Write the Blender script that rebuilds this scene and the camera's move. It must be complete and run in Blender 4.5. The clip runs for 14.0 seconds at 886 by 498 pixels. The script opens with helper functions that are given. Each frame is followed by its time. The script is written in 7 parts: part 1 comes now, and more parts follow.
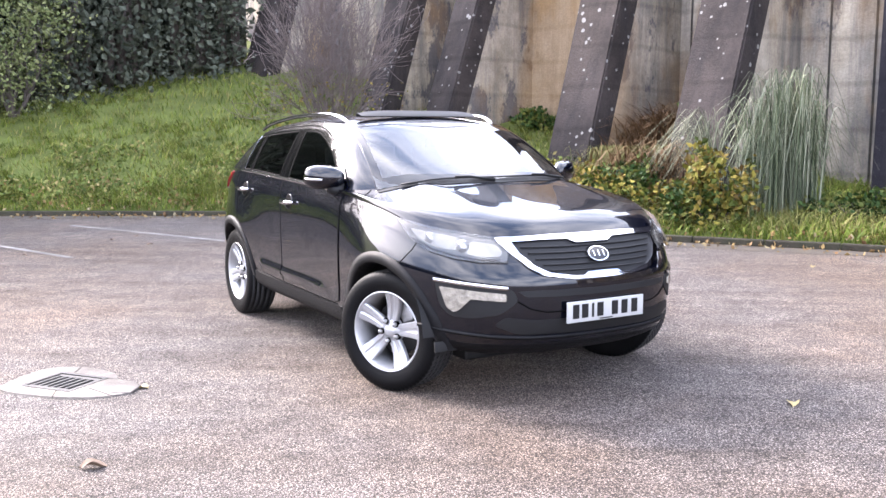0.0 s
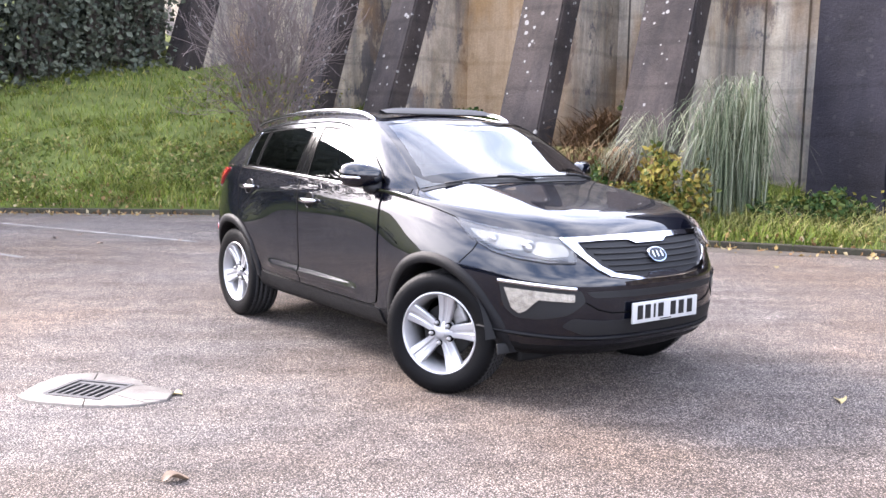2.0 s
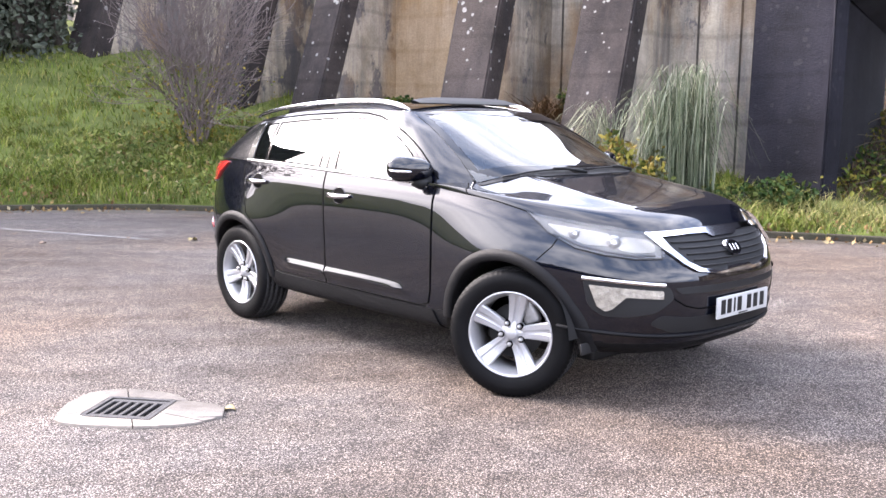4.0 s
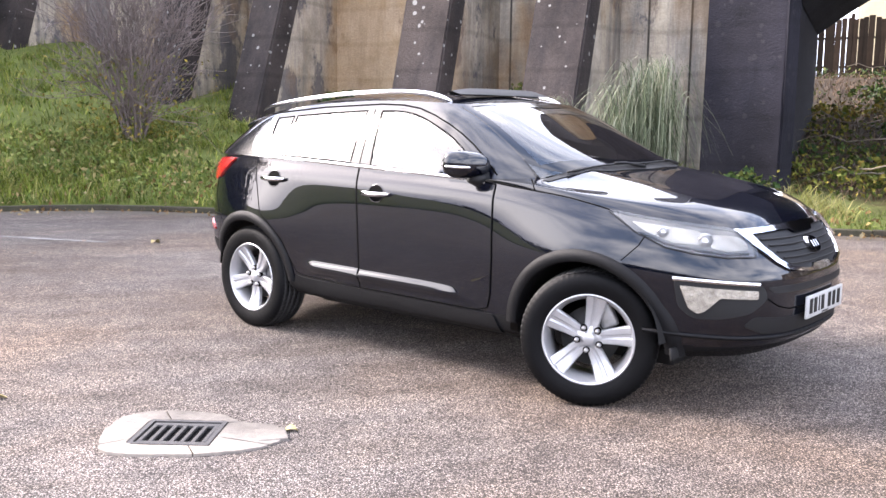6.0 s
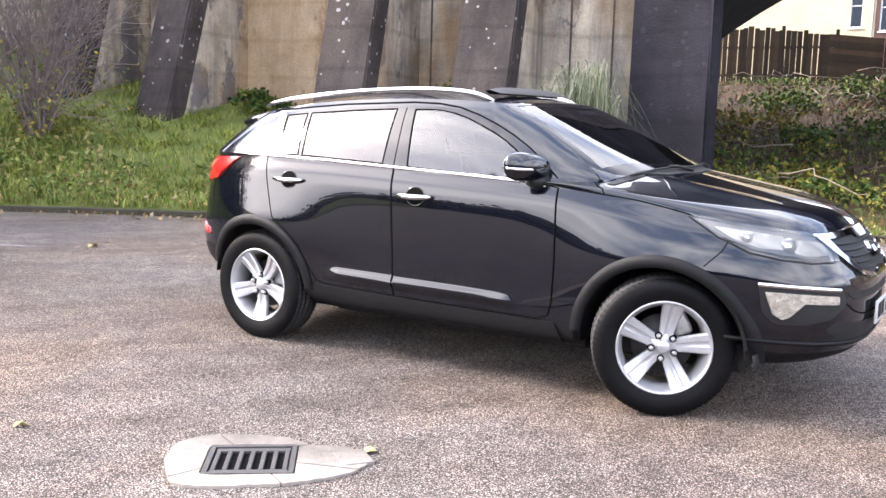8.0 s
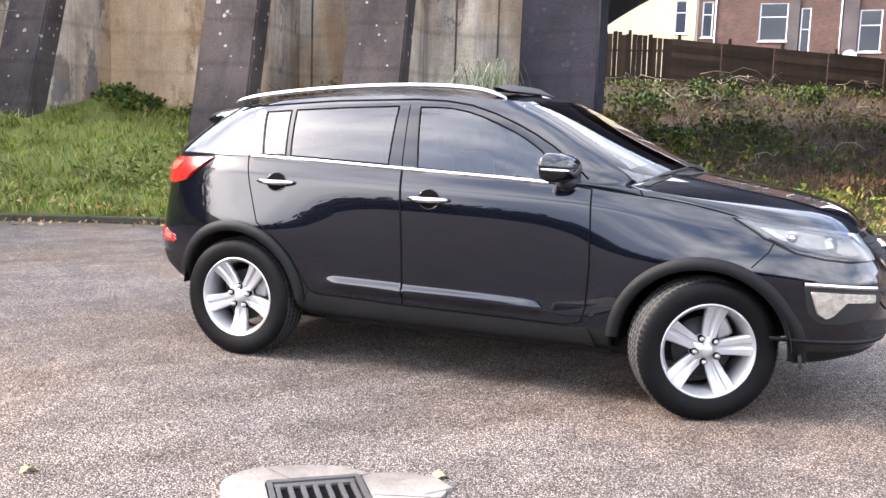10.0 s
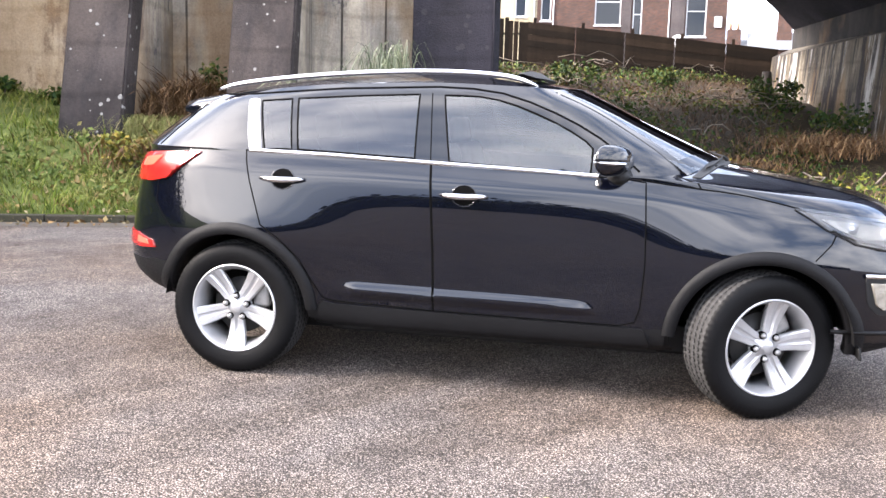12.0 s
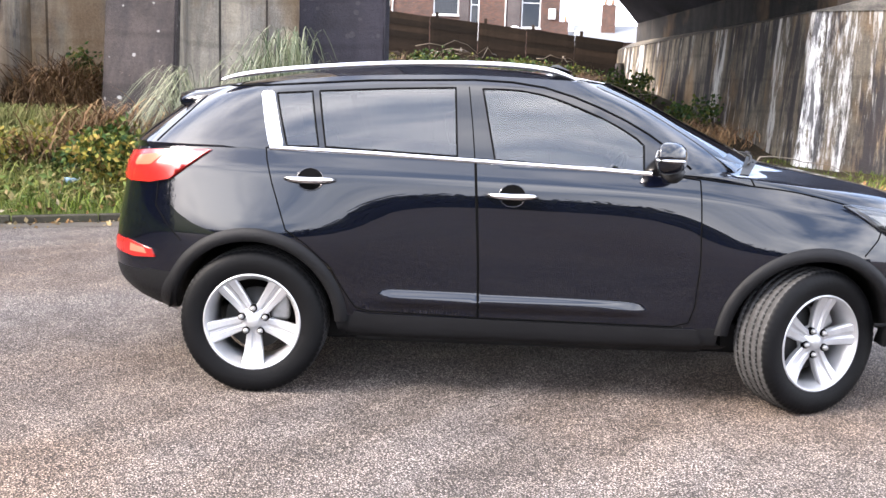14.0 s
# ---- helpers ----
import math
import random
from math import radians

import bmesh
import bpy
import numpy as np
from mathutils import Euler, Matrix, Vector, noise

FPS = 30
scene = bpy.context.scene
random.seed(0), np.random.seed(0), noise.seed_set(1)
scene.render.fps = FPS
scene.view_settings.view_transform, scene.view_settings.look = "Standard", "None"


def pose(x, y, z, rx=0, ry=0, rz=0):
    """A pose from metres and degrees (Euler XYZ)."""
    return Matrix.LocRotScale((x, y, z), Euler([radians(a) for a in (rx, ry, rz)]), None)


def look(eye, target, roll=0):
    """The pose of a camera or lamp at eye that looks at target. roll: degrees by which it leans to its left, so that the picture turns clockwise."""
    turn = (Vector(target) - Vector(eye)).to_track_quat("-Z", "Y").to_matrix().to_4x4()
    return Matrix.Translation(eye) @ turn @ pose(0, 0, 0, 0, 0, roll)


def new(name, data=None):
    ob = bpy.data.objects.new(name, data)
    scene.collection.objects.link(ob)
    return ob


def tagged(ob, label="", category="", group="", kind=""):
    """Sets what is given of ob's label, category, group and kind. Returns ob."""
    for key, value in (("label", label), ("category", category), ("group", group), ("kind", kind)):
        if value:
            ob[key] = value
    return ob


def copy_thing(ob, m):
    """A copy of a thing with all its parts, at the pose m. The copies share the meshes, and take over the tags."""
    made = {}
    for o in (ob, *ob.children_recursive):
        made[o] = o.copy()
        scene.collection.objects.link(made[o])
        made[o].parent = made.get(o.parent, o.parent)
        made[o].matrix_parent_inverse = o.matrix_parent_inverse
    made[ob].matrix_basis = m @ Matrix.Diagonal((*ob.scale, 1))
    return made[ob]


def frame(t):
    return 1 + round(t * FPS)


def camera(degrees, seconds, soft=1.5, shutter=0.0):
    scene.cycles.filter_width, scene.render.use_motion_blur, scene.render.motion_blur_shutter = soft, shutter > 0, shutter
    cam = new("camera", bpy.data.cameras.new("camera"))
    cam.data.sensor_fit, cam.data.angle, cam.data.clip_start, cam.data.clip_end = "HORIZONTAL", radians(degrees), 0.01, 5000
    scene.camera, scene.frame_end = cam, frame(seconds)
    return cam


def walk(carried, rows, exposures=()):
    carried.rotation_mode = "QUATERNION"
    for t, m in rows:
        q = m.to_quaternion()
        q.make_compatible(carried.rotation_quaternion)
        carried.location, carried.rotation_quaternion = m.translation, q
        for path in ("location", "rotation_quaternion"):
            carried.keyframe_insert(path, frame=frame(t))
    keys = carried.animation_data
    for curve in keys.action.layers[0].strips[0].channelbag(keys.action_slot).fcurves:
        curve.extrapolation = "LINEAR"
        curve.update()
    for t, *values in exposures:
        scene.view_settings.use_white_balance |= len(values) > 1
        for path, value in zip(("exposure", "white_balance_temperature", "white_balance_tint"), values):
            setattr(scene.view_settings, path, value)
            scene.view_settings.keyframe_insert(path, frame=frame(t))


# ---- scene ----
cam = camera(51.2, 14.0)
PATH = [
    (0, (0.428, 0.133, 1.472), (0.3, 2.112, 1.218), -0.1),
    (0.5, (0.231, 0.077, 1.475), (0.153, 2.059, 1.225), 0.3),
    (1, (-0.004, 0.031, 1.474), (-0.019, 2.016, 1.227), 0.6),
    (1.5, (-0.241, 0.121, 1.467), (-0.198, 2.105, 1.219), 0.9),
    (2, (-0.463, 0.214, 1.454), (-0.364, 2.196, 1.202), 0.9),
    (2.5, (-0.688, 0.294, 1.461), (-0.534, 2.271, 1.202), 0.8),
    (3, (-0.947, 0.364, 1.465), (-0.727, 2.334, 1.2), 0.8),
    (5.5, (-1.962, 0.993, 1.433), (-1.479, 2.913, 1.153), 0.5),
    (6, (-2.146, 1.11, 1.425), (-1.613, 3.017, 1.146), 0.6),
    (6.5, (-2.362, 1.231, 1.424), (-1.766, 3.119, 1.144), 0.7),
    (7, (-2.577, 1.357, 1.404), (-1.918, 3.225, 1.131), 1.0),
    (7.5, (-2.783, 1.511, 1.41), (-2.058, 3.355, 1.135), 1.2),
    (8, (-2.994, 1.677, 1.399), (-2.196, 3.491, 1.127), 1.5),
    (10.5, (-3.862, 2.628, 1.371), (-2.675, 4.215, 1.099), 1.8),
    (11, (-3.99, 2.887, 1.375), (-2.73, 4.416, 1.094), 1.8),
    (11.5, (-4.133, 3.111, 1.371), (-2.81, 4.584, 1.088), 1.7),
    (12, (-4.265, 3.327, 1.384), (-2.884, 4.744, 1.091), 1.6),
    (12.5, (-4.411, 3.57, 1.385), (-2.964, 4.918, 1.087), 1.6),
    (13, (-4.522, 3.787, 1.38), (-3.021, 5.075, 1.08), 1.7),
    (13.5, (-4.623, 4.025, 1.384), (-3.067, 5.244, 1.079), 1.8),
    (14, (-4.715, 4.284, 1.385), (-3.1, 5.423, 1.078), 1.9),
]
walk(cam, [(t, look(eye, target, roll)) for t, eye, target, roll in PATH],
     exposures=((0.0, 2.22, 6390, 20), (3.0, 2.16, 6430, 20), (6.0, 2.07, 6640, 19), (14.0, 2.18, 6700, 15)))

# ---- light ----
SUN_AZ, SUN_EL = 146.0, 33.0          # degrees from +x, above the horizon
sun = new("sun", bpy.data.lights.new("sun", "SUN"))
sun.data.energy, sun.data.angle, sun.data.color = 3.5, radians(16), (1.0, 0.94, 0.86)
sx, sy, sz = (math.cos(radians(SUN_AZ)) * math.cos(radians(SUN_EL)), math.sin(radians(SUN_AZ)) * math.cos(radians(SUN_EL)), math.sin(radians(SUN_EL)))
sun.matrix_world = look((sx * 60, sy * 60, sz * 60), (0, 0, 0))
world = bpy.data.worlds.new("sky")
scene.world = world
world.use_nodes = True
wn, wl = world.node_tree.nodes, world.node_tree.links
sky = wn.new("ShaderNodeTexSky")
sky.sky_type, sky.sun_disc = "NISHITA", False
sky.sun_elevation, sky.sun_rotation = radians(SUN_EL), radians(90 - SUN_AZ)
sky.air_density, sky.dust_density, sky.ozone_density = 1.0, 5.0, 1.0
hsv = wn.new("ShaderNodeHueSaturation")
hsv.inputs["Saturation"].default_value, hsv.inputs["Value"].default_value = 0.55, 0.6
wl.new(sky.outputs["Color"], hsv.inputs["Color"])
# broken cloud cover
wtc = wn.new("ShaderNodeTexCoord")
wmap = wn.new("ShaderNodeMapping")
wmap.inputs["Scale"].default_value = (1.0, 1.0, 2.6)
wmap.inputs["Rotation"].default_value = (0, 0, radians(50))
wl.new(wtc.outputs["Generated"], wmap.inputs["Vector"])
wnoise = wn.new("ShaderNodeTexNoise")
wnoise.inputs["Scale"].default_value, wnoise.inputs["Detail"].default_value, wnoise.inputs["Roughness"].default_value = 2.1, 6.0, 0.55
wl.new(wmap.outputs["Vector"], wnoise.inputs["Vector"])
wramp = wn.new("ShaderNodeValToRGB")
wramp.color_ramp.elements[0].position, wramp.color_ramp.elements[1].position = 0.38, 0.64
wramp.color_ramp.elements[0].color, wramp.color_ramp.elements[1].color = (1.7, 2.7, 4.6, 1), (11.6, 12.2, 13.0, 1)
wl.new(wnoise.outputs["Fac"], wramp.inputs["Fac"])
wmix = wn.new("ShaderNodeMix")
wmix.data_type, wmix.blend_type = "RGBA", "ADD"
wmix.inputs["Factor"].default_value = 1.0
wl.new(hsv.outputs["Color"], wmix.inputs[6])
wl.new(wramp.outputs["Color"], wmix.inputs[7])
bg = wn["Background"]
bg.inputs["Strength"].default_value = 0.148
wl.new(wmix.outputs[2], bg.inputs["Color"])


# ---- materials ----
DULL = (0.53, 0.53, 0.53)           # common factor on the base colours, so that sky reflections weigh more against them
def tree(name):
    m = bpy.data.materials.new(name)
    m.use_nodes = True
    return m, m.node_tree.nodes, m.node_tree.links, m.node_tree.nodes["Principled BSDF"]


def noise_tex(n, l, scale, detail=4.0, rough=0.55, vec=None, stretch=None):
    t = n.new("ShaderNodeTexNoise")
    t.inputs["Scale"].default_value, t.inputs["Detail"].default_value, t.inputs["Roughness"].default_value = scale, detail, rough
    if vec is not None:
        if stretch:
            mp = n.new("ShaderNodeMapping")
            mp.inputs["Scale"].default_value = stretch
            l.new(vec, mp.inputs["Vector"])
            vec = mp.outputs["Vector"]
        l.new(vec, t.inputs["Vector"])
    return t


def ramp(n, l, fac, stops):
    r = n.new("ShaderNodeValToRGB")
    el = r.color_ramp.elements
    while len(el) < len(stops):
        el.new(0.5)
    for e, (p, c) in zip(el, stops):
        e.position, e.color = p, (*c, 1) if len(c) == 3 else c
    l.new(fac, r.inputs["Fac"])
    return r


def mix(n, l, fac, a, b, mode="MIX"):
    m = n.new("ShaderNodeMix")
    m.data_type, m.blend_type = "RGBA", mode
    for sock, v in ((m.inputs["Factor"], fac), (m.inputs[6], a), (m.inputs[7], b)):
        if isinstance(v, (int, float)):
            sock.default_value = v
        elif isinstance(v, tuple):
            sock.default_value = (*v, 1)
        else:
            l.new(v, sock)
    return m.outputs[2]


def plain(name, colour, rough=0.5, metal=0.0, var=0.15, scale=12.0, bump=0.0, bscale=60.0, coat=0.0, spec=0.5):
    """A surface with two scales of colour variation and fine relief."""
    m, n, l, p = tree(name)
    tc = n.new("ShaderNodeTexCoord").outputs["Object"]
    a = noise_tex(n, l, scale, 5, 0.6, tc)
    b = noise_tex(n, l, scale * 9, 3, 0.6, tc)
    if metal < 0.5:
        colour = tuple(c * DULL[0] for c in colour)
    dark = tuple(c * (1 - var) for c in colour)
    light = tuple(min(1, c * (1 + var)) for c in colour)
    r = ramp(n, l, a.outputs["Fac"], [(0.3, dark), (0.7, light)])
    c = mix(n, l, 0.25, r.outputs["Color"], ramp(n, l, b.outputs["Fac"], [(0.3, dark), (0.7, light)]).outputs["Color"])
    l.new(c, p.inputs["Base Color"])
    p.inputs["Roughness"].default_value, p.inputs["Metallic"].default_value = rough, metal
    p.inputs["Specular IOR Level"].default_value = spec
    if coat:
        p.inputs["Coat Weight"].default_value, p.inputs["Coat Roughness"].default_value = coat, 0.02
    if bump:
        bp = n.new("ShaderNodeBump")
        bp.inputs["Strength"].default_value, bp.inputs["Distance"].default_value = bump, 0.01
        t = noise_tex(n, l, bscale, 4, 0.6, tc)
        l.new(t.outputs["Fac"], bp.inputs["Height"])
        l.new(bp.outputs["Normal"], p.inputs["Normal"])
    return m


def leafy(name, colours, rough=0.6):
    """Foliage: colour varies from piece to piece."""
    m, n, l, p = tree(name)
    geo = n.new("ShaderNodeNewGeometry")
    k = len(colours) - 1
    r = ramp(n, l, geo.outputs["Random Per Island"], [(i / k, c) for i, c in enumerate(colours)])
    tc = n.new("ShaderNodeTexCoord").outputs["Object"]
    a = noise_tex(n, l, 0.9, 3, 0.6, tc)
    v = ramp(n, l, a.outputs["Fac"], [(0.3, (0.40, 0.40, 0.375)), (0.7, (0.65, 0.62, 0.55))])
    l.new(mix(n, l, 1.0, r.outputs["Color"], v.outputs["Color"], "MULTIPLY"), p.inputs["Base Color"])
    p.inputs["Roughness"].default_value = rough
    p.inputs["Specular IOR Level"].default_value = 0.1
    return m


def tarmac_material():
    m, n, l, p = tree("worn_tarmac")
    tc = n.new("ShaderNodeTexCoord").outputs["Object"]
    v = n.new("ShaderNodeTexVoronoi")
    v.inputs["Scale"].default_value = 122
    l.new(tc, v.inputs["Vector"])
    stones = ramp(n, l, v.outputs["Color"], [(0.0, (0.17, 0.152, 0.143)), (0.35, (0.40, 0.36, 0.338)), (0.7, (0.64, 0.583, 0.552)), (1.0, (0.92, 0.845, 0.808))])
    gaps = ramp(n, l, v.outputs["Distance"], [(0.22, (1.20, 1.20, 1.20)), (0.56, (0.20, 0.195, 0.19))])
    c = mix(n, l, 1.0, stones.outputs["Color"], gaps.outputs["Color"], "MULTIPLY")
    big = noise_tex(n, l, 0.5, 6, 0.6, tc)
    c = mix(n, l, 1.0, c, ramp(n, l, big.outputs["Fac"], [(0.32, (0.78, 0.76, 0.76)), (0.55, (1, 1, 1)), (0.72, (1.22, 1.18, 1.16))]).outputs["Color"], "MULTIPLY")
    warm = noise_tex(n, l, 0.33, 5, 0.55, tc)
    c = mix(n, l, 1.0, c, ramp(n, l, warm.outputs["Fac"], [(0.42, (1, 1, 1)), (0.62, (1.02, 0.9, 0.78))]).outputs["Color"], "MULTIPLY")
    mid = noise_tex(n, l, 4.0, 4, 0.65, tc)
    c = mix(n, l, 1.0, c, ramp(n, l, mid.outputs["Fac"], [(0.3, (0.76, 0.75, 0.74)), (0.7, (1.19, 1.16, 1.12))]).outputs["Color"], "MULTIPLY")
    grit = noise_tex(n, l, 30.0, 3, 0.7, tc)
    c = mix(n, l, 1.0, c, ramp(n, l, grit.outputs["Fac"], [(0.32, (0.74, 0.73, 0.73)), (0.52, (1.03, 1.03, 1.04)), (0.70, (1.24, 1.23, 1.22))]).outputs["Color"], "MULTIPLY")
    scuff = noise_tex(n, l, 1.3, 5, 0.65, tc, (0.35, 2.2, 1.0))
    c = mix(n, l, 1.0, c, ramp(n, l, scuff.outputs["Fac"], [(0.36, (0.84, 0.81, 0.78)), (0.52, (1.03, 1.02, 1.02)), (0.68, (1.13, 1.12, 1.12))]).outputs["Color"], "MULTIPLY")
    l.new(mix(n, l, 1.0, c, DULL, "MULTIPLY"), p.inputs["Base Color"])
    p.inputs["Roughness"].default_value = 0.7
    p.inputs["Specular IOR Level"].default_value = 0.15
    bp = n.new("ShaderNodeBump")
    bp.inputs["Strength"].default_value, bp.inputs["Distance"].default_value = 1.0, 0.018
    inv = n.new("ShaderNodeMath")
    inv.operation = "SUBTRACT"
    inv.inputs[0].default_value = 1.0
    l.new(v.outputs["Distance"], inv.inputs[1])
    l.new(inv.outputs[0], bp.inputs["Height"])
    l.new(bp.outputs["Normal"], p.inputs["Normal"])
    return m


def concrete_material(name, base, stain, streak=0.6, spots=0.0, orange=0.0, rusty=None):
    """Old shuttered concrete: run-down stains, blotches and lichen spots."""
    m, n, l, p = tree(name)
    tc = n.new("ShaderNodeTexCoord").outputs["Object"]
    a = noise_tex(n, l, 0.9, 8, 0.65, tc)
    c = ramp(n, l, a.outputs["Fac"], [(0.34, tuple(x * 0.55 for x in base)), (0.5, base), (0.66, tuple(min(1, x * 1.4) for x in base))]).outputs["Color"]
    run = noise_tex(n, l, 1.6, 7, 0.7, tc, (1.6, 1.6, 0.16))
    f = ramp(n, l, run.outputs["Fac"], [(0.5 - 0.1 * streak, (0, 0, 0)), (0.62, (streak, streak, streak))])
    c = mix(n, l, f.outputs["Color"], c, stain)
    board = n.new("ShaderNodeTexWave")
    board.wave_type, board.bands_direction = "BANDS", "Z"
    board.inputs["Scale"].default_value, board.inputs["Distortion"].default_value, board.inputs["Detail"].default_value = 0.42, 1.2, 4.0
    l.new(tc, board.inputs["Vector"])
    c = mix(n, l, 1.0, c, ramp(n, l, board.outputs["Fac"], [(0.0, (0.80, 0.80, 0.80)), (0.06, (1.0, 1.0, 1.0))]).outputs["Color"], "MULTIPLY")
    large = noise_tex(n, l, 0.28, 4, 0.6, tc, (1.0, 1.0, 0.6))
    c = mix(n, l, 1.0, c, ramp(n, l, large.outputs["Fac"], [(0.34, (0.52, 0.51, 0.52)), (0.5, (1.0, 1.0, 1.0)), (0.64, (1.22, 1.17, 1.08))]).outputs["Color"], "MULTIPLY")
    if orange > 0.5:
        peel = noise_tex(n, l, 0.55, 10, 0.72, tc, (1.0, 1.0, 0.55))
        c = mix(n, l, ramp(n, l, peel.outputs["Fac"], [(0.545, (0, 0, 0)), (0.575, (0.75, 0.75, 0.75))]).outputs["Color"], c, (0.10, 0.10, 0.12))
    if orange:
        o = noise_tex(n, l, 0.75, 4, 0.6, tc, (1.0, 1.0, 0.5))
        c = mix(n, l, ramp(n, l, o.outputs["Fac"], [(0.51, (0, 0, 0)), (0.64, (orange, orange, orange))]).outputs["Color"], c, (0.42, 0.25, 0.11))
    if rusty:
        # one bay is stained with rust from above
        sep = n.new("ShaderNodeSeparateXYZ")
        l.new(tc, sep.inputs[0])
        wob = noise_tex(n, l, 0.8, 6, 0.65, tc, (1.0, 1.0, 0.7))
        sh = n.new("ShaderNodeMath")
        sh.operation = "MULTIPLY_ADD"
        l.new(wob.outputs["Fac"], sh.inputs[0])
        sh.inputs[1].default_value = 1.4
        l.new(sep.outputs["X"], sh.inputs[2])
        a0, a1 = rusty
        mr = n.new("ShaderNodeMapRange")
        mr.inputs["From Min"].default_value, mr.inputs["From Max"].default_value = a0 - 1.0, a1 + 1.0
        l.new(sh.outputs[0], mr.inputs["Value"])
        w = a1 - a0 + 2.0
        bay = ramp(n, l, mr.outputs[0], [(0.7 / w, (0, 0, 0)), (1.1 / w, (0.9, 0.9, 0.9)), ((w - 1.2) / w, (0.7, 0.7, 0.7)), ((w - 0.6) / w, (0, 0, 0))])
        c = mix(n, l, bay.outputs["Color"], c, mix(n, l, 0.58, c, (0.56, 0.33, 0.13)))
    if spots:
        v = n.new("ShaderNodeTexVoronoi")
        v.inputs["Scale"].default_value, v.inputs["Randomness"].default_value = 5.5, 1.0
        l.new(tc, v.inputs["Vector"])
        wob = noise_tex(n, l, 2.2, 4, 0.6, tc)
        off = n.new("ShaderNodeMath")
        off.operation = "MULTIPLY_ADD"
        l.new(wob.outputs["Fac"], off.inputs[0])
        off.inputs[1].default_value = -0.95
        lift = n.new("ShaderNodeMath")
        lift.operation = "ADD"
        lift.inputs[1].default_value = 0.355
        l.new(v.outputs["Distance"], lift.inputs[0])
        l.new(lift.outputs[0], off.inputs[2])
        c = mix(n, l, ramp(n, l, off.outputs[0], [(-0.0, (spots, spots, spots)), (0.04, (0, 0, 0))]).outputs["Color"], c, (0.40, 0.385, 0.36))
    fine = noise_tex(n, l, 26, 5, 0.7, tc)
    c = mix(n, l, 1.0, c, ramp(n, l, fine.outputs["Fac"], [(0.3, (0.8, 0.8, 0.8)), (0.7, (1.12, 1.12, 1.12))]).outputs["Color"], "MULTIPLY")
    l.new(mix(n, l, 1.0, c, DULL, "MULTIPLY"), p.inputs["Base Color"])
    p.inputs["Roughness"].default_value = 0.9
    p.inputs["Specular IOR Level"].default_value = 0.15
    bp = n.new("ShaderNodeBump")
    bp.inputs["Strength"].default_value, bp.inputs["Distance"].default_value = 0.5, 0.03
    l.new(fine.outputs["Fac"], bp.inputs["Height"])
    l.new(bp.outputs["Normal"], p.inputs["Normal"])
    return m


def glass_material(name, tint, ior=1.5):
    m, n, l, p = tree(name)
    n.remove(p)
    tr, gl, fr, mx = n.new("ShaderNodeBsdfTransparent"), n.new("ShaderNodeBsdfGlossy"), n.new("ShaderNodeFresnel"), n.new("ShaderNodeMixShader")
    tr.inputs["Color"].default_value = (*tint, 1)
    gl.inputs["Roughness"].default_value = 0.0
    gl.inputs["Color"].default_value = (1, 1, 1, 1)
    fr.inputs["IOR"].default_value = ior
    l.new(fr.outputs[0], mx.inputs[0])
    l.new(tr.outputs[0], mx.inputs[1])
    l.new(gl.outputs[0], mx.inputs[2])
    l.new(mx.outputs[0], n["Material Output"].inputs["Surface"])
    return m


def paint_material():
    m, n, l, p = tree("black_metallic_paint")
    tc = n.new("ShaderNodeTexCoord").outputs["Object"]
    flake = noise_tex(n, l, 900, 2, 0.5, tc)
    c = ramp(n, l, flake.outputs["Fac"], [(0.35, (0.0003, 0.0005, 0.0018)), (0.75, (0.0008, 0.0014, 0.0046))])
    l.new(c.outputs["Color"], p.inputs["Base Color"])
    dirt = noise_tex(n, l, 5, 5, 0.6, tc)
    l.new(ramp(n, l, dirt.outputs["Fac"], [(0.3, (0.20, 0.20, 0.20)), (0.7, (0.30, 0.30, 0.30))]).outputs["Color"], p.inputs["Roughness"])
    p.inputs["Metallic"].default_value = 0.0
    p.inputs["Specular IOR Level"].default_value = 0.04
    p.inputs["Coat Weight"].default_value, p.inputs["Coat Roughness"].default_value, p.inputs["Coat IOR"].default_value = 1.0, 0.012, 1.50
    return m


TARMAC = tarmac_material()
CONCRETE = concrete_material("weathered_concrete", (0.56, 0.485, 0.385), (0.15, 0.148, 0.155), 0.62, 0.0, 0.55, (1.75, 3.3))
BUTTRESS = concrete_material("blackened_concrete", (0.066, 0.054, 0.050), (0.030, 0.027, 0.029), 0.6, 0.85)
PIER = concrete_material("near_black_concrete", (0.022, 0.021, 0.029), (0.014, 0.014, 0.021), 0.5, 0.04)
STAINED = concrete_material("lime_stained_concrete", (0.12, 0.105, 0.09), (0.04, 0.038, 0.036), 0.7, 0.0, 0.35)


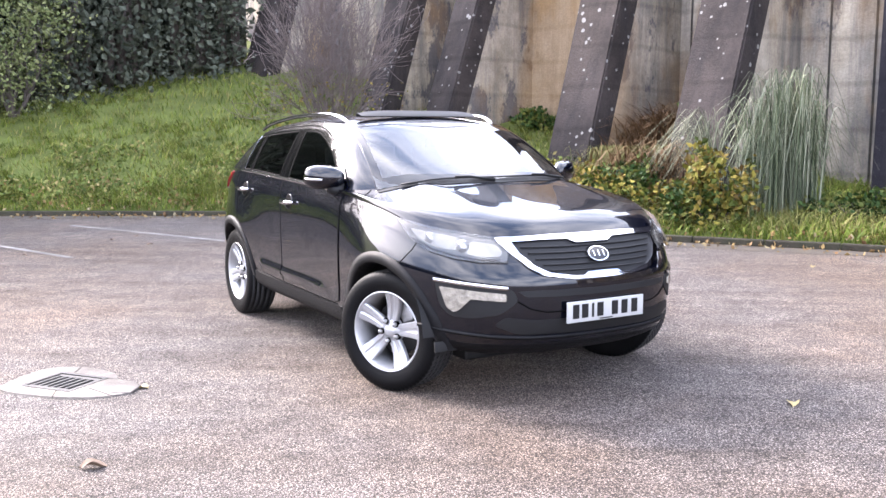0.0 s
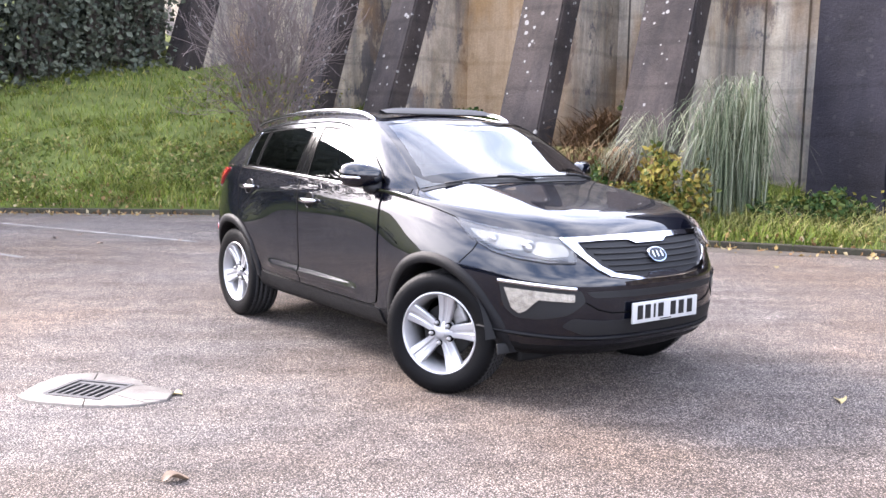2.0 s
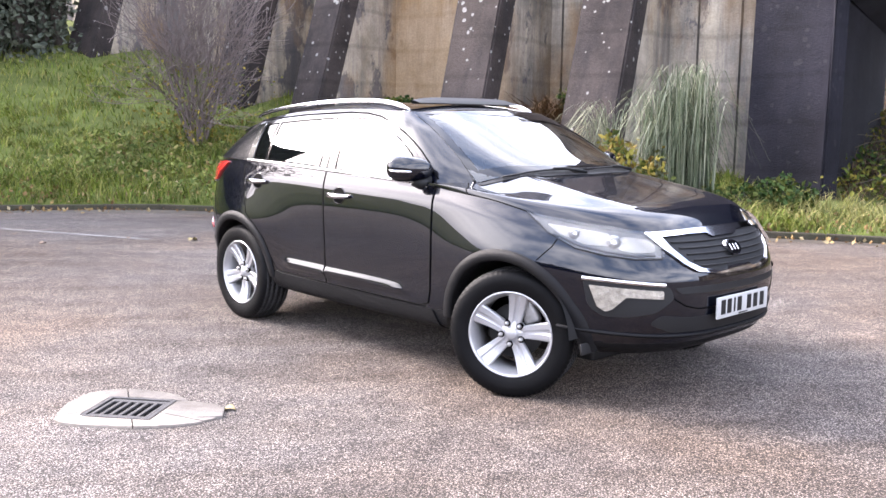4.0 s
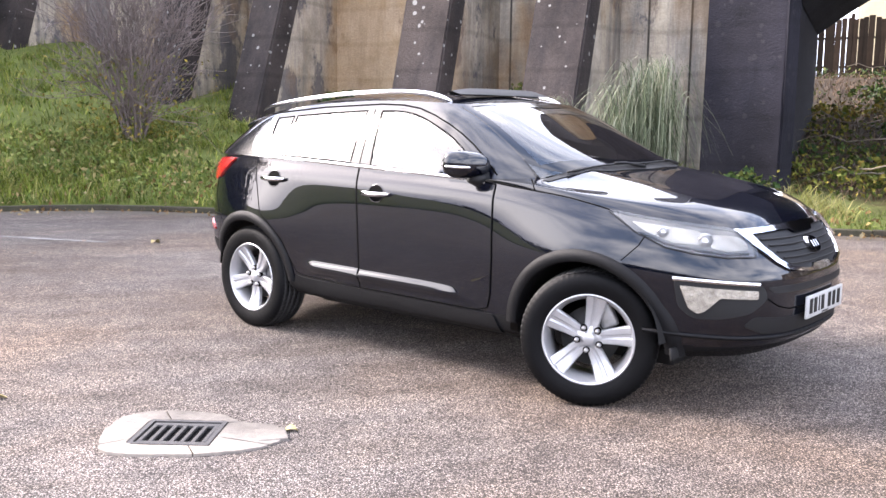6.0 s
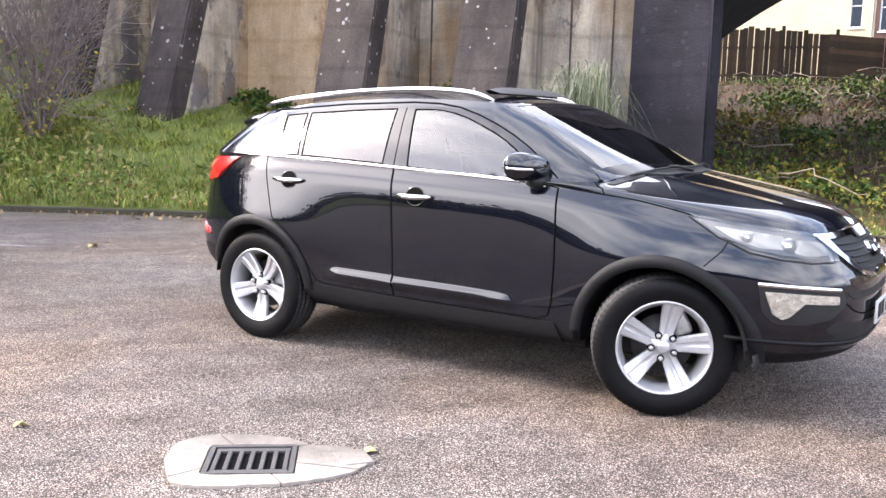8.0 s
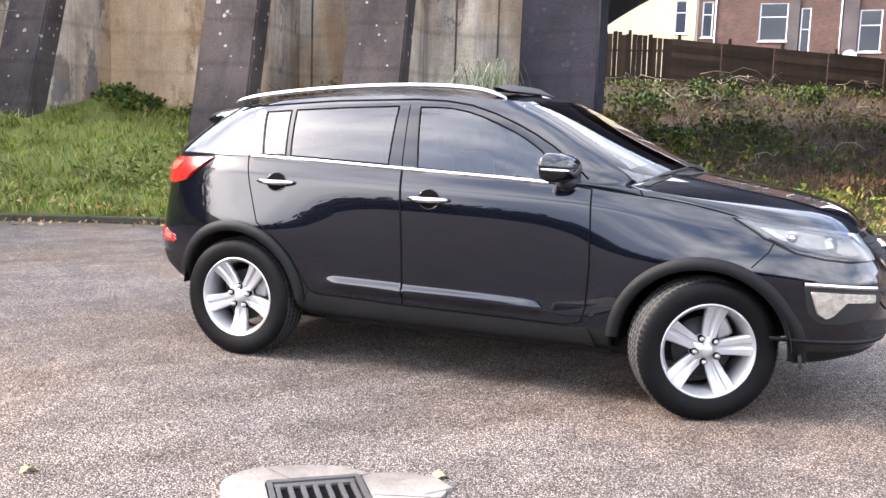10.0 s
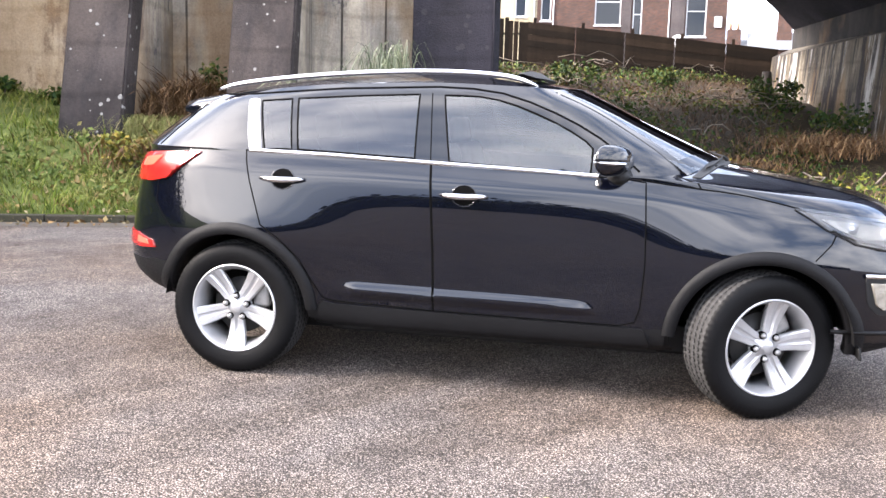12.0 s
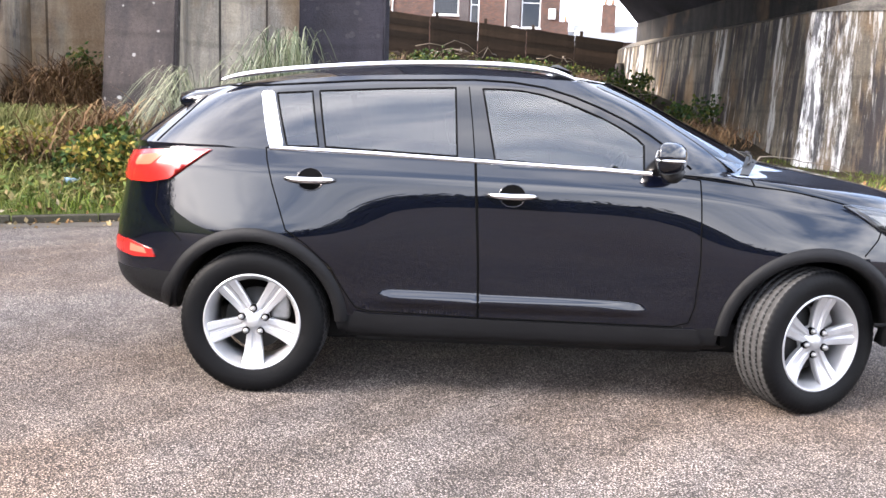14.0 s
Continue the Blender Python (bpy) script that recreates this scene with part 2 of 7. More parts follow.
def limed_material():
    """Dark dripping concrete with white lime runs and rusty patches."""
    m = concrete_material("limed_concrete", (0.29, 0.245, 0.18), (0.05, 0.046, 0.044), 0.7, 0.0, 0.4)
    n, l = m.node_tree.nodes, m.node_tree.links
    p = n["Principled BSDF"]
    c = p.inputs["Base Color"].links[0].from_socket
    tc = n.new("ShaderNodeTexCoord").outputs["Object"]
    run = noise_tex(n, l, 0.8, 9, 0.75, tc, (1.5, 1.5, 0.16))
    run.inputs["Distortion"].default_value = 0.25
    c = mix(n, l, ramp(n, l, run.outputs["Fac"], [(0.53, (0, 0, 0)), (0.57, (0.7, 0.7, 0.7)), (0.66, (1, 1, 1))]).outputs["Color"], c, (0.42, 0.40, 0.37))
    run2 = noise_tex(n, l, 3.0, 8, 0.7, tc, (1.5, 1.5, 0.10))
    c = mix(n, l, ramp(n, l, run2.outputs["Fac"], [(0.60, (0, 0, 0)), (0.66, (0.5, 0.5, 0.5))]).outputs["Color"], c, (0.34, 0.31, 0.27))
    dark = noise_tex(n, l, 1.7, 7, 0.7, tc, (1.4, 1.4, 0.17))
    # the broad white run by the corner
    sep = n.new("ShaderNodeSeparateXYZ")
    l.new(tc, sep.inputs[0])
    ragged = noise_tex(n, l, 1.6, 7, 0.7, tc, (1.0, 1.0, 0.12))
    add = n.new("ShaderNodeMath")
    add.operation = "MULTIPLY_ADD"
    l.new(ragged.outputs["Fac"], add.inputs[0])
    add.inputs[1].default_value = 2.6
    l.new(sep.outputs["Y"], add.inputs[2])
    run3 = ramp(n, l, add.outputs[0], [(0.0, (0, 0, 0)), (1.0, (0, 0, 0))])
    mr = n.new("ShaderNodeMapRange")
    mr.inputs["From Min"].default_value, mr.inputs["From Max"].default_value = 9.0, 12.0
    l.new(add.outputs[0], mr.inputs["Value"])
    l.new(mr.outputs[0], run3.inputs["Fac"])
    el = run3.color_ramp.elements
    for pos, val in ((0.40, 0.0), (0.48, 0.95), (0.66, 1.0), (0.74, 0.0)):
        e = el.new(pos)
        e.color = (val, val, val, 1)
    torn = noise_tex(n, l, 2.6, 9, 0.75, tc, (1.6, 1.6, 0.30))
    broken = mix(n, l, 1.0, run3.outputs["Color"], ramp(n, l, torn.outputs["Fac"], [(0.43, (0, 0, 0)), (0.50, (1, 1, 1))]).outputs["Color"], "MULTIPLY")
    c = mix(n, l, broken, c, (0.62, 0.60, 0.57))
    c = mix(n, l, ramp(n, l, dark.outputs["Fac"], [(0.49, (0, 0, 0)), (0.56, (0.88, 0.88, 0.88))]).outputs["Color"], c, (0.022, 0.02, 0.022))
    l.new(c, p.inputs["Base Color"])
    return m


LIMED = limed_material()
PALE = concrete_material("pale_cement", (0.40, 0.36, 0.32), (0.29, 0.26, 0.235), 0.5)
KERB = concrete_material("mossy_kerb_concrete", (0.085, 0.072, 0.052), (0.05, 0.055, 0.03), 0.6)
SOIL = plain("grassy_soil", (0.13, 0.155, 0.045), 0.95, 0, 0.45, 1.2, 0.8, 14, spec=0.08)


def add_earth(m):
    """Bare leafy earth east of the pier, grass west of it."""
    n, l = m.node_tree.nodes, m.node_tree.links
    p = n["Principled BSDF"]
    grass = p.inputs["Base Color"].links[0].from_socket
    tc = n.new("ShaderNodeTexCoord").outputs["Object"]
    sep = n.new("ShaderNodeSeparateXYZ")
    l.new(tc, sep.inputs[0])
    wob = noise_tex(n, l, 1.5, 4, 0.6, tc)
    add = n.new("ShaderNodeMath")
    add.operation = "MULTIPLY_ADD"
    l.new(wob.outputs["Fac"], add.inputs[0])
    add.inputs[1].default_value = 4.0
    l.new(sep.outputs["X"], add.inputs[2])
    mr = n.new("ShaderNodeMapRange")
    mr.inputs["From Min"].default_value, mr.inputs["From Max"].default_value = 8.5, 10.5
    l.new(add.outputs[0], mr.inputs["Value"])
    fine = noise_tex(n, l, 9, 5, 0.7, tc)
    brown = ramp(n, l, fine.outputs["Fac"], [(0.3, (0.013, 0.010, 0.007)), (0.55, (0.032, 0.023, 0.014)), (0.75, (0.065, 0.045, 0.028))])
    l.new(mix(n, l, mr.outputs[0], grass, brown.outputs["Color"]), p.inputs["Base Color"])


add_earth(SOIL)
PAINT = paint_material()
CLAD = plain("black_textured_plastic", (0.008, 0.008, 0.009), 0.5, 0, 0.15, 6, 0.25, 900, spec=0.13)
GAP = plain("panel_shadow_seal", (0.0012, 0.0012, 0.0013), 0.8, spec=0.05)
RUBBER = plain("tyre_rubber", (0.004, 0.004, 0.0045), 0.5, 0, 0.25, 20, 0.2, 200, spec=0.09)
ALLOY = plain("silver_alloy", (0.35, 0.35, 0.355), 0.34, 0.6, 0.08, 18)
CHROME = plain("chrome", (0.54, 0.54, 0.55), 0.09, 1.0, 0.02, 10)
STEEL = plain("dull_steel", (0.27, 0.265, 0.26), 0.5, 0.8, 0.2, 30)
GLASS = glass_material("clear_glass", (0.36, 0.41, 0.42), 1.70)
SCREEN_GLASS = glass_material("windscreen_glass", (0.30, 0.34, 0.35), 1.70)
TINTED = glass_material("tinted_glass", (0.12, 0.14, 0.145), 1.68)
CABIN = plain("dark_cabin_fabric", (0.03, 0.031, 0.034), 0.8, 0, 0.2, 30)


# ---- building helpers ----
def link(name, bm, material, smooth=False, parent=None, label=""):
    me = bpy.data.meshes.new(name)
    bm.normal_update()
    bm.to_mesh(me)
    bm.free()
    if isinstance(material, (list, tuple)):
        for k in material:
            me.materials.append(k)
    else:
        me.materials.append(material)
    if smooth:
        me.shade_smooth()
    ob = new(name, me)
    if parent is not None:
        ob.parent = parent
    if label:
        ob["label"] = label
    return ob


def part(name, bm, material, parent, label="", smooth=True):
    return link(name, bm, material, smooth, parent, label)


def raw(verts, faces):
    bm = bmesh.new()
    vs = [bm.verts.new(v) for v in verts]
    for f in faces:
        try:
            bm.faces.new([vs[i] for i in f])
        except ValueError:
            pass
    return bm


def box(bm, centre, size, rot=None, bevel=0.0):
    m = Matrix.Translation(centre) @ (rot.to_4x4() if rot else Matrix()) @ Matrix.Diagonal((*size, 1))
    got = bmesh.ops.create_cube(bm, size=1, matrix=m)["verts"]
    if bevel:
        edges = list({e for v in got for e in v.link_edges})
        bmesh.ops.bevel(bm, geom=edges, offset=bevel, segments=2, affect="EDGES", profile=0.6)
    return bm


def tube(bm, pts, radii, sides=6, cap=True):
    """A tapered tube along points."""
    rings = []
    pts = [Vector(p) for p in pts]
    for i, p in enumerate(pts):
        d = (pts[min(i + 1, len(pts) - 1)] - pts[max(i - 1, 0)]).normalized()
        a = d.orthogonal().normalized() if i == 0 else (rings[-1][1] - d * rings[-1][1].dot(d)).normalized()
        b = d.cross(a)
        r = radii[i] if isinstance(radii, (list, tuple)) else radii
        rings.append(([bm.verts.new(p + (a * math.cos(k) + b * math.sin(k)) * r) for k in (2 * math.pi * j / sides for j in range(sides))], a))
    for (r0, _), (r1, _) in zip(rings, rings[1:]):
        for j in range(sides):
            bm.faces.new((r0[j], r0[(j + 1) % sides], r1[(j + 1) % sides], r1[j]))
    if cap and sides > 2:
        bm.faces.new(list(reversed(rings[0][0])))
        bm.faces.new(rings[-1][0])
    return bm


def spline(pts):
    """A smooth curve y(x) through (x, y) pairs with rising x; flat tangents are not forced."""
    xs = [p[0] for p in pts]
    ys = [p[1] for p in pts]
    n = len(xs)
    d = [(ys[i + 1] - ys[i]) / (xs[i + 1] - xs[i]) for i in range(n - 1)]
    t = [d[0]] + [0.0 if d[i - 1] * d[i] <= 0 else 2 * d[i - 1] * d[i] / (d[i - 1] + d[i]) for i in range(1, n - 1)] + [d[-1]]

    def f(x):
        if x <= xs[0]:
            return ys[0] + t[0] * (x - xs[0]) * 0
        if x >= xs[-1]:
            return ys[-1]
        i = max(k for k in range(n - 1) if xs[k] <= x)
        h = xs[i + 1] - xs[i]
        s = (x - xs[i]) / h
        return ((2 * s ** 3 - 3 * s ** 2 + 1) * ys[i] + (s ** 3 - 2 * s ** 2 + s) * h * t[i]
                + (-2 * s ** 3 + 3 * s ** 2) * ys[i + 1] + (s ** 3 - s ** 2) * h * t[i + 1])
    return f


def smooth(a, b, x):
    s = min(1, max(0, (x - a) / (b - a)))
    return s * s * (3 - 2 * s)


def nz(x, y, z=0.0):
    return noise.noise((x, y, z))


# ---- the lie of the land ----
kerb_y = spline([(-60, 4.0), (-25, 11.0), (-14, 14.6), (-9, 15.7), (-6.3, 15.9), (-3.8, 16.0), (-1.4, 15.0), (1.0, 13.4), (3.4, 12.25), (5.0, 11.6), (6.4, 10.75), (9.0, 9.0), (14, 5.5), (40, -14)])
OUT = Vector((0.42, 0.91, 0)).normalized()
slope_near = spline([(-30, 0.26), (-8, 0.29), (-3, 0.30), (-0.5, 0.23), (2, 0.15), (4, 0.11), (6.5, 0.075), (10, 0.05), (40, 0.05)])
slope_far = spline([(-30, 0.24), (-3, 0.25), (2, 0.2), (6.5, 0.165), (12, 0.172), (15, 0.170), (20, 0.150), (40, 0.05)])
DRAIN = Vector((-2.207, 5.42, 0))


def bank_height(u, v):
    z = 0.06 + slope_near(u) * 4.5 * (min(v, 4.5) / 4.5) ** 0.8 + slope_far(u) * max(0, min(v - 4.5, 15.0))
    return z + 0.10 * nz(u * 0.5, v * 0.5) * smooth(0, 2, v) + 0.04 * nz(u * 1.7, v * 1.7, 3.0) * smooth(0, 1, v)


def bank_point(u, v):
    return Vector((u, kerb_y(u), 0)) + OUT * v + Vector((0, 0, bank_height(u, v)))


def bank_z(x, y):
    """Height of the bank under (x, y)."""
    v = 0.0
    for _ in range(12):
        v = (y - kerb_y(x - OUT.x * v)) / OUT.y
    return bank_height(x - OUT.x * v, v) if v > 0 else 0.0


def ground_z(x, y):
    d = (Vector((x, y, 0)) - DRAIN).length
    return -0.055 * math.exp(-(d / 1.5) ** 2)


xs = sorted({-400, -200, -120, -80, -50, -30, *[-20 + 0.5 * i for i in range(81)], 30, 50, 80, 120, 200, 400})
ys = sorted({-400, -200, -120, -80, -50, -30, *[-12 + 0.5 * i for i in range(81)], 40, 60, 80, 120, 200, 400})
ground = link("ground", raw([(x, y, ground_z(x, y)) for y in ys for x in xs],
                            [(j * len(xs) + i, j * len(xs) + i + 1, (j + 1) * len(xs) + i + 1, (j + 1) * len(xs) + i) for j in range(len(ys) - 1) for i in range(len(xs) - 1)]), TARMAC, True)
tagged(ground, "grey worn tarmac car park with loose chippings", "ground", kind="structure")

us = [-60, -50, -42, -36, -30] + [-26 + 0.35 * i for i in range(145)] + [27, 30, 34, 40]
vs = [0, 0.12, 0.3] + [0.6 + 0.4 * i for i in range(70)] + [32, 40, 55, 80, 120]
bank = link("grass_bank", raw([tuple(bank_point(u, v) - Vector((0, 0, 0.2 if v == 0 else 0))) for u in us for v in vs],
                              [(i * len(vs) + j, (i + 1) * len(vs) + j, (i + 1) * len(vs) + j + 1, i * len(vs) + j + 1) for i in range(len(us) - 1) for j in range(len(vs) - 1)]), SOIL, True)
tagged(bank, "grassy bank of soil rising behind the kerb", "bank", kind="structure")

# ---- viaduct wall ----
WALL = [(7.4, 15.09), (1.0, 21.28), (-7.4, 29.4), (-13, 34.8)]
wall_y = spline([(x, y) for x, y in reversed(WALL)])
TOP = 7.3


def prism(bm, base, top):
    """A solid between two outlines with the same number of corners."""
    a = [bm.verts.new(p) for p in base]
    b = [bm.verts.new(p) for p in top]
    n = len(a)
    for i in range(n):
        bm.faces.new((a[i], a[(i + 1) % n], b[(i + 1) % n], b[i]))
    bm.faces.new(list(reversed(a)))
    bm.faces.new(b)
    return bm


wall = new("viaduct_wall")
tagged(wall, "tall weathered concrete viaduct wall with stains", "wall", kind="structure")
samples = []
x = 7.4
while x > -13:
    samples.append((x, wall_y(x)))
    x -= 0.55
bm = bmesh.new()
rows = []
for i, (x, y) in enumerate(samples):
    x2, y2 = samples[min(i + 1, len(samples) - 1)]
    x1, y1 = samples[max(i - 1, 0)]
    nrm = Vector((y2 - y1, -(x2 - x1), 0)).normalized()
    nrm = nrm if nrm.y > 0 else -nrm
    row = [bm.verts.new((x, y, z)) for z in (-0.5, 2, 4, 7.5, TOP)] + [bm.verts.new((x + nrm.x * 3, y + nrm.y * 3, z)) for z in (TOP, -0.5)]
    rows.append(row)
for r0, r1 in zip(rows, rows[1:]):
    for j in range(7):
        bm.faces.new((r0[j], r1[j], r1[(j + 1) % 7], r0[(j + 1) % 7]))
bm.faces.new(rows[0])
bm.faces.new(list(reversed(rows[-1])))
bmesh.ops.recalc_face_normals(bm, faces=bm.faces)
for e in bm.edges:
    if len(e.link_faces) == 2 and e.calc_face_angle(0) > 0.6:
        e.smooth = False
part("wall_face", bm, CONCRETE, wall)
for jx in (-6.2, -4.4, -1.2, -0.2, 4.0, 5.95, 6.5):
    a, b = Vector((jx - 0.2, wall_y(jx - 0.2), 0)), Vector((jx + 0.2, wall_y(jx + 0.2), 0))
    t = (b - a).normalized()
    f = Vector((t.y, -t.x, 0))
    o = Vector((jx, wall_y(jx), 0)) + f * 0.002
    w = 0.018
    q = [o - t * w, o + t * w, o + t * w + f * 0.012, o - t * w + f * 0.012]
    bm = prism(bmesh.new(), [p + Vector((0, 0, 0)) for p in q], [p + Vector((0, 0, TOP - 0.3)) for p in q])
    bmesh.ops.recalc_face_normals(bm, faces=bm.faces)
    part("joint", bm, STAINED, wall, smooth=False)


INTO = Vector((0.697, 0.717, 0))          # square into the wall
ALONG = Vector((0.717, -0.697, 0))
PAINTED = 0.55                            # depth of the tarred nose of each buttress


def buttress(x, y, z, width, lean, label):
    """A raking buttress square to the wall: the middle of its face at height z is (x, y), lean = metres back per metre up. A tarred nose on a bare concrete body."""
    z0 = bank_z(x, y) - 0.5
    h = z + ((wall_y(x) - y) * INTO.y - 0.25) / lean        # where it dies into the wall
    ob = new("buttress")
    tagged(ob, label, "buttress", "buttresses of the viaduct wall", "structure")
    mid = Vector((x, y, 0))
    back = wall_y(x) - y
    deep = back * INTO.y + 0.3

    def ring(w, d0, d1, zz):
        o = mid + INTO * (lean * (zz - z))
        a, b = o + INTO * d0, mid + INTO * d1 if d1 > 2 else o + INTO * d1
        return [p + Vector((0, 0, zz)) for p in (a - ALONG * w / 2, a + ALONG * w / 2, b + ALONG * w / 2, b - ALONG * w / 2)]
    bm = bmesh.new()
    levels = [z0 + (h - z0) * i / 6 for i in range(7)]
    rows = [[bm.verts.new(p) for p in ring(width, 0, PAINTED, zz)] for zz in levels]
    for r0, r1 in zip(rows, rows[1:]):
        for k in range(4):
            bm.faces.new((r0[k], r0[(k + 1) % 4], r1[(k + 1) % 4], r1[k]))
    bm.faces.new(list(reversed(rows[0]))), bm.faces.new(rows[-1])
    bmesh.ops.recalc_face_normals(bm, faces=bm.faces)
    edges = [e for e in bm.edges if e.calc_face_angle(0) > 0.5 and abs((e.verts[0].co - e.verts[1].co).z) > 0.1]
    bmesh.ops.bevel(bm, geom=edges, offset=0.035, segments=2, affect="EDGES")
    part("nose", bm, BUTTRESS, ob, "tar-blackened concrete with pale lichen spots", False)
    w = width - 0.05
    bm = prism(bmesh.new(), ring(w, PAINTED - 0.02, deep, z0), ring(w, PAINTED - 0.02, deep, h))
    bmesh.ops.recalc_face_normals(bm, faces=bm.faces)
    part("concrete_body", bm, CONCRETE, ob, "bare stained concrete", False)
    return ob


BLACK = "blackened raking concrete buttress with pale lichen spots"
buttress(3.70, 15.60, 2.0, 0.99, 0.33, BLACK)
buttress(1.77, 17.08, 2.0, 0.95, 0.30, BLACK)
buttress(-0.93, 19.66, 2.0, 0.76, 0.36, BLACK)
buttress(-2.62, 21.50, 2.0, 0.92, 0.33, BLACK)
buttress(-6.50, 25.70, 3.0, 1.15, 0.33, BLACK)


def pier_block(x, y, face, width, lean, depth, material, name, label):
    """The broad pier: foot of its face at (x, y), face = the way it looks in degrees."""
    f = Vector((math.cos(radians(face)), math.sin(radians(face)), 0))
    side = Vector((-f.y, f.x, 0))
    z0, h = bank_z(x, y) - 0.4, 6.0
    o = Vector((x, y, 0))
    foot = [o + side * (width / 2), o - side * (width / 2), o - side * (width / 2) - f * depth, o + side * (width / 2) - f * depth]
    head = [p - f * (lean * (h - z0)) * (1 if i < 2 else 0) for i, p in enumerate(foot)]
    bm = prism(bmesh.new(), [p + Vector((0, 0, z0)) for p in foot], [p + Vector((0, 0, h)) for p in head])
    bmesh.ops.recalc_face_normals(bm, faces=bm.faces)
    bmesh.ops.bevel(bm, geom=[e for e in bm.edges], offset=0.03, segments=2, affect="EDGES")
    return tagged(link(name, bm, material), label, "buttress", "buttresses of the viaduct wall", "structure")


pier_block(6.43, 14.24, -150, 1.38, 0.02, 0.5, PIER, "pier", "broad tar-black viaduct pier beside the arch")



# ---- plants and litter: many small pieces in one mesh ----
def foliage(name, pts, sizes, material, parent=None, aspect=0.55, up=0.3, fold=0.25, dirs=None):
    """Small folded leaves at the points, turned at random."""
    rng = np.random.default_rng(len(pts) + int(abs(pts[0][0]) * 100))
    n = len(pts)
    P = np.array(pts, float)
    S = np.array(sizes, float).reshape(-1, 1)
    a = rng.normal(size=(n, 3)) if dirs is None else np.array(dirs, float)
    a[:, 2] += 0 if dirs is not None else -up
    a /= np.linalg.norm(a, axis=1, keepdims=True)
    b = rng.normal(size=(n, 3))
    b -= a * (a * b).sum(1, keepdims=True)
    b /= np.linalg.norm(b, axis=1, keepdims=True) + 1e-9
    c = np.cross(a, b)
    V = np.empty((n, 4, 3))
    V[:, 0] = P
    V[:, 1] = P + a * S * 0.45 + b * S * aspect / 2 + c * S * fold * 0.4
    V[:, 2] = P + a * S
    V[:, 3] = P + a * S * 0.45 - b * S * aspect / 2 + c * S * fold * 0.4
    me = bpy.data.meshes.new(name)
    idx = np.arange(n) * 4
    F = np.concatenate([np.stack([idx, idx + 1, idx + 2], 1), np.stack([idx, idx + 2, idx + 3], 1)])
    me.from_pydata(V.reshape(-1, 3).tolist(), [], F.tolist())
    me.materials.append(material)
    ob = new(name, me)
    if parent is not None:
        ob.parent = parent
    return ob


def blades(name, roots, lengths, widths, bends, material, parent=None, seg=3, seed=1, lean=0.25, out=None):
    """Grass blades that arch over; out gives each one's way, else it is drawn by chance."""
    rng = np.random.default_rng(seed)
    n = len(roots)
    P = np.array(roots, float)
    L, W, B = (np.array(q, float).reshape(-1, 1) for q in (lengths, widths, bends))
    ang = rng.uniform(0, 2 * np.pi, n) if out is None else np.array(out)
    d = np.stack([np.cos(ang), np.sin(ang), np.zeros(n)], 1)
    s = np.stack([-np.sin(ang + 0.5), np.cos(ang + 0.5), np.zeros(n)], 1)
    V = np.empty((n, seg * 2 + 1, 3))
    for k in range(seg + 1):
        t = k / seg
        q = P + d * L * (lean * t + B * t ** 2.2) + np.array([0, 0, 1.0]) * L * (t - 0.85 * B * t ** 2.6)
        w = W * (1 - 0.75 * t)
        if k < seg:
            V[:, 2 * k], V[:, 2 * k + 1] = q - s * w / 2, q + s * w / 2
        else:
            V[:, 2 * k] = q
    m = seg * 2 + 1
    i0 = np.arange(n)[:, None] * m
    F = []
    for k in range(seg - 1):
        F += [np.concatenate([i0 + 2 * k, i0 + 2 * k + 1, i0 + 2 * k + 3], 1), np.concatenate([i0 + 2 * k, i0 + 2 * k + 3, i0 + 2 * k + 2], 1)]
    F.append(np.concatenate([i0 + 2 * seg - 2, i0 + 2 * seg - 1, i0 + 2 * seg], 1))
    me = bpy.data.meshes.new(name)
    me.from_pydata(V.reshape(-1, 3).tolist(), [], np.concatenate(F).tolist())
    me.materials.append(material)
    ob = new(name, me)
    if parent is not None:
        ob.parent = parent
    return ob


def fountain(name, roots, heights, reach, drop, widths, material, parent, seed, out=None, seg=12):
    """Long blades that rise, arch over and hang."""
    rg = np.random.default_rng(seed)
    n = len(roots)
    P = np.array(roots, float)
    H, R, D, W = (np.array(q, float).reshape(-1, 1) for q in (heights, reach, drop, widths))
    ang = rg.uniform(0, 2 * np.pi, n) if out is None else np.array(out)
    d = np.stack([np.cos(ang), np.sin(ang), np.zeros(n)], 1)
    s = np.stack([-np.sin(ang + 0.6), np.cos(ang + 0.6), np.zeros(n)], 1)
    V = np.empty((n, 2 * seg + 2, 3))
    for k in range(seg + 1):
        t = k / seg
        up = math.sin(math.pi / 2 * min(1.0, t / 0.6))
        fall = max(0.0, t - 0.55) / 0.45
        q = P + d * R * (0.12 * t + 0.88 * t ** 1.9) + np.array([0, 0, 1.0]) * (H * up - D * fall ** 1.5)
        w = W * (1 - 0.7 * t)
        V[:, 2 * k], V[:, 2 * k + 1] = q - s * w / 2, q + s * w / 2
    m = 2 * seg + 2
    i0 = np.arange(n)[:, None] * m
    F = np.concatenate([np.concatenate([i0 + 2 * k, i0 + 2 * k + 1, i0 + 2 * k + 3, i0 + 2 * k + 2], 1) for k in range(seg)])
    me = bpy.data.meshes.new(name)
    me.from_pydata(V.reshape(-1, 3).tolist(), [], F.tolist())
    me.materials.append(material)
    ob = new(name, me)
    ob.parent = parent
    return ob


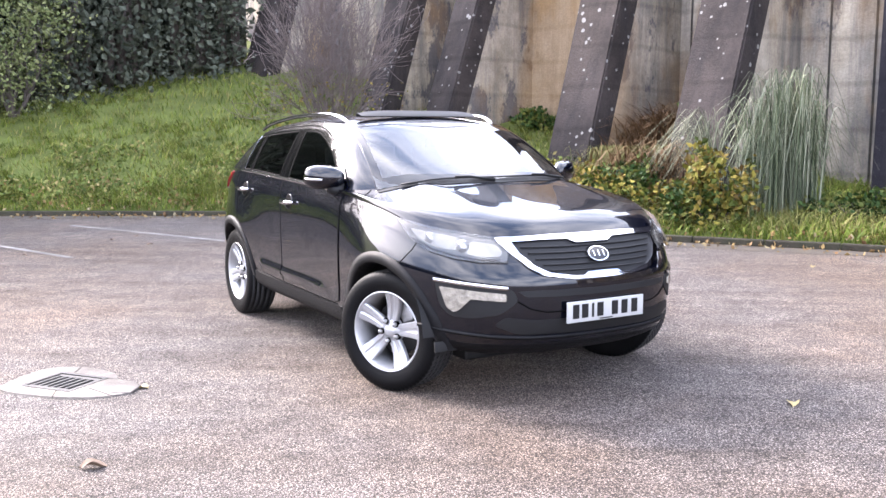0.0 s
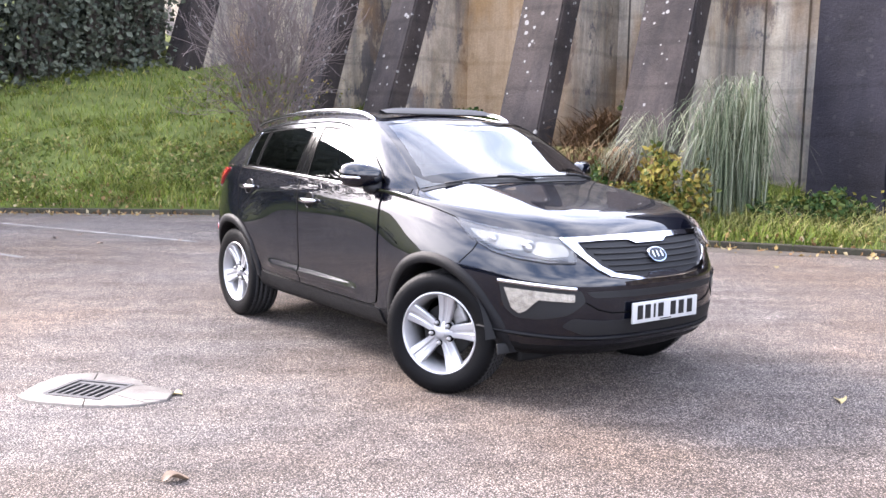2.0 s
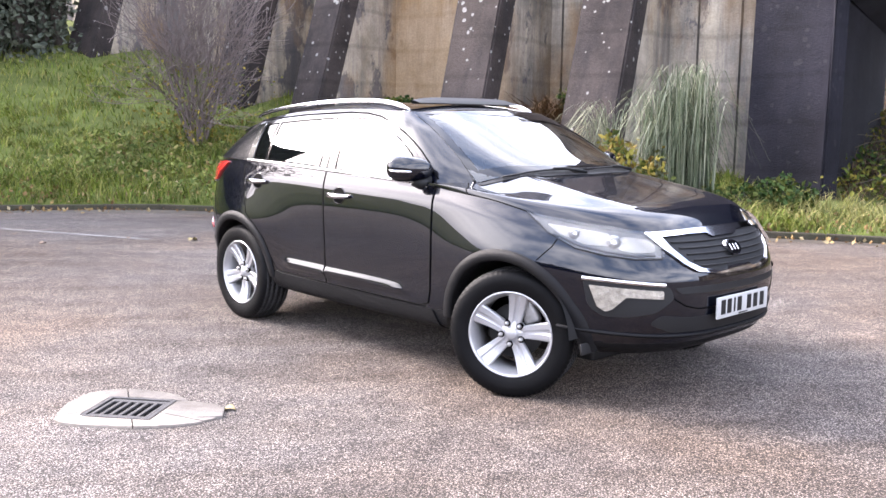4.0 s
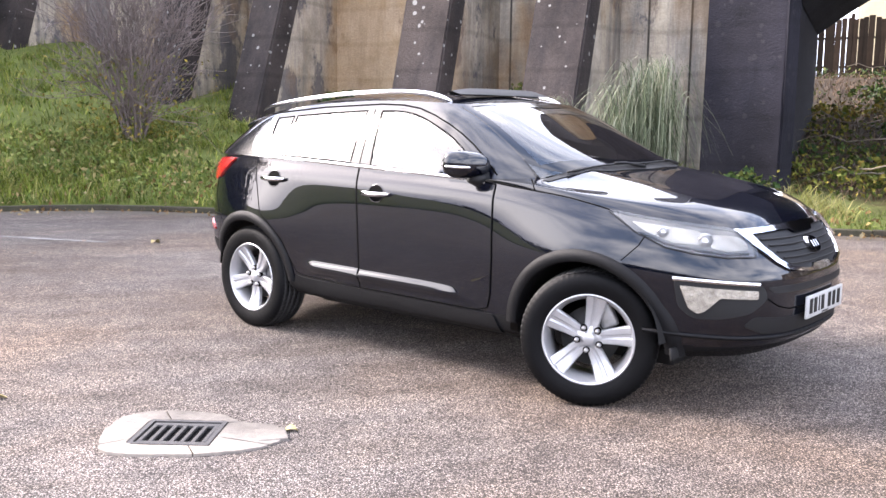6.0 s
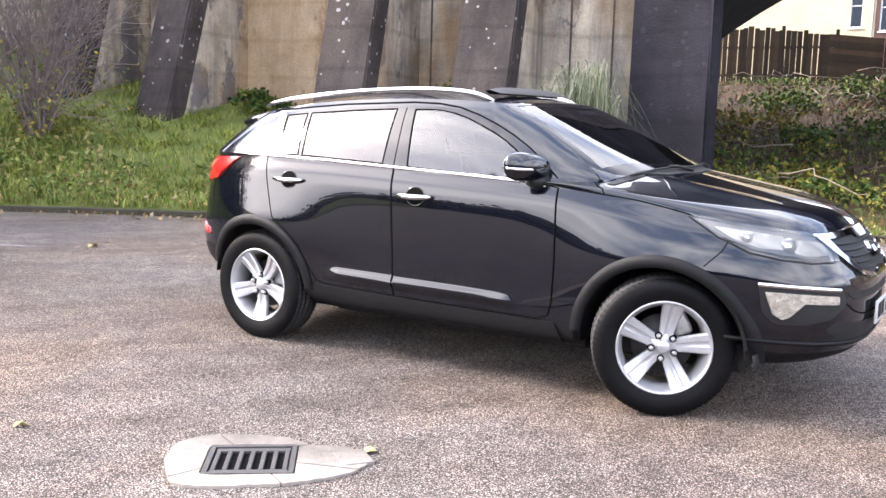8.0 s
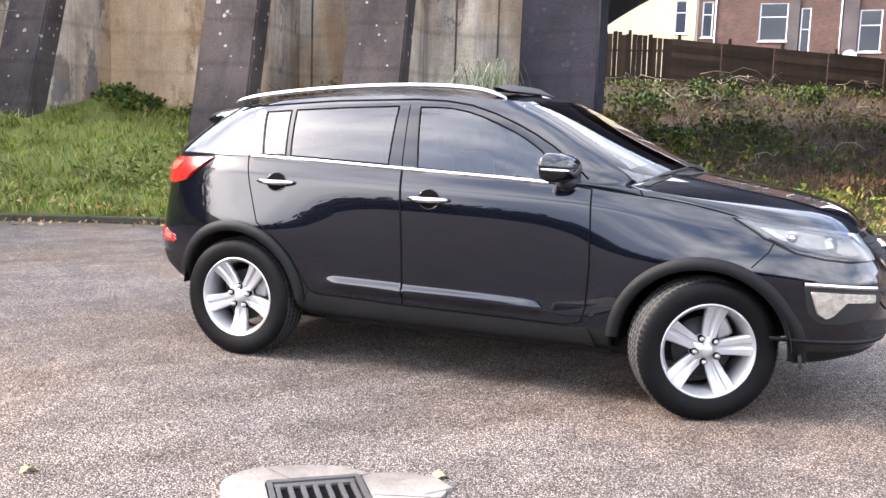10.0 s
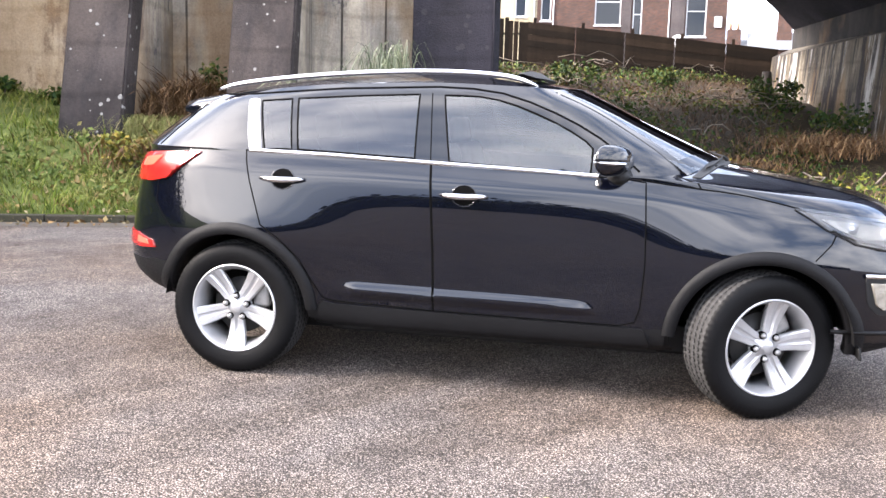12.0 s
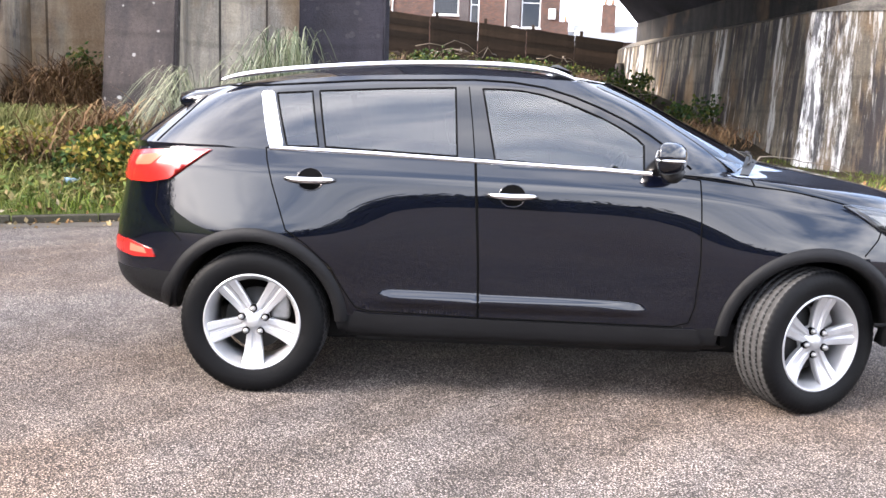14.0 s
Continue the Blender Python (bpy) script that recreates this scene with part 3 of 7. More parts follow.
GRASS = leafy("grass_blades", [(0.06, 0.10, 0.018), (0.13, 0.195, 0.026), (0.20, 0.265, 0.038), (0.28, 0.30, 0.07), (0.37, 0.32, 0.14)])
LUSH = leafy("lush_verge_grass", [(0.05, 0.085, 0.013), (0.09, 0.14, 0.02), (0.14, 0.19, 0.03), (0.20, 0.19, 0.07)])
IVY = leafy("ivy_leaves", [(0.022, 0.05, 0.016), (0.04, 0.085, 0.02), (0.075, 0.12, 0.03), (0.17, 0.17, 0.04)])
WEEDS = leafy("bank_weed_leaves", [(0.07, 0.11, 0.03), (0.13, 0.18, 0.045), (0.21, 0.24, 0.07), (0.32, 0.24, 0.12)])
YELLOWING = leafy("yellowing_leaves", [(0.045, 0.07, 0.016), (0.11, 0.135, 0.025), (0.24, 0.22, 0.04), (0.34, 0.26, 0.06), (0.13, 0.075, 0.03)])
BRACKEN = leafy("dead_bracken", [(0.10, 0.055, 0.03), (0.20, 0.11, 0.055), (0.30, 0.19, 0.10), (0.15, 0.09, 0.06)])
LITTER = leafy("fallen_leaf_litter", [(0.16, 0.09, 0.045), (0.28, 0.17, 0.08), (0.40, 0.28, 0.12), (0.42, 0.36, 0.24)])
PAMPAS = leafy("pampas_blades", [(0.035, 0.05, 0.028), (0.10, 0.135, 0.08), (0.20, 0.24, 0.155), (0.44, 0.46, 0.36)])
# hedge tones lightened and greyed: the haze over it is put into the colour
HEDGE = leafy("hazed_hedge_leaves", [(0.075, 0.092, 0.075), (0.11, 0.13, 0.10), (0.15, 0.165, 0.13)])
PALE_LEAF = leafy("pale_conifer_leaves", [(0.12, 0.16, 0.06), (0.20, 0.24, 0.10), (0.27, 0.29, 0.14)])
BARK = plain("grey_bark", (0.12, 0.095, 0.08), 0.9, 0, 0.35, 20, 0.6, 60)
SHRUB_BARK = plain("red_brown_twigs", (0.19, 0.145, 0.13), 0.85, 0, 0.3, 8)
TWIG = plain("pale_twig", (0.17, 0.135, 0.10), 0.85, 0, 0.3, 10)

rng = np.random.default_rng(7)


def on_bank(n, u0, u1, v0, v1, power=1.0):
    out = []
    for _ in range(n):
        out.append(bank_point(rng.uniform(u0, u1), v0 + (v1 - v0) * rng.uniform() ** power))
    return out


pts = on_bank(26000, -15, 5.5, 0.05, 12, 1.6)
n = len(pts)
tall = np.array([0.55 + 0.9 * max(0.0, nz(p.x * 0.45, p.y * 0.45, 5)) for p in pts])
g = blades("bank_grass", pts, rng.uniform(0.10, 0.32, n) * tall + 0.04, rng.uniform(0.010, 0.024, n), rng.uniform(0.1, 0.7, n), GRASS, seed=2)
tagged(g, "rough green grass on the bank", "grass", kind="stuff")
# tussocks: tufts of long blades that lie over, thicker in some places than in others
roots, lens, ways = [], [], []
while len(roots) < 34000:
    c = bank_point(rng.uniform(-14, 5.5), 0.25 + 11 * rng.uniform() ** 1.5)
    thick = nz(c.x * 0.35, c.y * 0.35, 2.0) + 0.5 * nz(c.x * 1.1, c.y * 1.1, 7.0)
    if thick < rng.uniform(-0.35, 0.25):
        continue
    lie = rng.uniform(0, 2 * math.pi)
    size = rng.uniform(0.16, 0.34) * (1 + 0.7 * max(0.0, thick))
    for _ in range(int(rng.integers(14, 34))):
        dx, dy = rng.normal(0, 0.07, 2)
        roots.append(Vector((c.x + dx, c.y + dy, c.z - 0.02)))
        lens.append(size * rng.uniform(0.55, 1.25))
        ways.append(lie + rng.normal(0, 1.3))
n = len(roots)
g = blades("grass_tussocks", roots, lens, rng.uniform(0.007, 0.017, n), rng.uniform(0.35, 1.05, n), GRASS, seed=9, lean=0.3, out=ways, seg=4)
tagged(g, "long tangled tussocks of green and straw-coloured grass", "grass", kind="stuff")
pts = on_bank(9000, -10, 14, 0.04, 1.5, 1.6) + on_bank(6000, 7, 17, 0.1, 5.5, 1.0)
n = len(pts)
g = blades("verge_grass", pts, rng.uniform(0.05, 0.16, n), rng.uniform(0.008, 0.018, n), rng.uniform(0.1, 0.6, n), LUSH, seed=3)
tagged(g, "bright green verge grass beside the kerb", "grass", kind="stuff")
# broad-leaved weeds low on the bank
pts = [p + Vector((0, 0, rng.uniform(0.02, 0.25))) for p in on_bank(6500, -11, 3.0, 0.15, 3.2, 1.3)]
pts = [p for p in pts if nz(p.x * 0.6, p.y * 0.6, 8.0) > -0.05]
tagged(foliage("bank_weeds", pts, rng.uniform(0.05, 0.13, len(pts)), WEEDS), "low leafy weeds along the foot of the bank", "weeds", kind="stuff")

# kerb
kerb = new("kerb")
tagged(kerb, "low mossy concrete kerb edging the car park", "kerb", kind="structure")
x = -14.0
while x < 13.5:
    dx = 0.9 / math.hypot(1, (kerb_y(x + 0.1) - kerb_y(x - 0.1)) / 0.2)
    a, b = Vector((x, kerb_y(x), 0)), Vector((x + dx, kerb_y(x + dx), 0))
    t = (b - a).normalized()
    nn = Vector((-t.y, t.x, 0))
    h = 0.085 + 0.012 * nz(x * 3, 1)
    bm = box(bmesh.new(), (0, 0, 0), ((b - a).length - 0.014, 0.13, 0.26 + h), None, 0.014)
    ob = link("kerb_stone", bm, KERB, False, kerb)
    ob.matrix_basis = Matrix.Translation((a + b) / 2 - nn * 0.045 + Vector((0, 0, (h - 0.26) / 2))) @ Matrix.Rotation(math.atan2(t.y, t.x), 4, "Z") @ pose(0, 0, 0, 1.5 * nz(x * 2, 9), 0, 0)
    x += dx

# silt washed into the gutter
SILT = plain("wet_brown_silt", (0.075, 0.058, 0.040), 0.7, 0, 0.45, 3.0, 0.5, 90)
edge = [-13 + 0.12 * i for i in range(218)]
inner = [kerb_y(u) - 0.55 - 0.22 * nz(u * 0.45, 2.0) - 0.10 * nz(u * 2.3, 5.0) - 0.05 * nz(u * 7.0, 8.0) for u in edge]
verts = [(u, kerb_y(u) - 0.005, 0.006) for u in edge] + [(u, y, ground_z(u, y) + 0.004) for u, y in zip(edge, inner)]
tagged(link("gutter_silt", raw(verts, [(i, i + 218, i + 219, i + 1) for i in range(217)]), SILT, True), "damp brown silt along the kerb", "silt", kind="structure")
# leaf litter in the gutter and over the tarmac
pts = []
for _ in range(1500):
    u = rng.uniform(-13, 13)
    pts.append(Vector((u, kerb_y(u) - 0.12 - 0.5 * rng.uniform() ** 3, 0.012)))
tagged(foliage("gutter_leaves", pts, rng.uniform(0.03, 0.09, len(pts)), LITTER, up=-0.1, aspect=0.7), "fallen brown leaves along the gutter", "leaves", kind="stuff")
pts = [p + Vector((0, 0, 0.05)) for p in on_bank(1600, -11, 13, 0.02, 1.4, 1.5)]
tagged(foliage("verge_leaves", pts, rng.uniform(0.04, 0.10, len(pts)), LITTER, up=-0.1, aspect=0.7), "fallen leaves in the verge grass", "leaves", kind="stuff")


def dry_leaf(x, y, size, turn, material, label, stem=True):
    bm = bmesh.new()
    rows = []
    for i in range(9):
        t = i / 8
        w = 0.36 * math.sin(math.pi * t) ** 0.7 * (1 + 0.12 * math.sin(9 * t))
        rows.append([bm.verts.new((size * (t - 0.5), size * w * q, size * (0.05 + 0.22 * abs(q) ** 1.5 * math.sin(math.pi * t) + 0.08 * math.sin(5 * t + q)))) for q in (-1, -0.5, 0, 0.5, 1)])
    for r0, r1 in zip(rows, rows[1:]):
        for j in range(4):
            bm.faces.new((r0[j], r1[j], r1[j + 1], r0[j + 1]))
    bmesh.ops.remove_doubles(bm, verts=bm.verts, dist=0.0005)
    ob = link("fallen_leaf", bm, material, True)
    ob.matrix_world = pose(x, y, ground_z(x, y) + 0.002, 0, 0, turn)
    if stem:
        part("leaf_stem", tube(bmesh.new(), [(-size * 0.45, 0, size * 0.05), (-size * 0.9, size * 0.1, 0.012), (-size * 1.4, size * 0.05, 0.006)], [0.0025, 0.002, 0.0015], 5), TWIG, ob)
    return tagged(ob, label, "leaf", "fallen leaves on the tarmac")


BROWN_LEAF = plain("curled_brown_leaf", (0.30, 0.20, 0.13), 0.75, 0, 0.35, 40, 0.4, 120)
YELLOW_LEAF = plain("yellow_leaf", (0.50, 0.40, 0.17), 0.7, 0, 0.3, 40, 0.3, 120)
dry_leaf(-1.385, 3.99, 0.115, 20, BROWN_LEAF, "curled dry brown leaf lying on the tarmac")
for k, (x, y, s2, t) in enumerate(((2.0, 5.09, 0.10, 70), (-3.1, 6.175, 0.07, 10), (-1.70, 5.36, 0.075, 160), (-2.49, 11.98, 0.12, 40))):
    dry_leaf(x, y, s2, t, YELLOW_LEAF, "small yellow leaf lying flat on the tarmac", False)
for k in range(26):
    x, y = rng.uniform(-9, 9), rng.uniform(9.5, 14)
    if y < kerb_y(x) - 0.4 and abs(x + 0.2) > 1.5:
        dry_leaf(x, y, rng.uniform(0.05, 0.1), rng.uniform(0, 360), BROWN_LEAF if k % 3 else YELLOW_LEAF, "small dry brown leaf on the tarmac" if k % 3 else "small yellow leaf lying flat on the tarmac", False)

# faded bay lines
LINE = concrete_material("worn_white_line", (0.40, 0.38, 0.36), (0.22, 0.20, 0.19), 0.9)
for (x0, y0), (x1, y1) in (((-6.35, 14.2), (-3.0, 12.1)), ((-6.6, 12.0), (-4.6, 10.55)), ((-10.2, 14.0), (-6.9, 12.1))):
    a, b = Vector((x0, y0, 0)), Vector((x1, y1, 0))
    nn = Vector((-(b - a).y, (b - a).x, 0)).normalized() * 0.045
    v, k = [], 24
    for i in range(k + 1):
        p = a.lerp(b, i / k)
        v += [p + nn * (1 + 0.3 * nz(i * 0.9, x0)) + Vector((0, 0, 0.004)), p - nn * (1 + 0.3 * nz(i * 0.9, y0)) + Vector((0, 0, 0.004))]
    tagged(link("bay_line", raw(v, [(2 * i, 2 * i + 1, 2 * i + 3, 2 * i + 2) for i in range(k)]), LINE), "faded white parking bay line on tarmac", "road marking", "parking bay lines", "structure")

# gully: grate in a broken cement collar
gz = ground_z(DRAIN.x, DRAIN.y)
gully = new("drain_cover")
gully.matrix_world = pose(DRAIN.x, DRAIN.y, gz + 0.010, 0, 0, -18)
tagged(gully, "slotted iron drain grate set in cracked pale cement", "drain")
GW, GD = 0.175, 0.155
# outer edge of the collar, by angle, and its pieces between cracks
collar = [(0, 0.50), (20, 0.44), (40, 0.30), (65, 0.31), (90, 0.33), (115, 0.37), (140, 0.42), (165, 0.38), (190, 0.35), (215, 0.36), (240, 0.31), (270, 0.26), (300, 0.29), (325, 0.36), (345, 0.46), (360, 0.50)]
edge = spline(collar)
random.seed(3)
for a0, a1 in ((-14, 38), (38, 118), (118, 208), (208, 300), (300, 346)):
    bm = bmesh.new()
    ins, outs = [], []
    k = 10
    for i in range(k + 1):
        a = a0 + 0.8 + (a1 - a0 - 1.6) * i / k
        c, s2 = math.cos(radians(a)), math.sin(radians(a))
        r_in = min((GW + 0.018) / max(abs(c), 1e-6), (GD + 0.018) / max(abs(s2), 1e-6))
        r_out = max(edge(a % 360) * (1 + 0.04 * nz(a * 0.2, 2)), r_in + 0.03)
        ins.append((c * r_in, s2 * r_in))
        outs.append((c * r_out, s2 * r_out))
    for i in range(k):
        q = [ins[i], outs[i], outs[i + 1], ins[i + 1]]
        lo = [bm.verts.new((x, y, -0.03)) for x, y in q]
        hi = [bm.verts.new((x, y, 0.016 - (0.008 if j in (1, 2) else 0) + 0.002 * nz(x * 20, y * 20))) for j, (x, y) in enumerate(q)]
        bm.faces.new(hi)
        bm.faces.new((lo[1], lo[2], hi[2], hi[1]))
        bm.faces.new((lo[3], lo[0], hi[0], hi[3]))
        if i == 0:
            bm.faces.new((lo[0], lo[1], hi[1], hi[0]))
        if i == k - 1:
            bm.faces.new((lo[2], lo[3], hi[3], hi[2]))
    bmesh.ops.remove_doubles(bm, verts=bm.verts, dist=0.0004)
    bmesh.ops.recalc_face_normals(bm, faces=bm.faces)
    part("cement_slab", bm, PALE, gully, "cracked pale cement", False)
part("small_slab", box(bmesh.new(), (0.43, 0.02, 0.004), (0.14, 0.16, 0.02), Euler((0, 0, 0.3)).to_matrix(), 0.006), PALE, gully, "", False)
IRON = plain("worn_cast_iron", (0.075, 0.07, 0.068), 0.6, 0.4, 0.25, 30, 0.3, 150)
bm = bmesh.new()
for cx, cy, w, d in ((0, GD, 2 * GW + 0.02, 0.022), (0, -GD, 2 * GW + 0.02, 0.022), (GW, 0, 0.022, 2 * GD - 0.024), (-GW, 0, 0.022, 2 * GD - 0.024)):
    box(bm, (cx, cy, 0.002), (w, d, 0.03))
part("drain_frame", bm, IRON, gully, "", False)
for cy in (0.125, -0.125):
    part("grate_end", box(bmesh.new(), (0, cy, 0.0), (2 * GW - 0.03, 0.035, 0.022), None, 0.004), IRON, gully, "", False)
for i in range(7):
    part("grate_bar", box(bmesh.new(), (-0.147 + 0.049 * i, 0, 0.0), (0.020, 0.215, 0.022), None, 0.004), IRON, gully, "", False)
# shallow black plate; the darkness of the depth is put into its colour
part("drain_pit", box(bmesh.new(), (0, 0, -0.004), (2 * GW, 2 * GD, 0.004)), GAP, gully, "", False)


# ---- shrubs, pampas and ivy ----
def branching(bm, tips, p, d, length, r, depth, spread=0.5, bend=0.12, kids=3, thin=0.0025):
    pts, rad = [p], [r]
    q, dd = p.copy(), d.copy()
    for i in range(4):
        dd = (dd + Vector((random.gauss(0, bend), random.gauss(0, bend), random.gauss(0.03, bend)))).normalized()
        q = q + dd * length / 4
        pts.append(q.copy())
        rad.append(max(thin, r * (1 - 0.17 * (i + 1))))
    tube(bm, pts, rad, 4 if r < 0.015 else 6, False)
    tips.append((pts[-1], dd))
    if depth:
        for _ in range(kids):
            k = random.randint(1, 4)
            nd = (dd + Vector((random.gauss(0, spread), random.gauss(0, spread), random.gauss(0.1, spread)))).normalized()
            branching(bm, tips, pts[k].copy(), nd, length * random.uniform(0.55, 0.8), max(thin, rad[k] * 0.62), depth - 1, spread, bend, kids, thin)


random.seed(11)
shrub = new("bare_shrub")
shrub_at = Vector((-2.97, 18.5, bank_z(-2.97, 18.5) - 0.05))
tagged(shrub, "leafless grey shrub with a few yellow leaves on the bank", "shrub")
bm, tips = bmesh.new(), []
for k in range(20):
    a = 2 * math.pi * k / 20 + random.uniform(-0.2, 0.2)
    tilt = random.uniform(0.05, 0.42)
    branching(bm, tips, shrub_at + Vector((0.14 * math.cos(a), 0.14 * math.sin(a), 0)), Vector((tilt * math.cos(a), tilt * math.sin(a), 1)).normalized(), random.uniform(1.3, 1.9), 0.028, 3, 0.46, 0.09, 4, 0.0050)
part("branch_mass", bm, SHRUB_BARK, shrub)
leafp = [t[0] for t in tips if t[0].z < shrub_at.z + 1.5 and random.random() < 0.7]
leafp += [shrub_at + Vector((random.gauss(0, 0.55), random.gauss(0, 0.4), abs(random.gauss(0.1, 0.55)))) for _ in range(700)]
foliage("yellow_leaves", leafp, [random.uniform(0.05, 0.10) for _ in leafp], YELLOWING, shrub)

pampas = new("pampas_grass")
pa = Vector((4.25, 13.45, bank_z(4.25, 13.45)))
tagged(pampas, "large drooping grey-green pampas grass clump", "grass clump")
roots, hs, rs, ds = [], [], [], []
for cx, cy, h, k in ((-0.30, 0.05, 1.62, 130), (-0.12, -0.10, 1.95, 190), (0.12, 0.08, 1.70, 150), (0.30, -0.06, 2.02, 200), (0.48, 0.1, 1.55, 110)):
    for _ in range(k):
        roots.append(pa + Vector((cx + random.gauss(0, 0.09), cy + random.gauss(0, 0.09), 0)))
        hs.append(h * random.uniform(0.55, 1.06))
        rs.append(0.12 + 0.85 * random.random() ** 1.3)
        ds.append(h * random.uniform(0.15, 0.62) * (0.4 + rs[-1]))
n = len(roots)
fountain("blade_tuft", roots, hs, rs, ds, [random.uniform(0.007, 0.019) for _ in range(n)], PAMPAS, pampas, 5)
n = 130
side_at = Vector((3.36, 14.18, bank_z(3.36, 14.18)))
roots = [side_at + Vector((random.gauss(0.15, 0.12), random.gauss(0, 0.12), 0)) for _ in range(n)]
second = new("pampas_grass")
tagged(second, "small pampas clump with thin pale arching blades", "grass clump")
crest = 1.84 - side_at.z
fountain("blade_tuft", roots, [crest * random.uniform(0.66, 1.0) for _ in range(n)], [random.uniform(0.5, 1.25) for _ in range(n)], [random.uniform(0.55, 1.0) for _ in range(n)], [random.uniform(0.008, 0.016) for _ in range(n)], leafy("thin_pampas_blades", [(0.10, 0.125, 0.085), (0.22, 0.25, 0.175), (0.36, 0.38, 0.29)]), second, 8, [random.gauss(2.35, 0.65) for _ in range(n)])



def clump(name, at, size, count, material, leaf, label, category, aspect=0.7):
    """A leafy mound with an uneven outline on a few hidden stems."""
    ob = new(name)
    at = Vector((at[0], at[1], at[2] if len(at) > 2 else bank_z(at[0], at[1])))
    tagged(ob, label, category)
    pts, lobes = [], [(Vector((random.uniform(-0.7, 0.7) * size[0], random.uniform(-0.7, 0.7) * size[1], random.uniform(0.1, 0.75) * size[2])), random.uniform(0.25, 0.5)) for _ in range(9)]
    while len(pts) < count:
        c, r = random.choice(lobes)
        v = Vector((random.gauss(0, 1), random.gauss(0, 1), random.gauss(0, 1))).normalized() * r * random.uniform(0.6, 1.05)
        q = c + Vector((v.x * size[0], v.y * size[1], v.z * size[2]))
        if q.z > -0.05:
            pts.append(at + q)
    foliage("foliage", pts, [random.uniform(*leaf) for _ in pts], material, ob, aspect)
    bm = bmesh.new()
    for c, r in lobes:
        tube(bm, [at - Vector((0, 0, 0.1)), at + c * 0.5 + Vector((random.gauss(0, 0.05), random.gauss(0, 0.05), 0)), at + c], [0.02, 0.012, 0.005], 5)
    part("stem_core", bm, BARK, ob)
    return ob


clump("ivy_bush", (3.35, 13.0), (0.55, 0.45, 1.15), 1100, YELLOWING, (0.07, 0.13), "yellow-green ivy growing up beside the pampas grass", "bush")
clump("ivy_bush", (3.0, 13.1), (0.5, 0.4, 0.6), 700, IVY, (0.06, 0.12), "dark green ivy at the foot of the wall", "bush")
clump("ivy_bush", (2.1, 14.3), (0.8, 0.6, 0.75), 1500, IVY, (0.06, 0.12), "dark green ivy at the foot of the wall", "bush")
clump("ivy_bush", (1.5, 14.9), (0.7, 0.6, 0.55), 900, YELLOWING, (0.05, 0.10), "straggling yellowing bramble on the bank", "bush")
clump("weed_clump", (5.1, 12.95), (0.7, 0.4, 0.34), 420, IVY, (0.05, 0.11), "dark green weeds at the foot of the wall", "bush")
clump("weed_clump", (5.7, 12.9), (0.5, 0.4, 0.5), 500, IVY, (0.06, 0.13), "grey-green leafy weeds beside the pier", "bush")
for x, y in ((0.75, 20.9), (1.5, 20.2), (2.3, 19.5)):
    clump("ivy_bush", (x, y), (0.75, 0.4, 0.26), 500, IVY, (0.08, 0.15), "dark green ivy at the foot of the wall", "bush")


def bracken(at, size, n, label):
    at = Vector((at[0], at[1], at[2] if len(at) > 2 else bank_z(at[0], at[1])))
    roots = [at + Vector((random.gauss(0, size[0] * 0.5), random.gauss(0, size[1] * 0.5), random.uniform(0, size[2] * 0.5))) for _ in range(n)]
    ob = new("dead_bracken")
    tagged(ob, label, "bracken")
    blades("stalk_tangle", roots, [random.uniform(0.25, 0.8) * size[2] for _ in range(n)], [random.uniform(0.012, 0.03) for _ in range(n)], [random.uniform(0.3, 1.0) for _ in range(n)], BRACKEN, ob, 4, int(at.x * 10) + 50, 0.35)["kind"] = "stuff"
    return ob


bracken((2.75, 15.0), (0.8, 0.5, 1.05), 800, "heap of dead brown bracken against the wall")
clump("bramble_bush", (2.35, 13.9), (1.0, 0.6, 0.62), 1300, YELLOWING, (0.05, 0.10), "straggling yellow-green brambles over the bank", "bush")
bracken((1.7, 15.0), (0.9, 0.5, 0.5), 500, "dead brown bracken and dry stalks")
# the heap in the bay beside the buttress
clump("ivy_bush", (3.82, 17.25), (0.50, 0.45, (2.12 - bank_z(3.82, 17.25)) / 1.08), 1900, IVY, (0.06, 0.12), "dark green ivy climbing the corner of the bay", "bush")
clump("ivy_bush", (3.86, 16.95), (0.20, 0.25, (1.60 - bank_z(3.86, 16.95)) / 1.08), 420, YELLOWING, (0.05, 0.10), "bright yellow-green ivy beside the buttress", "bush")
bracken((3.40, 17.0), (0.62, 0.45, 1.55 * (1.62 - bank_z(3.40, 17.0))), 2400, "heap of dead brown bracken against the wall")
bracken((2.80, 17.5), (0.50, 0.40, 1.45 * (1.45 - bank_z(2.80, 17.5))), 1300, "low heap of dark dead stalks against the wall")
n = 380
hang = leafy("hanging_grass", [(0.13, 0.15, 0.045), (0.24, 0.25, 0.09), (0.34, 0.30, 0.15)])
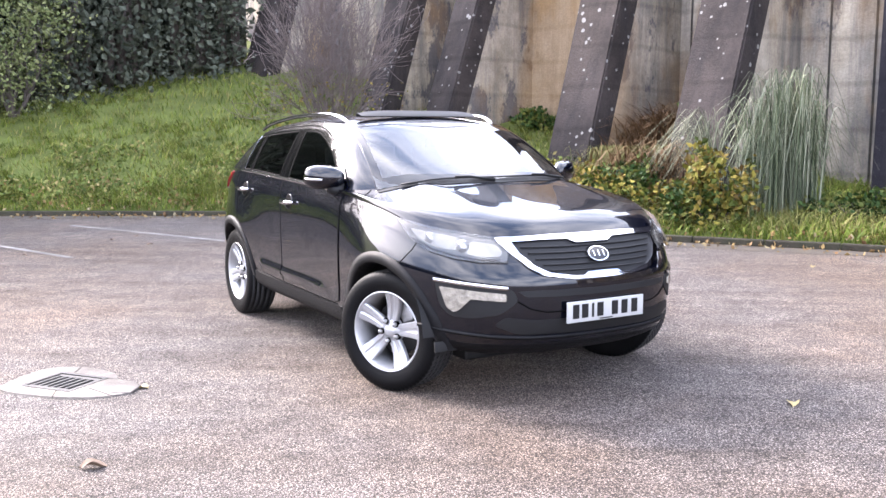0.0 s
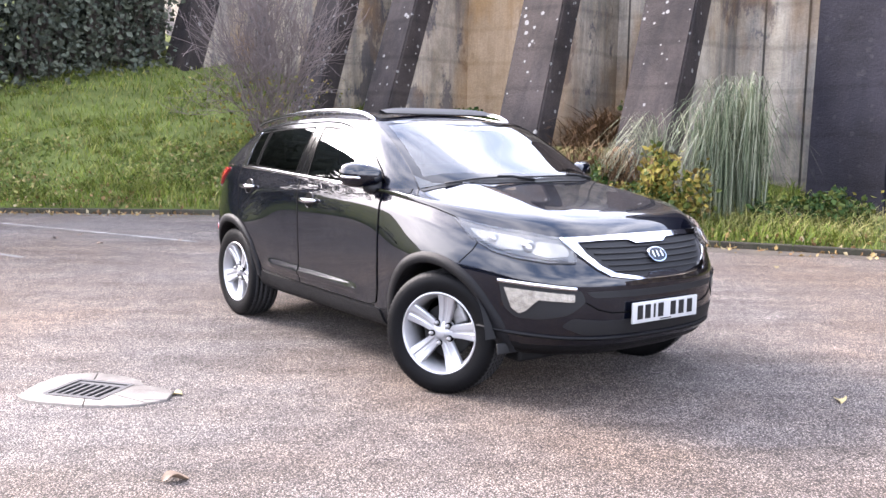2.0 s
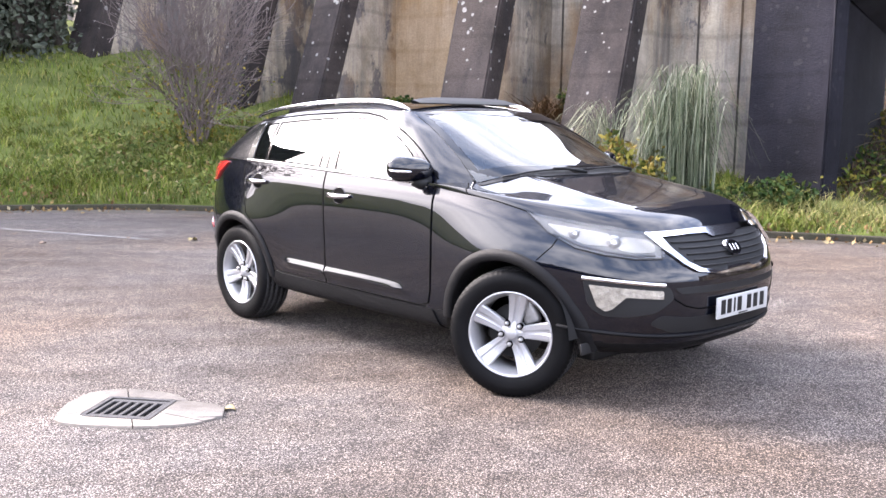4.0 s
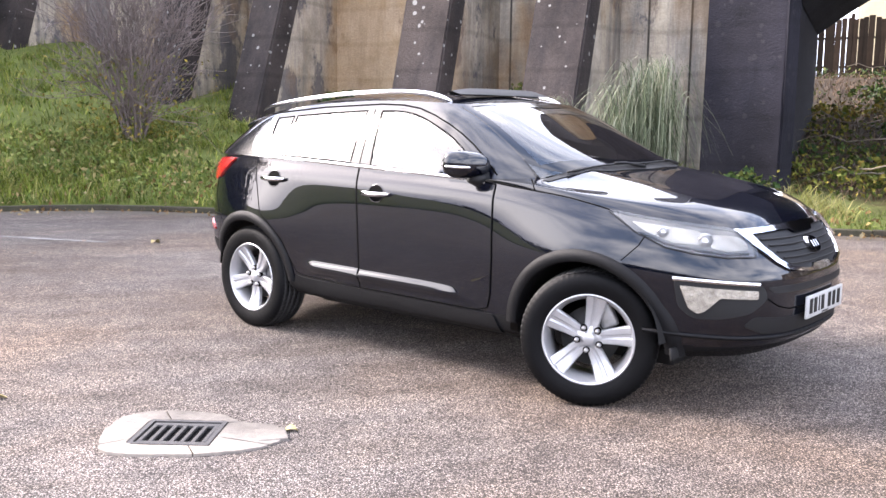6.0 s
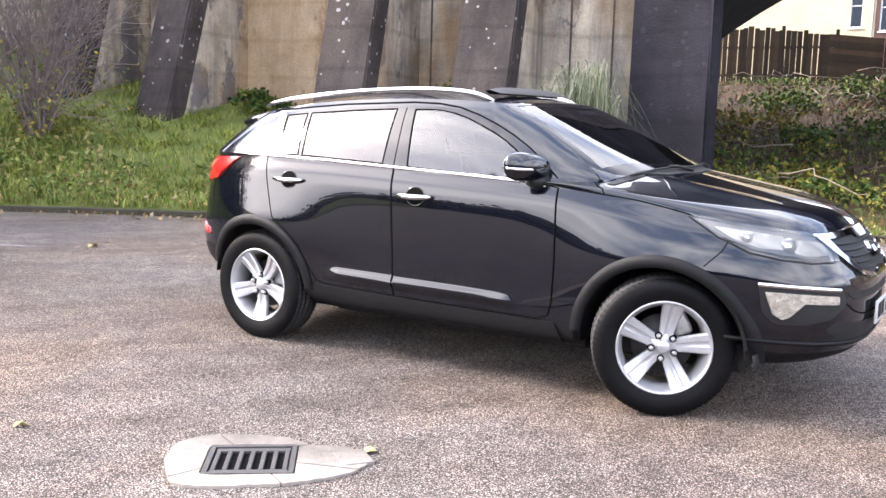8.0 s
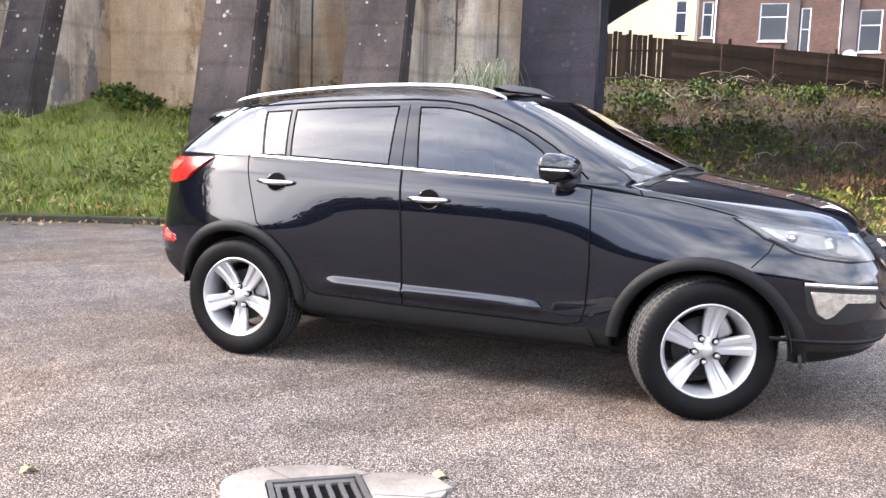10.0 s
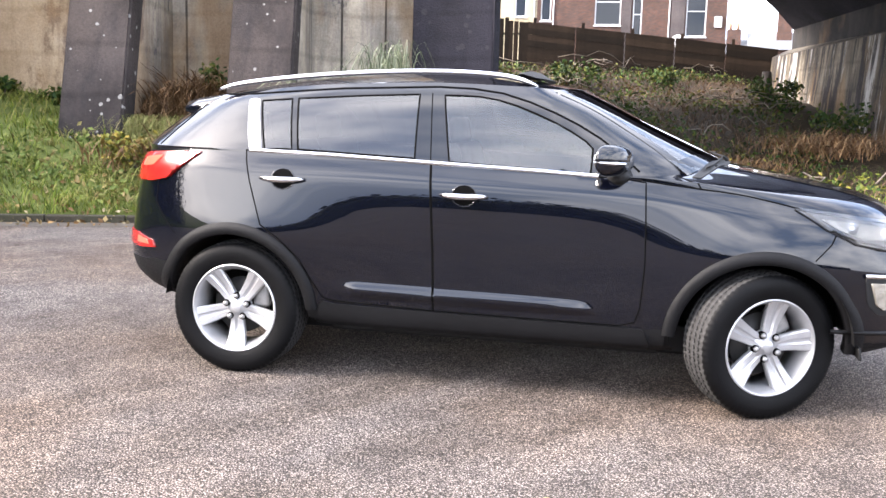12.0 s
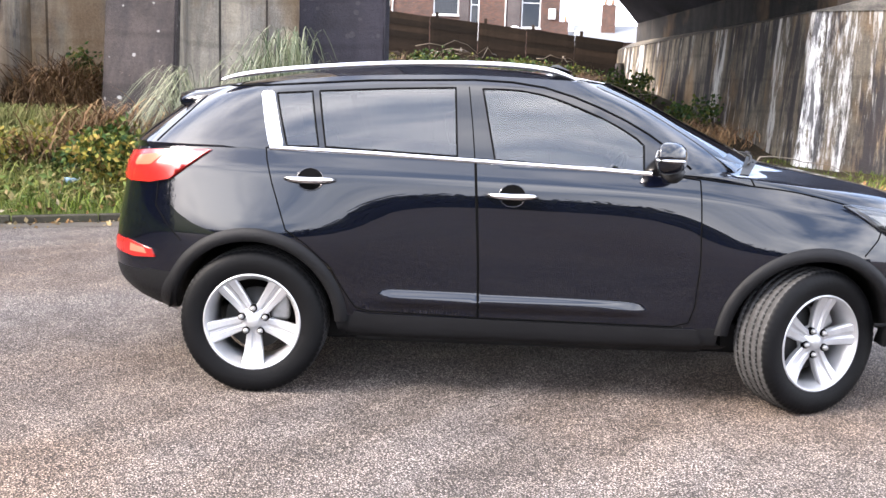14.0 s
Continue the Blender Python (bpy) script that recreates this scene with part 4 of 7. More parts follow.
for x, y, label in ((2.55, 16.3, "tall drooping straw-green grass tussock"), (2.95, 15.9, "tall drooping straw-green grass tussock"), (2.2, 16.7, "tall drooping straw-green grass tussock"), (2.0, 15.6, "drooping dry grass tussock on the bank")):
    tuft = new("grass_tussock")
    tagged(tuft, label, "grass tussock")
    z = bank_z(x, y)
    top = (1.22 if y > 15.7 else 0.95) - z
    roots = [Vector((x + random.gauss(0, 0.16), y + random.gauss(0, 0.16), z)) for _ in range(n)]
    fountain("blade_tuft", roots, [top * random.uniform(0.5, 1.05) for _ in range(n)], [random.uniform(0.1, 0.5) for _ in range(n)], [random.uniform(0.15, 0.8) * top for _ in range(n)], [random.uniform(0.006, 0.014) for _ in range(n)], hang, tuft, 8, [random.gauss(-1.8, 1.3) for _ in range(n)])
n = 2200
pts = on_bank(n, 0.2, 6.2, 0.25, 2.0)
tagged(blades("long_grass", pts, rng.uniform(0.2, 0.55, n), rng.uniform(0.008, 0.018, n), rng.uniform(0.3, 0.9, n), leafy("straw_grass", [(0.20, 0.22, 0.06), (0.30, 0.29, 0.10), (0.38, 0.33, 0.16)]), seed=12), "long straw-green grass hanging over the bank", "grass", kind="stuff")

# hedge and trees behind the bank
hedge = new("hedge")
tagged(hedge, "tall dark overgrown hedge at the top of the bank", "hedge")
bm = bmesh.new()
hp = []
random.seed(21)
cols = []
for i in range(40):
    t = i / 39
    x, y = -17.0 + 9.9 * t, 14.9 + 11.4 * t
    cols.append((x, y))
    z = bank_z(x, y)
    tube(bm, [(x, y, z - 0.3), (x + random.gauss(0, 0.3), y, z + 3), (x + random.gauss(0, 0.5), y + 0.4, z + 7)], [0.16, 0.11, 0.04], 6)
part("trunk_core", bm, BARK, hedge)
for _ in range(42000):
    x, y = random.choice(cols)
    z = bank_z(x, y)
    hp.append(Vector((x + random.gauss(0, 0.45), y - 0.9 + abs(random.gauss(0, 0.9)) + 0.7 * nz(x * 0.6, len(hp) * 0.0007), z + random.uniform(-0.3, 7.5))))
foliage("hedge_leaves", hp, [random.uniform(0.09, 0.24) for _ in hp], HEDGE, hedge, 0.7)
# added dark sheet: stops the view through, as shade between leaves would
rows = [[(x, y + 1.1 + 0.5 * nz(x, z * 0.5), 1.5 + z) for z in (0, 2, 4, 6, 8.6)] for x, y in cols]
part("hedge_backing", raw([p for r in rows for p in r], [(i * 5 + j, (i + 1) * 5 + j, (i + 1) * 5 + j + 1, i * 5 + j + 1) for i in range(39) for j in range(4)]), plain("dark_hedge_backing", (0.07, 0.08, 0.065), 1.0, 0, 0.4, 3), hedge)
tree2 = new("small_tree")
tagged(tree2, "small pale green leafy tree on the bank", "tree")
ta = Vector((-10.6, 20.5, bank_z(-10.6, 20.5) - 0.1))
bm, tips = bmesh.new(), []
for k in range(5):
    branching(bm, tips, ta, Vector((random.gauss(0, 0.3), random.gauss(0, 0.3), 1)).normalized(), 1.7, 0.07, 3, 0.5, 0.1, 3)
part("trunk", bm, BARK, tree2)
cp = [ta + Vector((random.gauss(0, 0.7), random.gauss(0, 0.6), random.uniform(0.1, 3.2))) for _ in range(2600)]
cp += [t[0] + Vector((random.gauss(0, 0.16), random.gauss(0, 0.16), random.gauss(0, 0.16))) for t in tips for _ in range(14)]
foliage("crown", cp, [random.uniform(0.06, 0.14) for _ in cp], PALE_LEAF, tree2)

# litter in the verge
litter = Vector((1.577, 14.067, bank_z(1.577, 14.067) + 0.10))
bottle = new("plastic_bottle")
tagged(bottle, "crumpled pale blue plastic bottle lying in the grass", "bottle")
BOTTLE = plain("pale_blue_plastic", (0.42, 0.58, 0.66), 0.25, 0, 0.2, 30, 0.5, 40, coat=0.4)
part("bottle_body", tube(bmesh.new(), [litter + Vector(q) for q in ((-0.10, 0.02, 0.0), (-0.09, 0.018, 0.002), (-0.03, 0.0, 0.004), (0.0, 0.003, -0.004), (0.04, 0.0, 0.003), (0.075, -0.008, 0.01), (0.095, -0.012, 0.014))], [0.020, 0.033, 0.034, 0.026, 0.033, 0.022, 0.012], 10), BOTTLE, bottle)
part("bottle_cap", tube(bmesh.new(), [litter + Vector((0.096, -0.012, 0.014)), litter + Vector((0.112, -0.016, 0.017))], [0.015, 0.015], 10), plain("white_cap", (0.75, 0.75, 0.75), 0.4), bottle)


# ---- the arch beside the pier, its abutment, the fence and the houses beyond ----
ABUT_NEAR, ABUT_FAR = Vector((16.0, 9.75, 0)), Vector((27.0, 19.4, 0))
LEDGE = 3.72
face = (ABUT_FAR - ABUT_NEAR).normalized()
inward = Vector((face.y, -face.x, 0))
abut = new("abutment")
tagged(abut, "stained concrete arch abutment with white lime streaks", "abutment", kind="structure")
side_dir = Vector((0.12, -0.99, 0)).normalized()
bm = bmesh.new()
low = [ABUT_FAR, ABUT_NEAR, ABUT_NEAR + side_dir * 12, ABUT_FAR + inward * 14]
prism(bm, [p + Vector((0, 0, -0.6)) for p in low], [p + inward * 0.30 + side_dir * -0.05 + Vector((0, 0, LEDGE - 0.12)) for p in low])
bmesh.ops.recalc_face_normals(bm, faces=bm.faces)
bmesh.ops.subdivide_edges(bm, edges=list(bm.edges), cuts=6, use_grid_fill=True)
part("abutment_face", bm, LIMED, abut, smooth=False)
bm = bmesh.new()
cap = [p + inward * 0.24 for p in low]
cap_in = [low[0] + inward * 0.8, low[1] + inward * 0.8 + side_dir * 0.5, low[2] + inward * 0.8, low[3] + inward * 0.8]
prism(bm, [p + Vector((0, 0, LEDGE - 0.12)) for p in cap], [p + Vector((0, 0, LEDGE + 0.16)) for p in cap_in])
bmesh.ops.recalc_face_normals(bm, faces=bm.faces)
part("sloped_ledge", bm, concrete_material("ledge_concrete", (0.20, 0.175, 0.14), (0.07, 0.065, 0.06), 0.6), abut, smooth=False)
# the arch: two springers and a flat segmental vault
P_CORNER = Vector((6.78, 13.62, 0))
pier_side = Vector((0.64, 0.768, 0)).normalized()
vault = new("arch")
tagged(vault, "near-black segmental arch of the viaduct", "arch", kind="structure")
ARCH_TOP = 9.5
SPRING_L, SPRING_R = 3.5, 4.55
near_l, far_l = P_CORNER + Vector((0.05, 0, 0)), P_CORNER + pier_side * 9.0
near_r, far_r = ABUT_NEAR + inward * 0.85 + face * 0.3, ABUT_FAR + inward * 0.85 - face * 0.2
bm = bmesh.new()
prism(bm, [p + Vector((0, 0, LEDGE)) for p in (near_r, far_r, far_r + inward * 3, near_r + inward * 3)], [p + Vector((0, 0, SPRING_R)) for p in (near_r, far_r, far_r + inward * 3, near_r + inward * 3)])
bmesh.ops.recalc_face_normals(bm, faces=bm.faces)
part("springer", bm, concrete_material("dark_springer_concrete", (0.05, 0.045, 0.042), (0.02, 0.02, 0.022), 0.7, 0.0, 0.3), vault, smooth=False)
bm = bmesh.new()
rows = []
for i in range(25):
    f = i / 24
    arc = 2.3 * (1 - abs(2 * f - 1) ** 2.1)
    ring = []
    for e in (0, 0.5, 1):
        a, b = near_l.lerp(far_l, e), near_r.lerp(far_r, e)
        ring.append(bm.verts.new(a.lerp(b, f) + Vector((0, 0, SPRING_L + (SPRING_R - SPRING_L) * f + arc))))
    a, b = near_l, near_r
    ring.insert(0, bm.verts.new(a.lerp(b, f) + Vector((0, 0, ARCH_TOP))))
    ring.append(bm.verts.new(far_l.lerp(far_r, f) + Vector((0, 0, ARCH_TOP))))
    rows.append(ring)
for r0, r1 in zip(rows, rows[1:]):
    for j in range(5):
        bm.faces.new((r0[j], r1[j], r1[(j + 1) % 5], r0[(j + 1) % 5]))
bm.faces.new(rows[0]), bm.faces.new(list(reversed(rows[-1])))
bmesh.ops.recalc_face_normals(bm, faces=bm.faces)
# vault, spandrel and flank share the pier's near-black base colour
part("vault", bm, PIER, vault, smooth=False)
bm = bmesh.new()
prism(bm, [p + Vector((0, 0, LEDGE)) for p in (near_r + inward * 0.5, far_r + inward * 0.5, far_r + inward * 12, near_r + inward * 12)], [p + Vector((0, 0, ARCH_TOP)) for p in (near_r + inward * 0.5, far_r + inward * 0.5, far_r + inward * 12, near_r + inward * 12)])
bmesh.ops.recalc_face_normals(bm, faces=bm.faces)
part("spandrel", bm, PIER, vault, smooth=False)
bm = bmesh.new()
q = [P_CORNER + pier_side * 0.06, P_CORNER + pier_side * 9, P_CORNER + pier_side * 9 - Vector((3, -2, 0)), P_CORNER + pier_side * 0.6 - Vector((0.5, -0.9, 0))]
prism(bm, [p + Vector((0, 0, -0.5)) for p in q], [p + Vector((0, 0, ARCH_TOP)) for p in q])
bmesh.ops.recalc_face_normals(bm, faces=bm.faces)
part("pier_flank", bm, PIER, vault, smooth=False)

# close-boarded fence
FENCE_WOOD = plain("rotten_dark_fence_wood", (0.019, 0.0135, 0.010), 0.95, 0, 0.45, 3, 0.6, 25, spec=0.12)
fw_n, fw_l = FENCE_WOOD.node_tree.nodes, FENCE_WOOD.node_tree.links
fw_p = fw_n["Principled BSDF"]
fw_c = fw_p.inputs["Base Color"].links[0].from_socket
fw_r = ramp(fw_n, fw_l, fw_n.new("ShaderNodeObjectInfo").outputs["Random"], [(0.0, (0.5, 0.5, 0.5)), (0.6, (1.0, 0.95, 0.9)), (1.0, (1.7, 1.6, 1.5))])
fw_l.new(mix(fw_n, fw_l, 1.0, fw_c, fw_r.outputs["Color"], "MULTIPLY"), fw_p.inputs["Base Color"])
f0, f1 = Vector((18.43, 32.6, 0)), Vector((27.2, 20.0, 0))
fence = new("fence")
tagged(fence, "old dark timber fence with slipped boards", "fence", kind="structure")
fd = (f1 - f0).normalized()
fn = Vector((fd.y, -fd.x, 0))
L = (f1 - f0).length
random.seed(41)


def fall_at(t):
    return max(0.0, t - 4.5) / 10.85


def fence_base(t):
    return 2.80 - 0.15 * fall_at(t)


meshes = {}


def board(size, centre, turn, name="board"):
    key = tuple(round(s2, 2) for s2 in size)
    if key not in meshes:
        me = bpy.data.meshes.new(name)
        b3 = box(bmesh.new(), (0, 0, 0), key)
        b3.to_mesh(me)
        b3.free()
        me.materials.append(FENCE_WOOD)
        meshes[key] = me
    ob = new(name, meshes[key])
    ob.parent = fence
    ob.matrix_basis = Matrix.Translation(centre) @ Matrix.Rotation(math.atan2(fd.y, fd.x), 4, "Z") @ pose(0, 0, 0, 0, turn, 0)
    return ob


t = 0.0
while t < 7.3:
    w = random.choice((0.14, 0.16, 0.19))
    h = round(random.choice((2.30, 2.35, 2.40)) - 0.90 * fall_at(t), 2)
    board((w + 0.008, 0.02, h), f0 + fd * t + fn * random.uniform(-0.01, 0.01) + Vector((0, 0, fence_base(t) + h / 2 - 0.05)), random.gauss(0, 0.2))
    t += w + random.choice((0.010, 0.012, 0.018, 0.032))
t -= 0.11
while t < L:
    for k in range(11):
        if random.random() > 0.01:
            board((1.79, 0.02, 0.23), f0 + fd * (t + 0.88) + fn * (0.012 * (k % 2)) + Vector((0, 0, 4.95 - 1.05 * fall_at(t + 0.9) - 0.22 * k)), 6.0 + random.gauss(0, 0.4))
    t += 1.8
t = 0.3
while t < L + 0.2:
    board((0.11, 0.10, 2.4), f0 + fd * t - fn * 0.07 + Vector((0, 0, 4.05 - 1.05 * fall_at(t))), random.gauss(0, 1), "post")
    t += 1.8
for h in (0.35, 1.35):
    board((7.3, 0.05, 0.08), f0 + fd * 3.65 + fn * -0.05 + Vector((0, 0, 3.05 + h)), 0.6, "rail")


# houses
def brick_material(name, a, b, mortar):
    m, n, l, p = tree(name)
    tc = n.new("ShaderNodeTexCoord").outputs["UV"]
    br = n.new("ShaderNodeTexBrick")
    br.inputs["Scale"].default_value = 1.0
    br.inputs["Brick Width"].default_value, br.inputs["Row Height"].default_value, br.inputs["Mortar Size"].default_value = 0.225, 0.075, 0.008
    br.inputs["Color1"].default_value, br.inputs["Color2"].default_value, br.inputs["Mortar"].default_value = (*a, 1), (*b, 1), (*mortar, 1)
    l.new(tc, br.inputs["Vector"])
    g2 = n.new("ShaderNodeTexCoord").outputs["Object"]
    st = noise_tex(n, l, 0.8, 6, 0.6, g2)
    c = mix(n, l, 1.0, br.outputs["Color"], ramp(n, l, st.outputs["Fac"], [(0.3, (0.6, 0.6, 0.6)), (0.7, (1.2, 1.2, 1.2))]).outputs["Color"], "MULTIPLY")
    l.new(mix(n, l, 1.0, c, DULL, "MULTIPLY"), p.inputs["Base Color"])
    p.inputs["Roughness"].default_value = 0.9
    return m


BRICK = brick_material("red_brick", (0.135, 0.05, 0.026), (0.06, 0.027, 0.02), (0.09, 0.075, 0.066))
DARKBRICK = brick_material("blue_grey_brick", (0.055, 0.045, 0.048), (0.085, 0.06, 0.058), (0.13, 0.115, 0.108))
CREAM = plain("cream_render", (0.50, 0.42, 0.28), 0.9, 0, 0.16, 0.6, 0.2, 30)
SLATE = plain("grey_roof_slate", (0.16, 0.165, 0.175), 0.7, 0, 0.2, 3, 0.5, 18)
UPVC = plain("white_plastic_frame", (0.80, 0.80, 0.80), 0.35, 0, 0.04, 5)
DARK_PANE = glass_material("far_window_glass", (0.12, 0.14, 0.15), 1.5)
CURTAIN = plain("grey_curtain", (0.25, 0.25, 0.26), 0.9, 0, 0.25, 6)

VIEW = radians(33.8)
HC = Vector((55.6, 47.9, 0))
HX = Vector((math.sin(VIEW), -math.cos(VIEW), 0))      # along the facade, to its right as seen from the yard
HY = Vector((math.cos(VIEW), math.sin(VIEW), 0))       # into the house


def at_house(a, b, z):
    return HC + HX * a + HY * b + Vector((0, 0, z))


def uv_walls(ob, sx=1.0):
    me = ob.data
    uv = me.uv_layers.new(name="uv")
    for poly in me.polygons:
        nrm = poly.normal
        t = Vector((-nrm.y, nrm.x, 0))
        t = t.normalized() if t.length > 0.01 else Vector((1, 0, 0))
        for li in poly.loop_indices:
            co = me.vertices[me.loops[li].vertex_index].co
            uv.data[li].uv = (co.dot(t), co.z)


def slab(a0, a1, b0, b1, z0, z1):
    bm = bmesh.new()
    prism(bm, [at_house(a, b, z0) for a, b in ((a0, b0), (a1, b0), (a1, b1), (a0, b1))], [at_house(a, b, z1) for a, b in ((a0, b0), (a1, b0), (a1, b1), (a0, b1))])
    bmesh.ops.recalc_face_normals(bm, faces=bm.faces)
    return bm


def house(name, a0, a1, z0, z1, material, label, windows, depth=8.0):
    """A terrace house: wall pieces leave real openings for the windows (a, width, sill, head)."""
    ob = new(name)
    tagged(ob, label, "house")
    cuts = sorted(windows)
    x = a0
    for a, w, s0, s1 in cuts:
        if a - w / 2 > x:
            uv_walls(part("wall", slab(x, a - w / 2, 0, 0.3, z0, z1), material, ob, smooth=False))
        uv_walls(part("wall", slab(a - w / 2, a + w / 2, 0, 0.3, z0, s0), material, ob, smooth=False))
        uv_walls(part("wall", slab(a - w / 2, a + w / 2, 0, 0.3, s1, z1), material, ob, smooth=False))
        win = part("window", slab(a - w / 2, a + w / 2, 0.14, 0.17, s0, s1), DARK_PANE, ob, smooth=False)
        bm = bmesh.new()
        for q0, q1, r0, r1 in ((a - w / 2, a - w / 2 + 0.09, s0, s1), (a + w / 2 - 0.09, a + w / 2, s0, s1), (a - w / 2 + 0.09, a + w / 2 - 0.09, s0, s0 + 0.09), (a - w / 2 + 0.09, a + w / 2 - 0.09, s1 - 0.09, s1), (a - w / 2 + 0.09, a + w / 2 - 0.09, s0 + (s1 - s0) * 0.62, s0 + (s1 - s0) * 0.62 + 0.06)):
            prism(bm, [at_house(p, b, r0) for p, b in ((q0, 0.08), (q1, 0.08), (q1, 0.2), (q0, 0.2))], [at_house(p, b, r1) for p, b in ((q0, 0.08), (q1, 0.08), (q1, 0.2), (q0, 0.2))])
        bmesh.ops.recalc_face_normals(bm, faces=bm.faces)
        part("frame", bm, UPVC, win, smooth=False)
        part("sill", slab(a - w / 2 - 0.08, a + w / 2 + 0.08, -0.10, 0.02, s0 - 0.10, s0 - 0.003), UPVC, win, smooth=False)
        part("curtain", slab(a - w / 2, a + w / 2, 0.5, 0.52, s0, s1), CURTAIN, win, smooth=False)
        x = a + w / 2
    uv_walls(part("wall", slab(x, a1, 0, 0.3, z0, z1), material, ob, smooth=False))
    uv_walls(part("side_wall", slab(a1 - 0.3, a1, 0.302, depth, z0, z1), material, ob, smooth=False))
    uv_walls(part("side_wall", slab(a0, a0 + 0.3, 0.302, depth, z0, z1), material, ob, smooth=False))
    bm = bmesh.new()
    prism(bm, [at_house(a, b, z1 + 0.003) for a, b in ((a0 - 0.1, -0.3), (a1 + 0.1, -0.3), (a1 + 0.1, depth), (a0 - 0.1, depth))], [at_house(a, b, z1 + 2.2) for a, b in ((a0 - 0.1, depth / 2 - 0.05), (a1 + 0.1, depth / 2 - 0.05), (a1 + 0.1, depth / 2 + 0.05), (a0 - 0.1, depth / 2 + 0.05))])
    bmesh.ops.recalc_face_normals(bm, faces=bm.faces)
    part("roof", bm, SLATE, ob, smooth=False)
    return ob


def downpipe(ob, a, z0, z1, material=UPVC):
    part("downpipe", tube(bmesh.new(), [at_house(a, -0.06, z0), at_house(a, -0.06, z1)], [0.05, 0.05], 8), material, ob)


h1 = house("house", -16.0, -5.0, 3.0, 14.5, CREAM, "cream rendered terrace house behind the fence", [(-6.3, 0.9, 9.0, 11.5)])
downpipe(h1, -5.2, 3.2, 14.2, STEEL)
h2 = house("house", -4.99, 2.3, 3.0, 14.5, BRICK, "red brick terrace house with white window frames", [(-4.3, 0.8, 8.7, 11.4), (0.5, 2.0, 8.4, 11.2)])
downpipe(h2, -3.7, 3.2, 14.2)
uv_walls(part("pilaster", slab(1.55, 2.28, -0.14, -0.003, 3.0, 14.4), DARKBRICK, h2, smooth=False))
h3 = house("house", 2.31, 9.4, 3.0, 14.5, BRICK, "red brick terrace house with white window frames", [(2.75, 0.7, 6.6, 10.8), (7.15, 1.5, 7.6, 10.6)])
downpipe(h3, 5.15, 3.2, 14.2)
uv_walls(part("pilaster", slab(5.3, 6.3, -0.14, -0.003, 3.0, 14.4), DARKBRICK, h3, smooth=False))
bm = bmesh.new()
bmesh.ops.create_uvsphere(bm, u_segments=20, v_segments=10, radius=0.5, matrix=Matrix.Translation(at_house(5.9, -0.5, 7.2)) @ Matrix.Rotation(VIEW, 4, "Z") @ Matrix.Diagonal((0.22, 1, 1, 1)))
part("satellite_dish", bm, UPVC, h3)
part("meter_box", slab(8.5, 9.05, -0.12, -0.003, 8.3, 9.1), UPVC, h3, smooth=False)


def far_row(start, along, length, z_eave, z_ridge, label, stacks):
    """A distant terrace: walls, a slate roof and its chimney stacks."""
    ob = new("house")
    tagged(ob, label, "house")
    along = Vector((*along, 0)).normalized()
    back = Vector((-along.y, along.x, 0))
    o = Vector((*start, 0))

    def at(a, b, z):
        return o + along * a + back * b + Vector((0, 0, z))
    bm = bmesh.new()
    q = ((0, 0), (length, 0), (length, 9), (0, 9))
    prism(bm, [at(a, b, -0.5) for a, b in q], [at(a, b, z_eave) for a, b in q])
    bmesh.ops.recalc_face_normals(bm, faces=bm.faces)
    uv_walls(part("wall", bm, BRICK, ob, smooth=False))
    bm = bmesh.new()
    prism(bm, [at(a, b, z_eave + 0.003) for a, b in ((-0.2, -0.5), (length + 0.2, -0.5), (length + 0.2, 9.3), (-0.2, 9.3))], [at(a, b, z_ridge) for a, b in ((-0.2, 4.4), (length + 0.2, 4.4), (length + 0.2, 4.6), (-0.2, 4.6))])
    bmesh.ops.recalc_face_normals(bm, faces=bm.faces)
    part("roof", bm, SLATE, ob, smooth=False)
    for a, top in stacks:
        bm = bmesh.new()
        q = ((a, 2.2), (a + 1.7, 2.2), (a + 1.7, 3.4), (a, 3.4))
        prism(bm, [at(x, y, z_eave) for x, y in q], [at(x, y, top) for x, y in q])
        bmesh.ops.recalc_face_normals(bm, faces=bm.faces)
        chim = part("chimney", bm, BRICK, ob, smooth=False)
        uv_walls(chim)
        for k in (0.4, 1.3):
            part("chimney_pot", tube(bmesh.new(), [at(a + k, 2.8, top), at(a + k, 2.8, top + 0.8)], [0.2, 0.17], 8), CLAY, chim)
    return ob


CLAY = plain("clay_pot", (0.35, 0.2, 0.12), 0.85)
far_row((96.0, 69.0), (0.49, -0.87), 10.5, 9.3, 11.4, "distant brick terrace with grey slate roof", ((8.0, 12.4),))
far_row((101.0, 59.6), (0.49, -0.87), 14.0, 9.8, 12.2, "distant brick terrace with grey slate roof and tall chimney", ((3.2, 14.6),))

# growth under the arch: brambles, ivy, fallen branches
random.seed(51)
n = 8500
pts = []
while len(pts) < n:
    p = f0.lerp(f1, random.uniform(0.2, 1.0)) - Vector((0.80, 0.55, 0)) * random.uniform(0.3, 21)
    if p.x > 7.0 and p.y > kerb_y(p.x) + 1.6 and (p - ABUT_NEAR).dot(inward) < -0.3:
        p.z = bank_z(p.x, p.y)
        pts.append(p)
tagged(blades("bramble_stalks", pts, [random.uniform(0.15, 0.55) for _ in pts], [random.uniform(0.010, 0.025) for _ in pts], [random.uniform(0.2, 1.1) for _ in pts], leafy("dry_bramble", [(0.06, 0.035, 0.024), (0.13, 0.08, 0.052), (0.24, 0.165, 0.115)]), None, 4, 77, 0.4), "tangle of dead brown brambles under the arch", "brambles", kind="stuff")
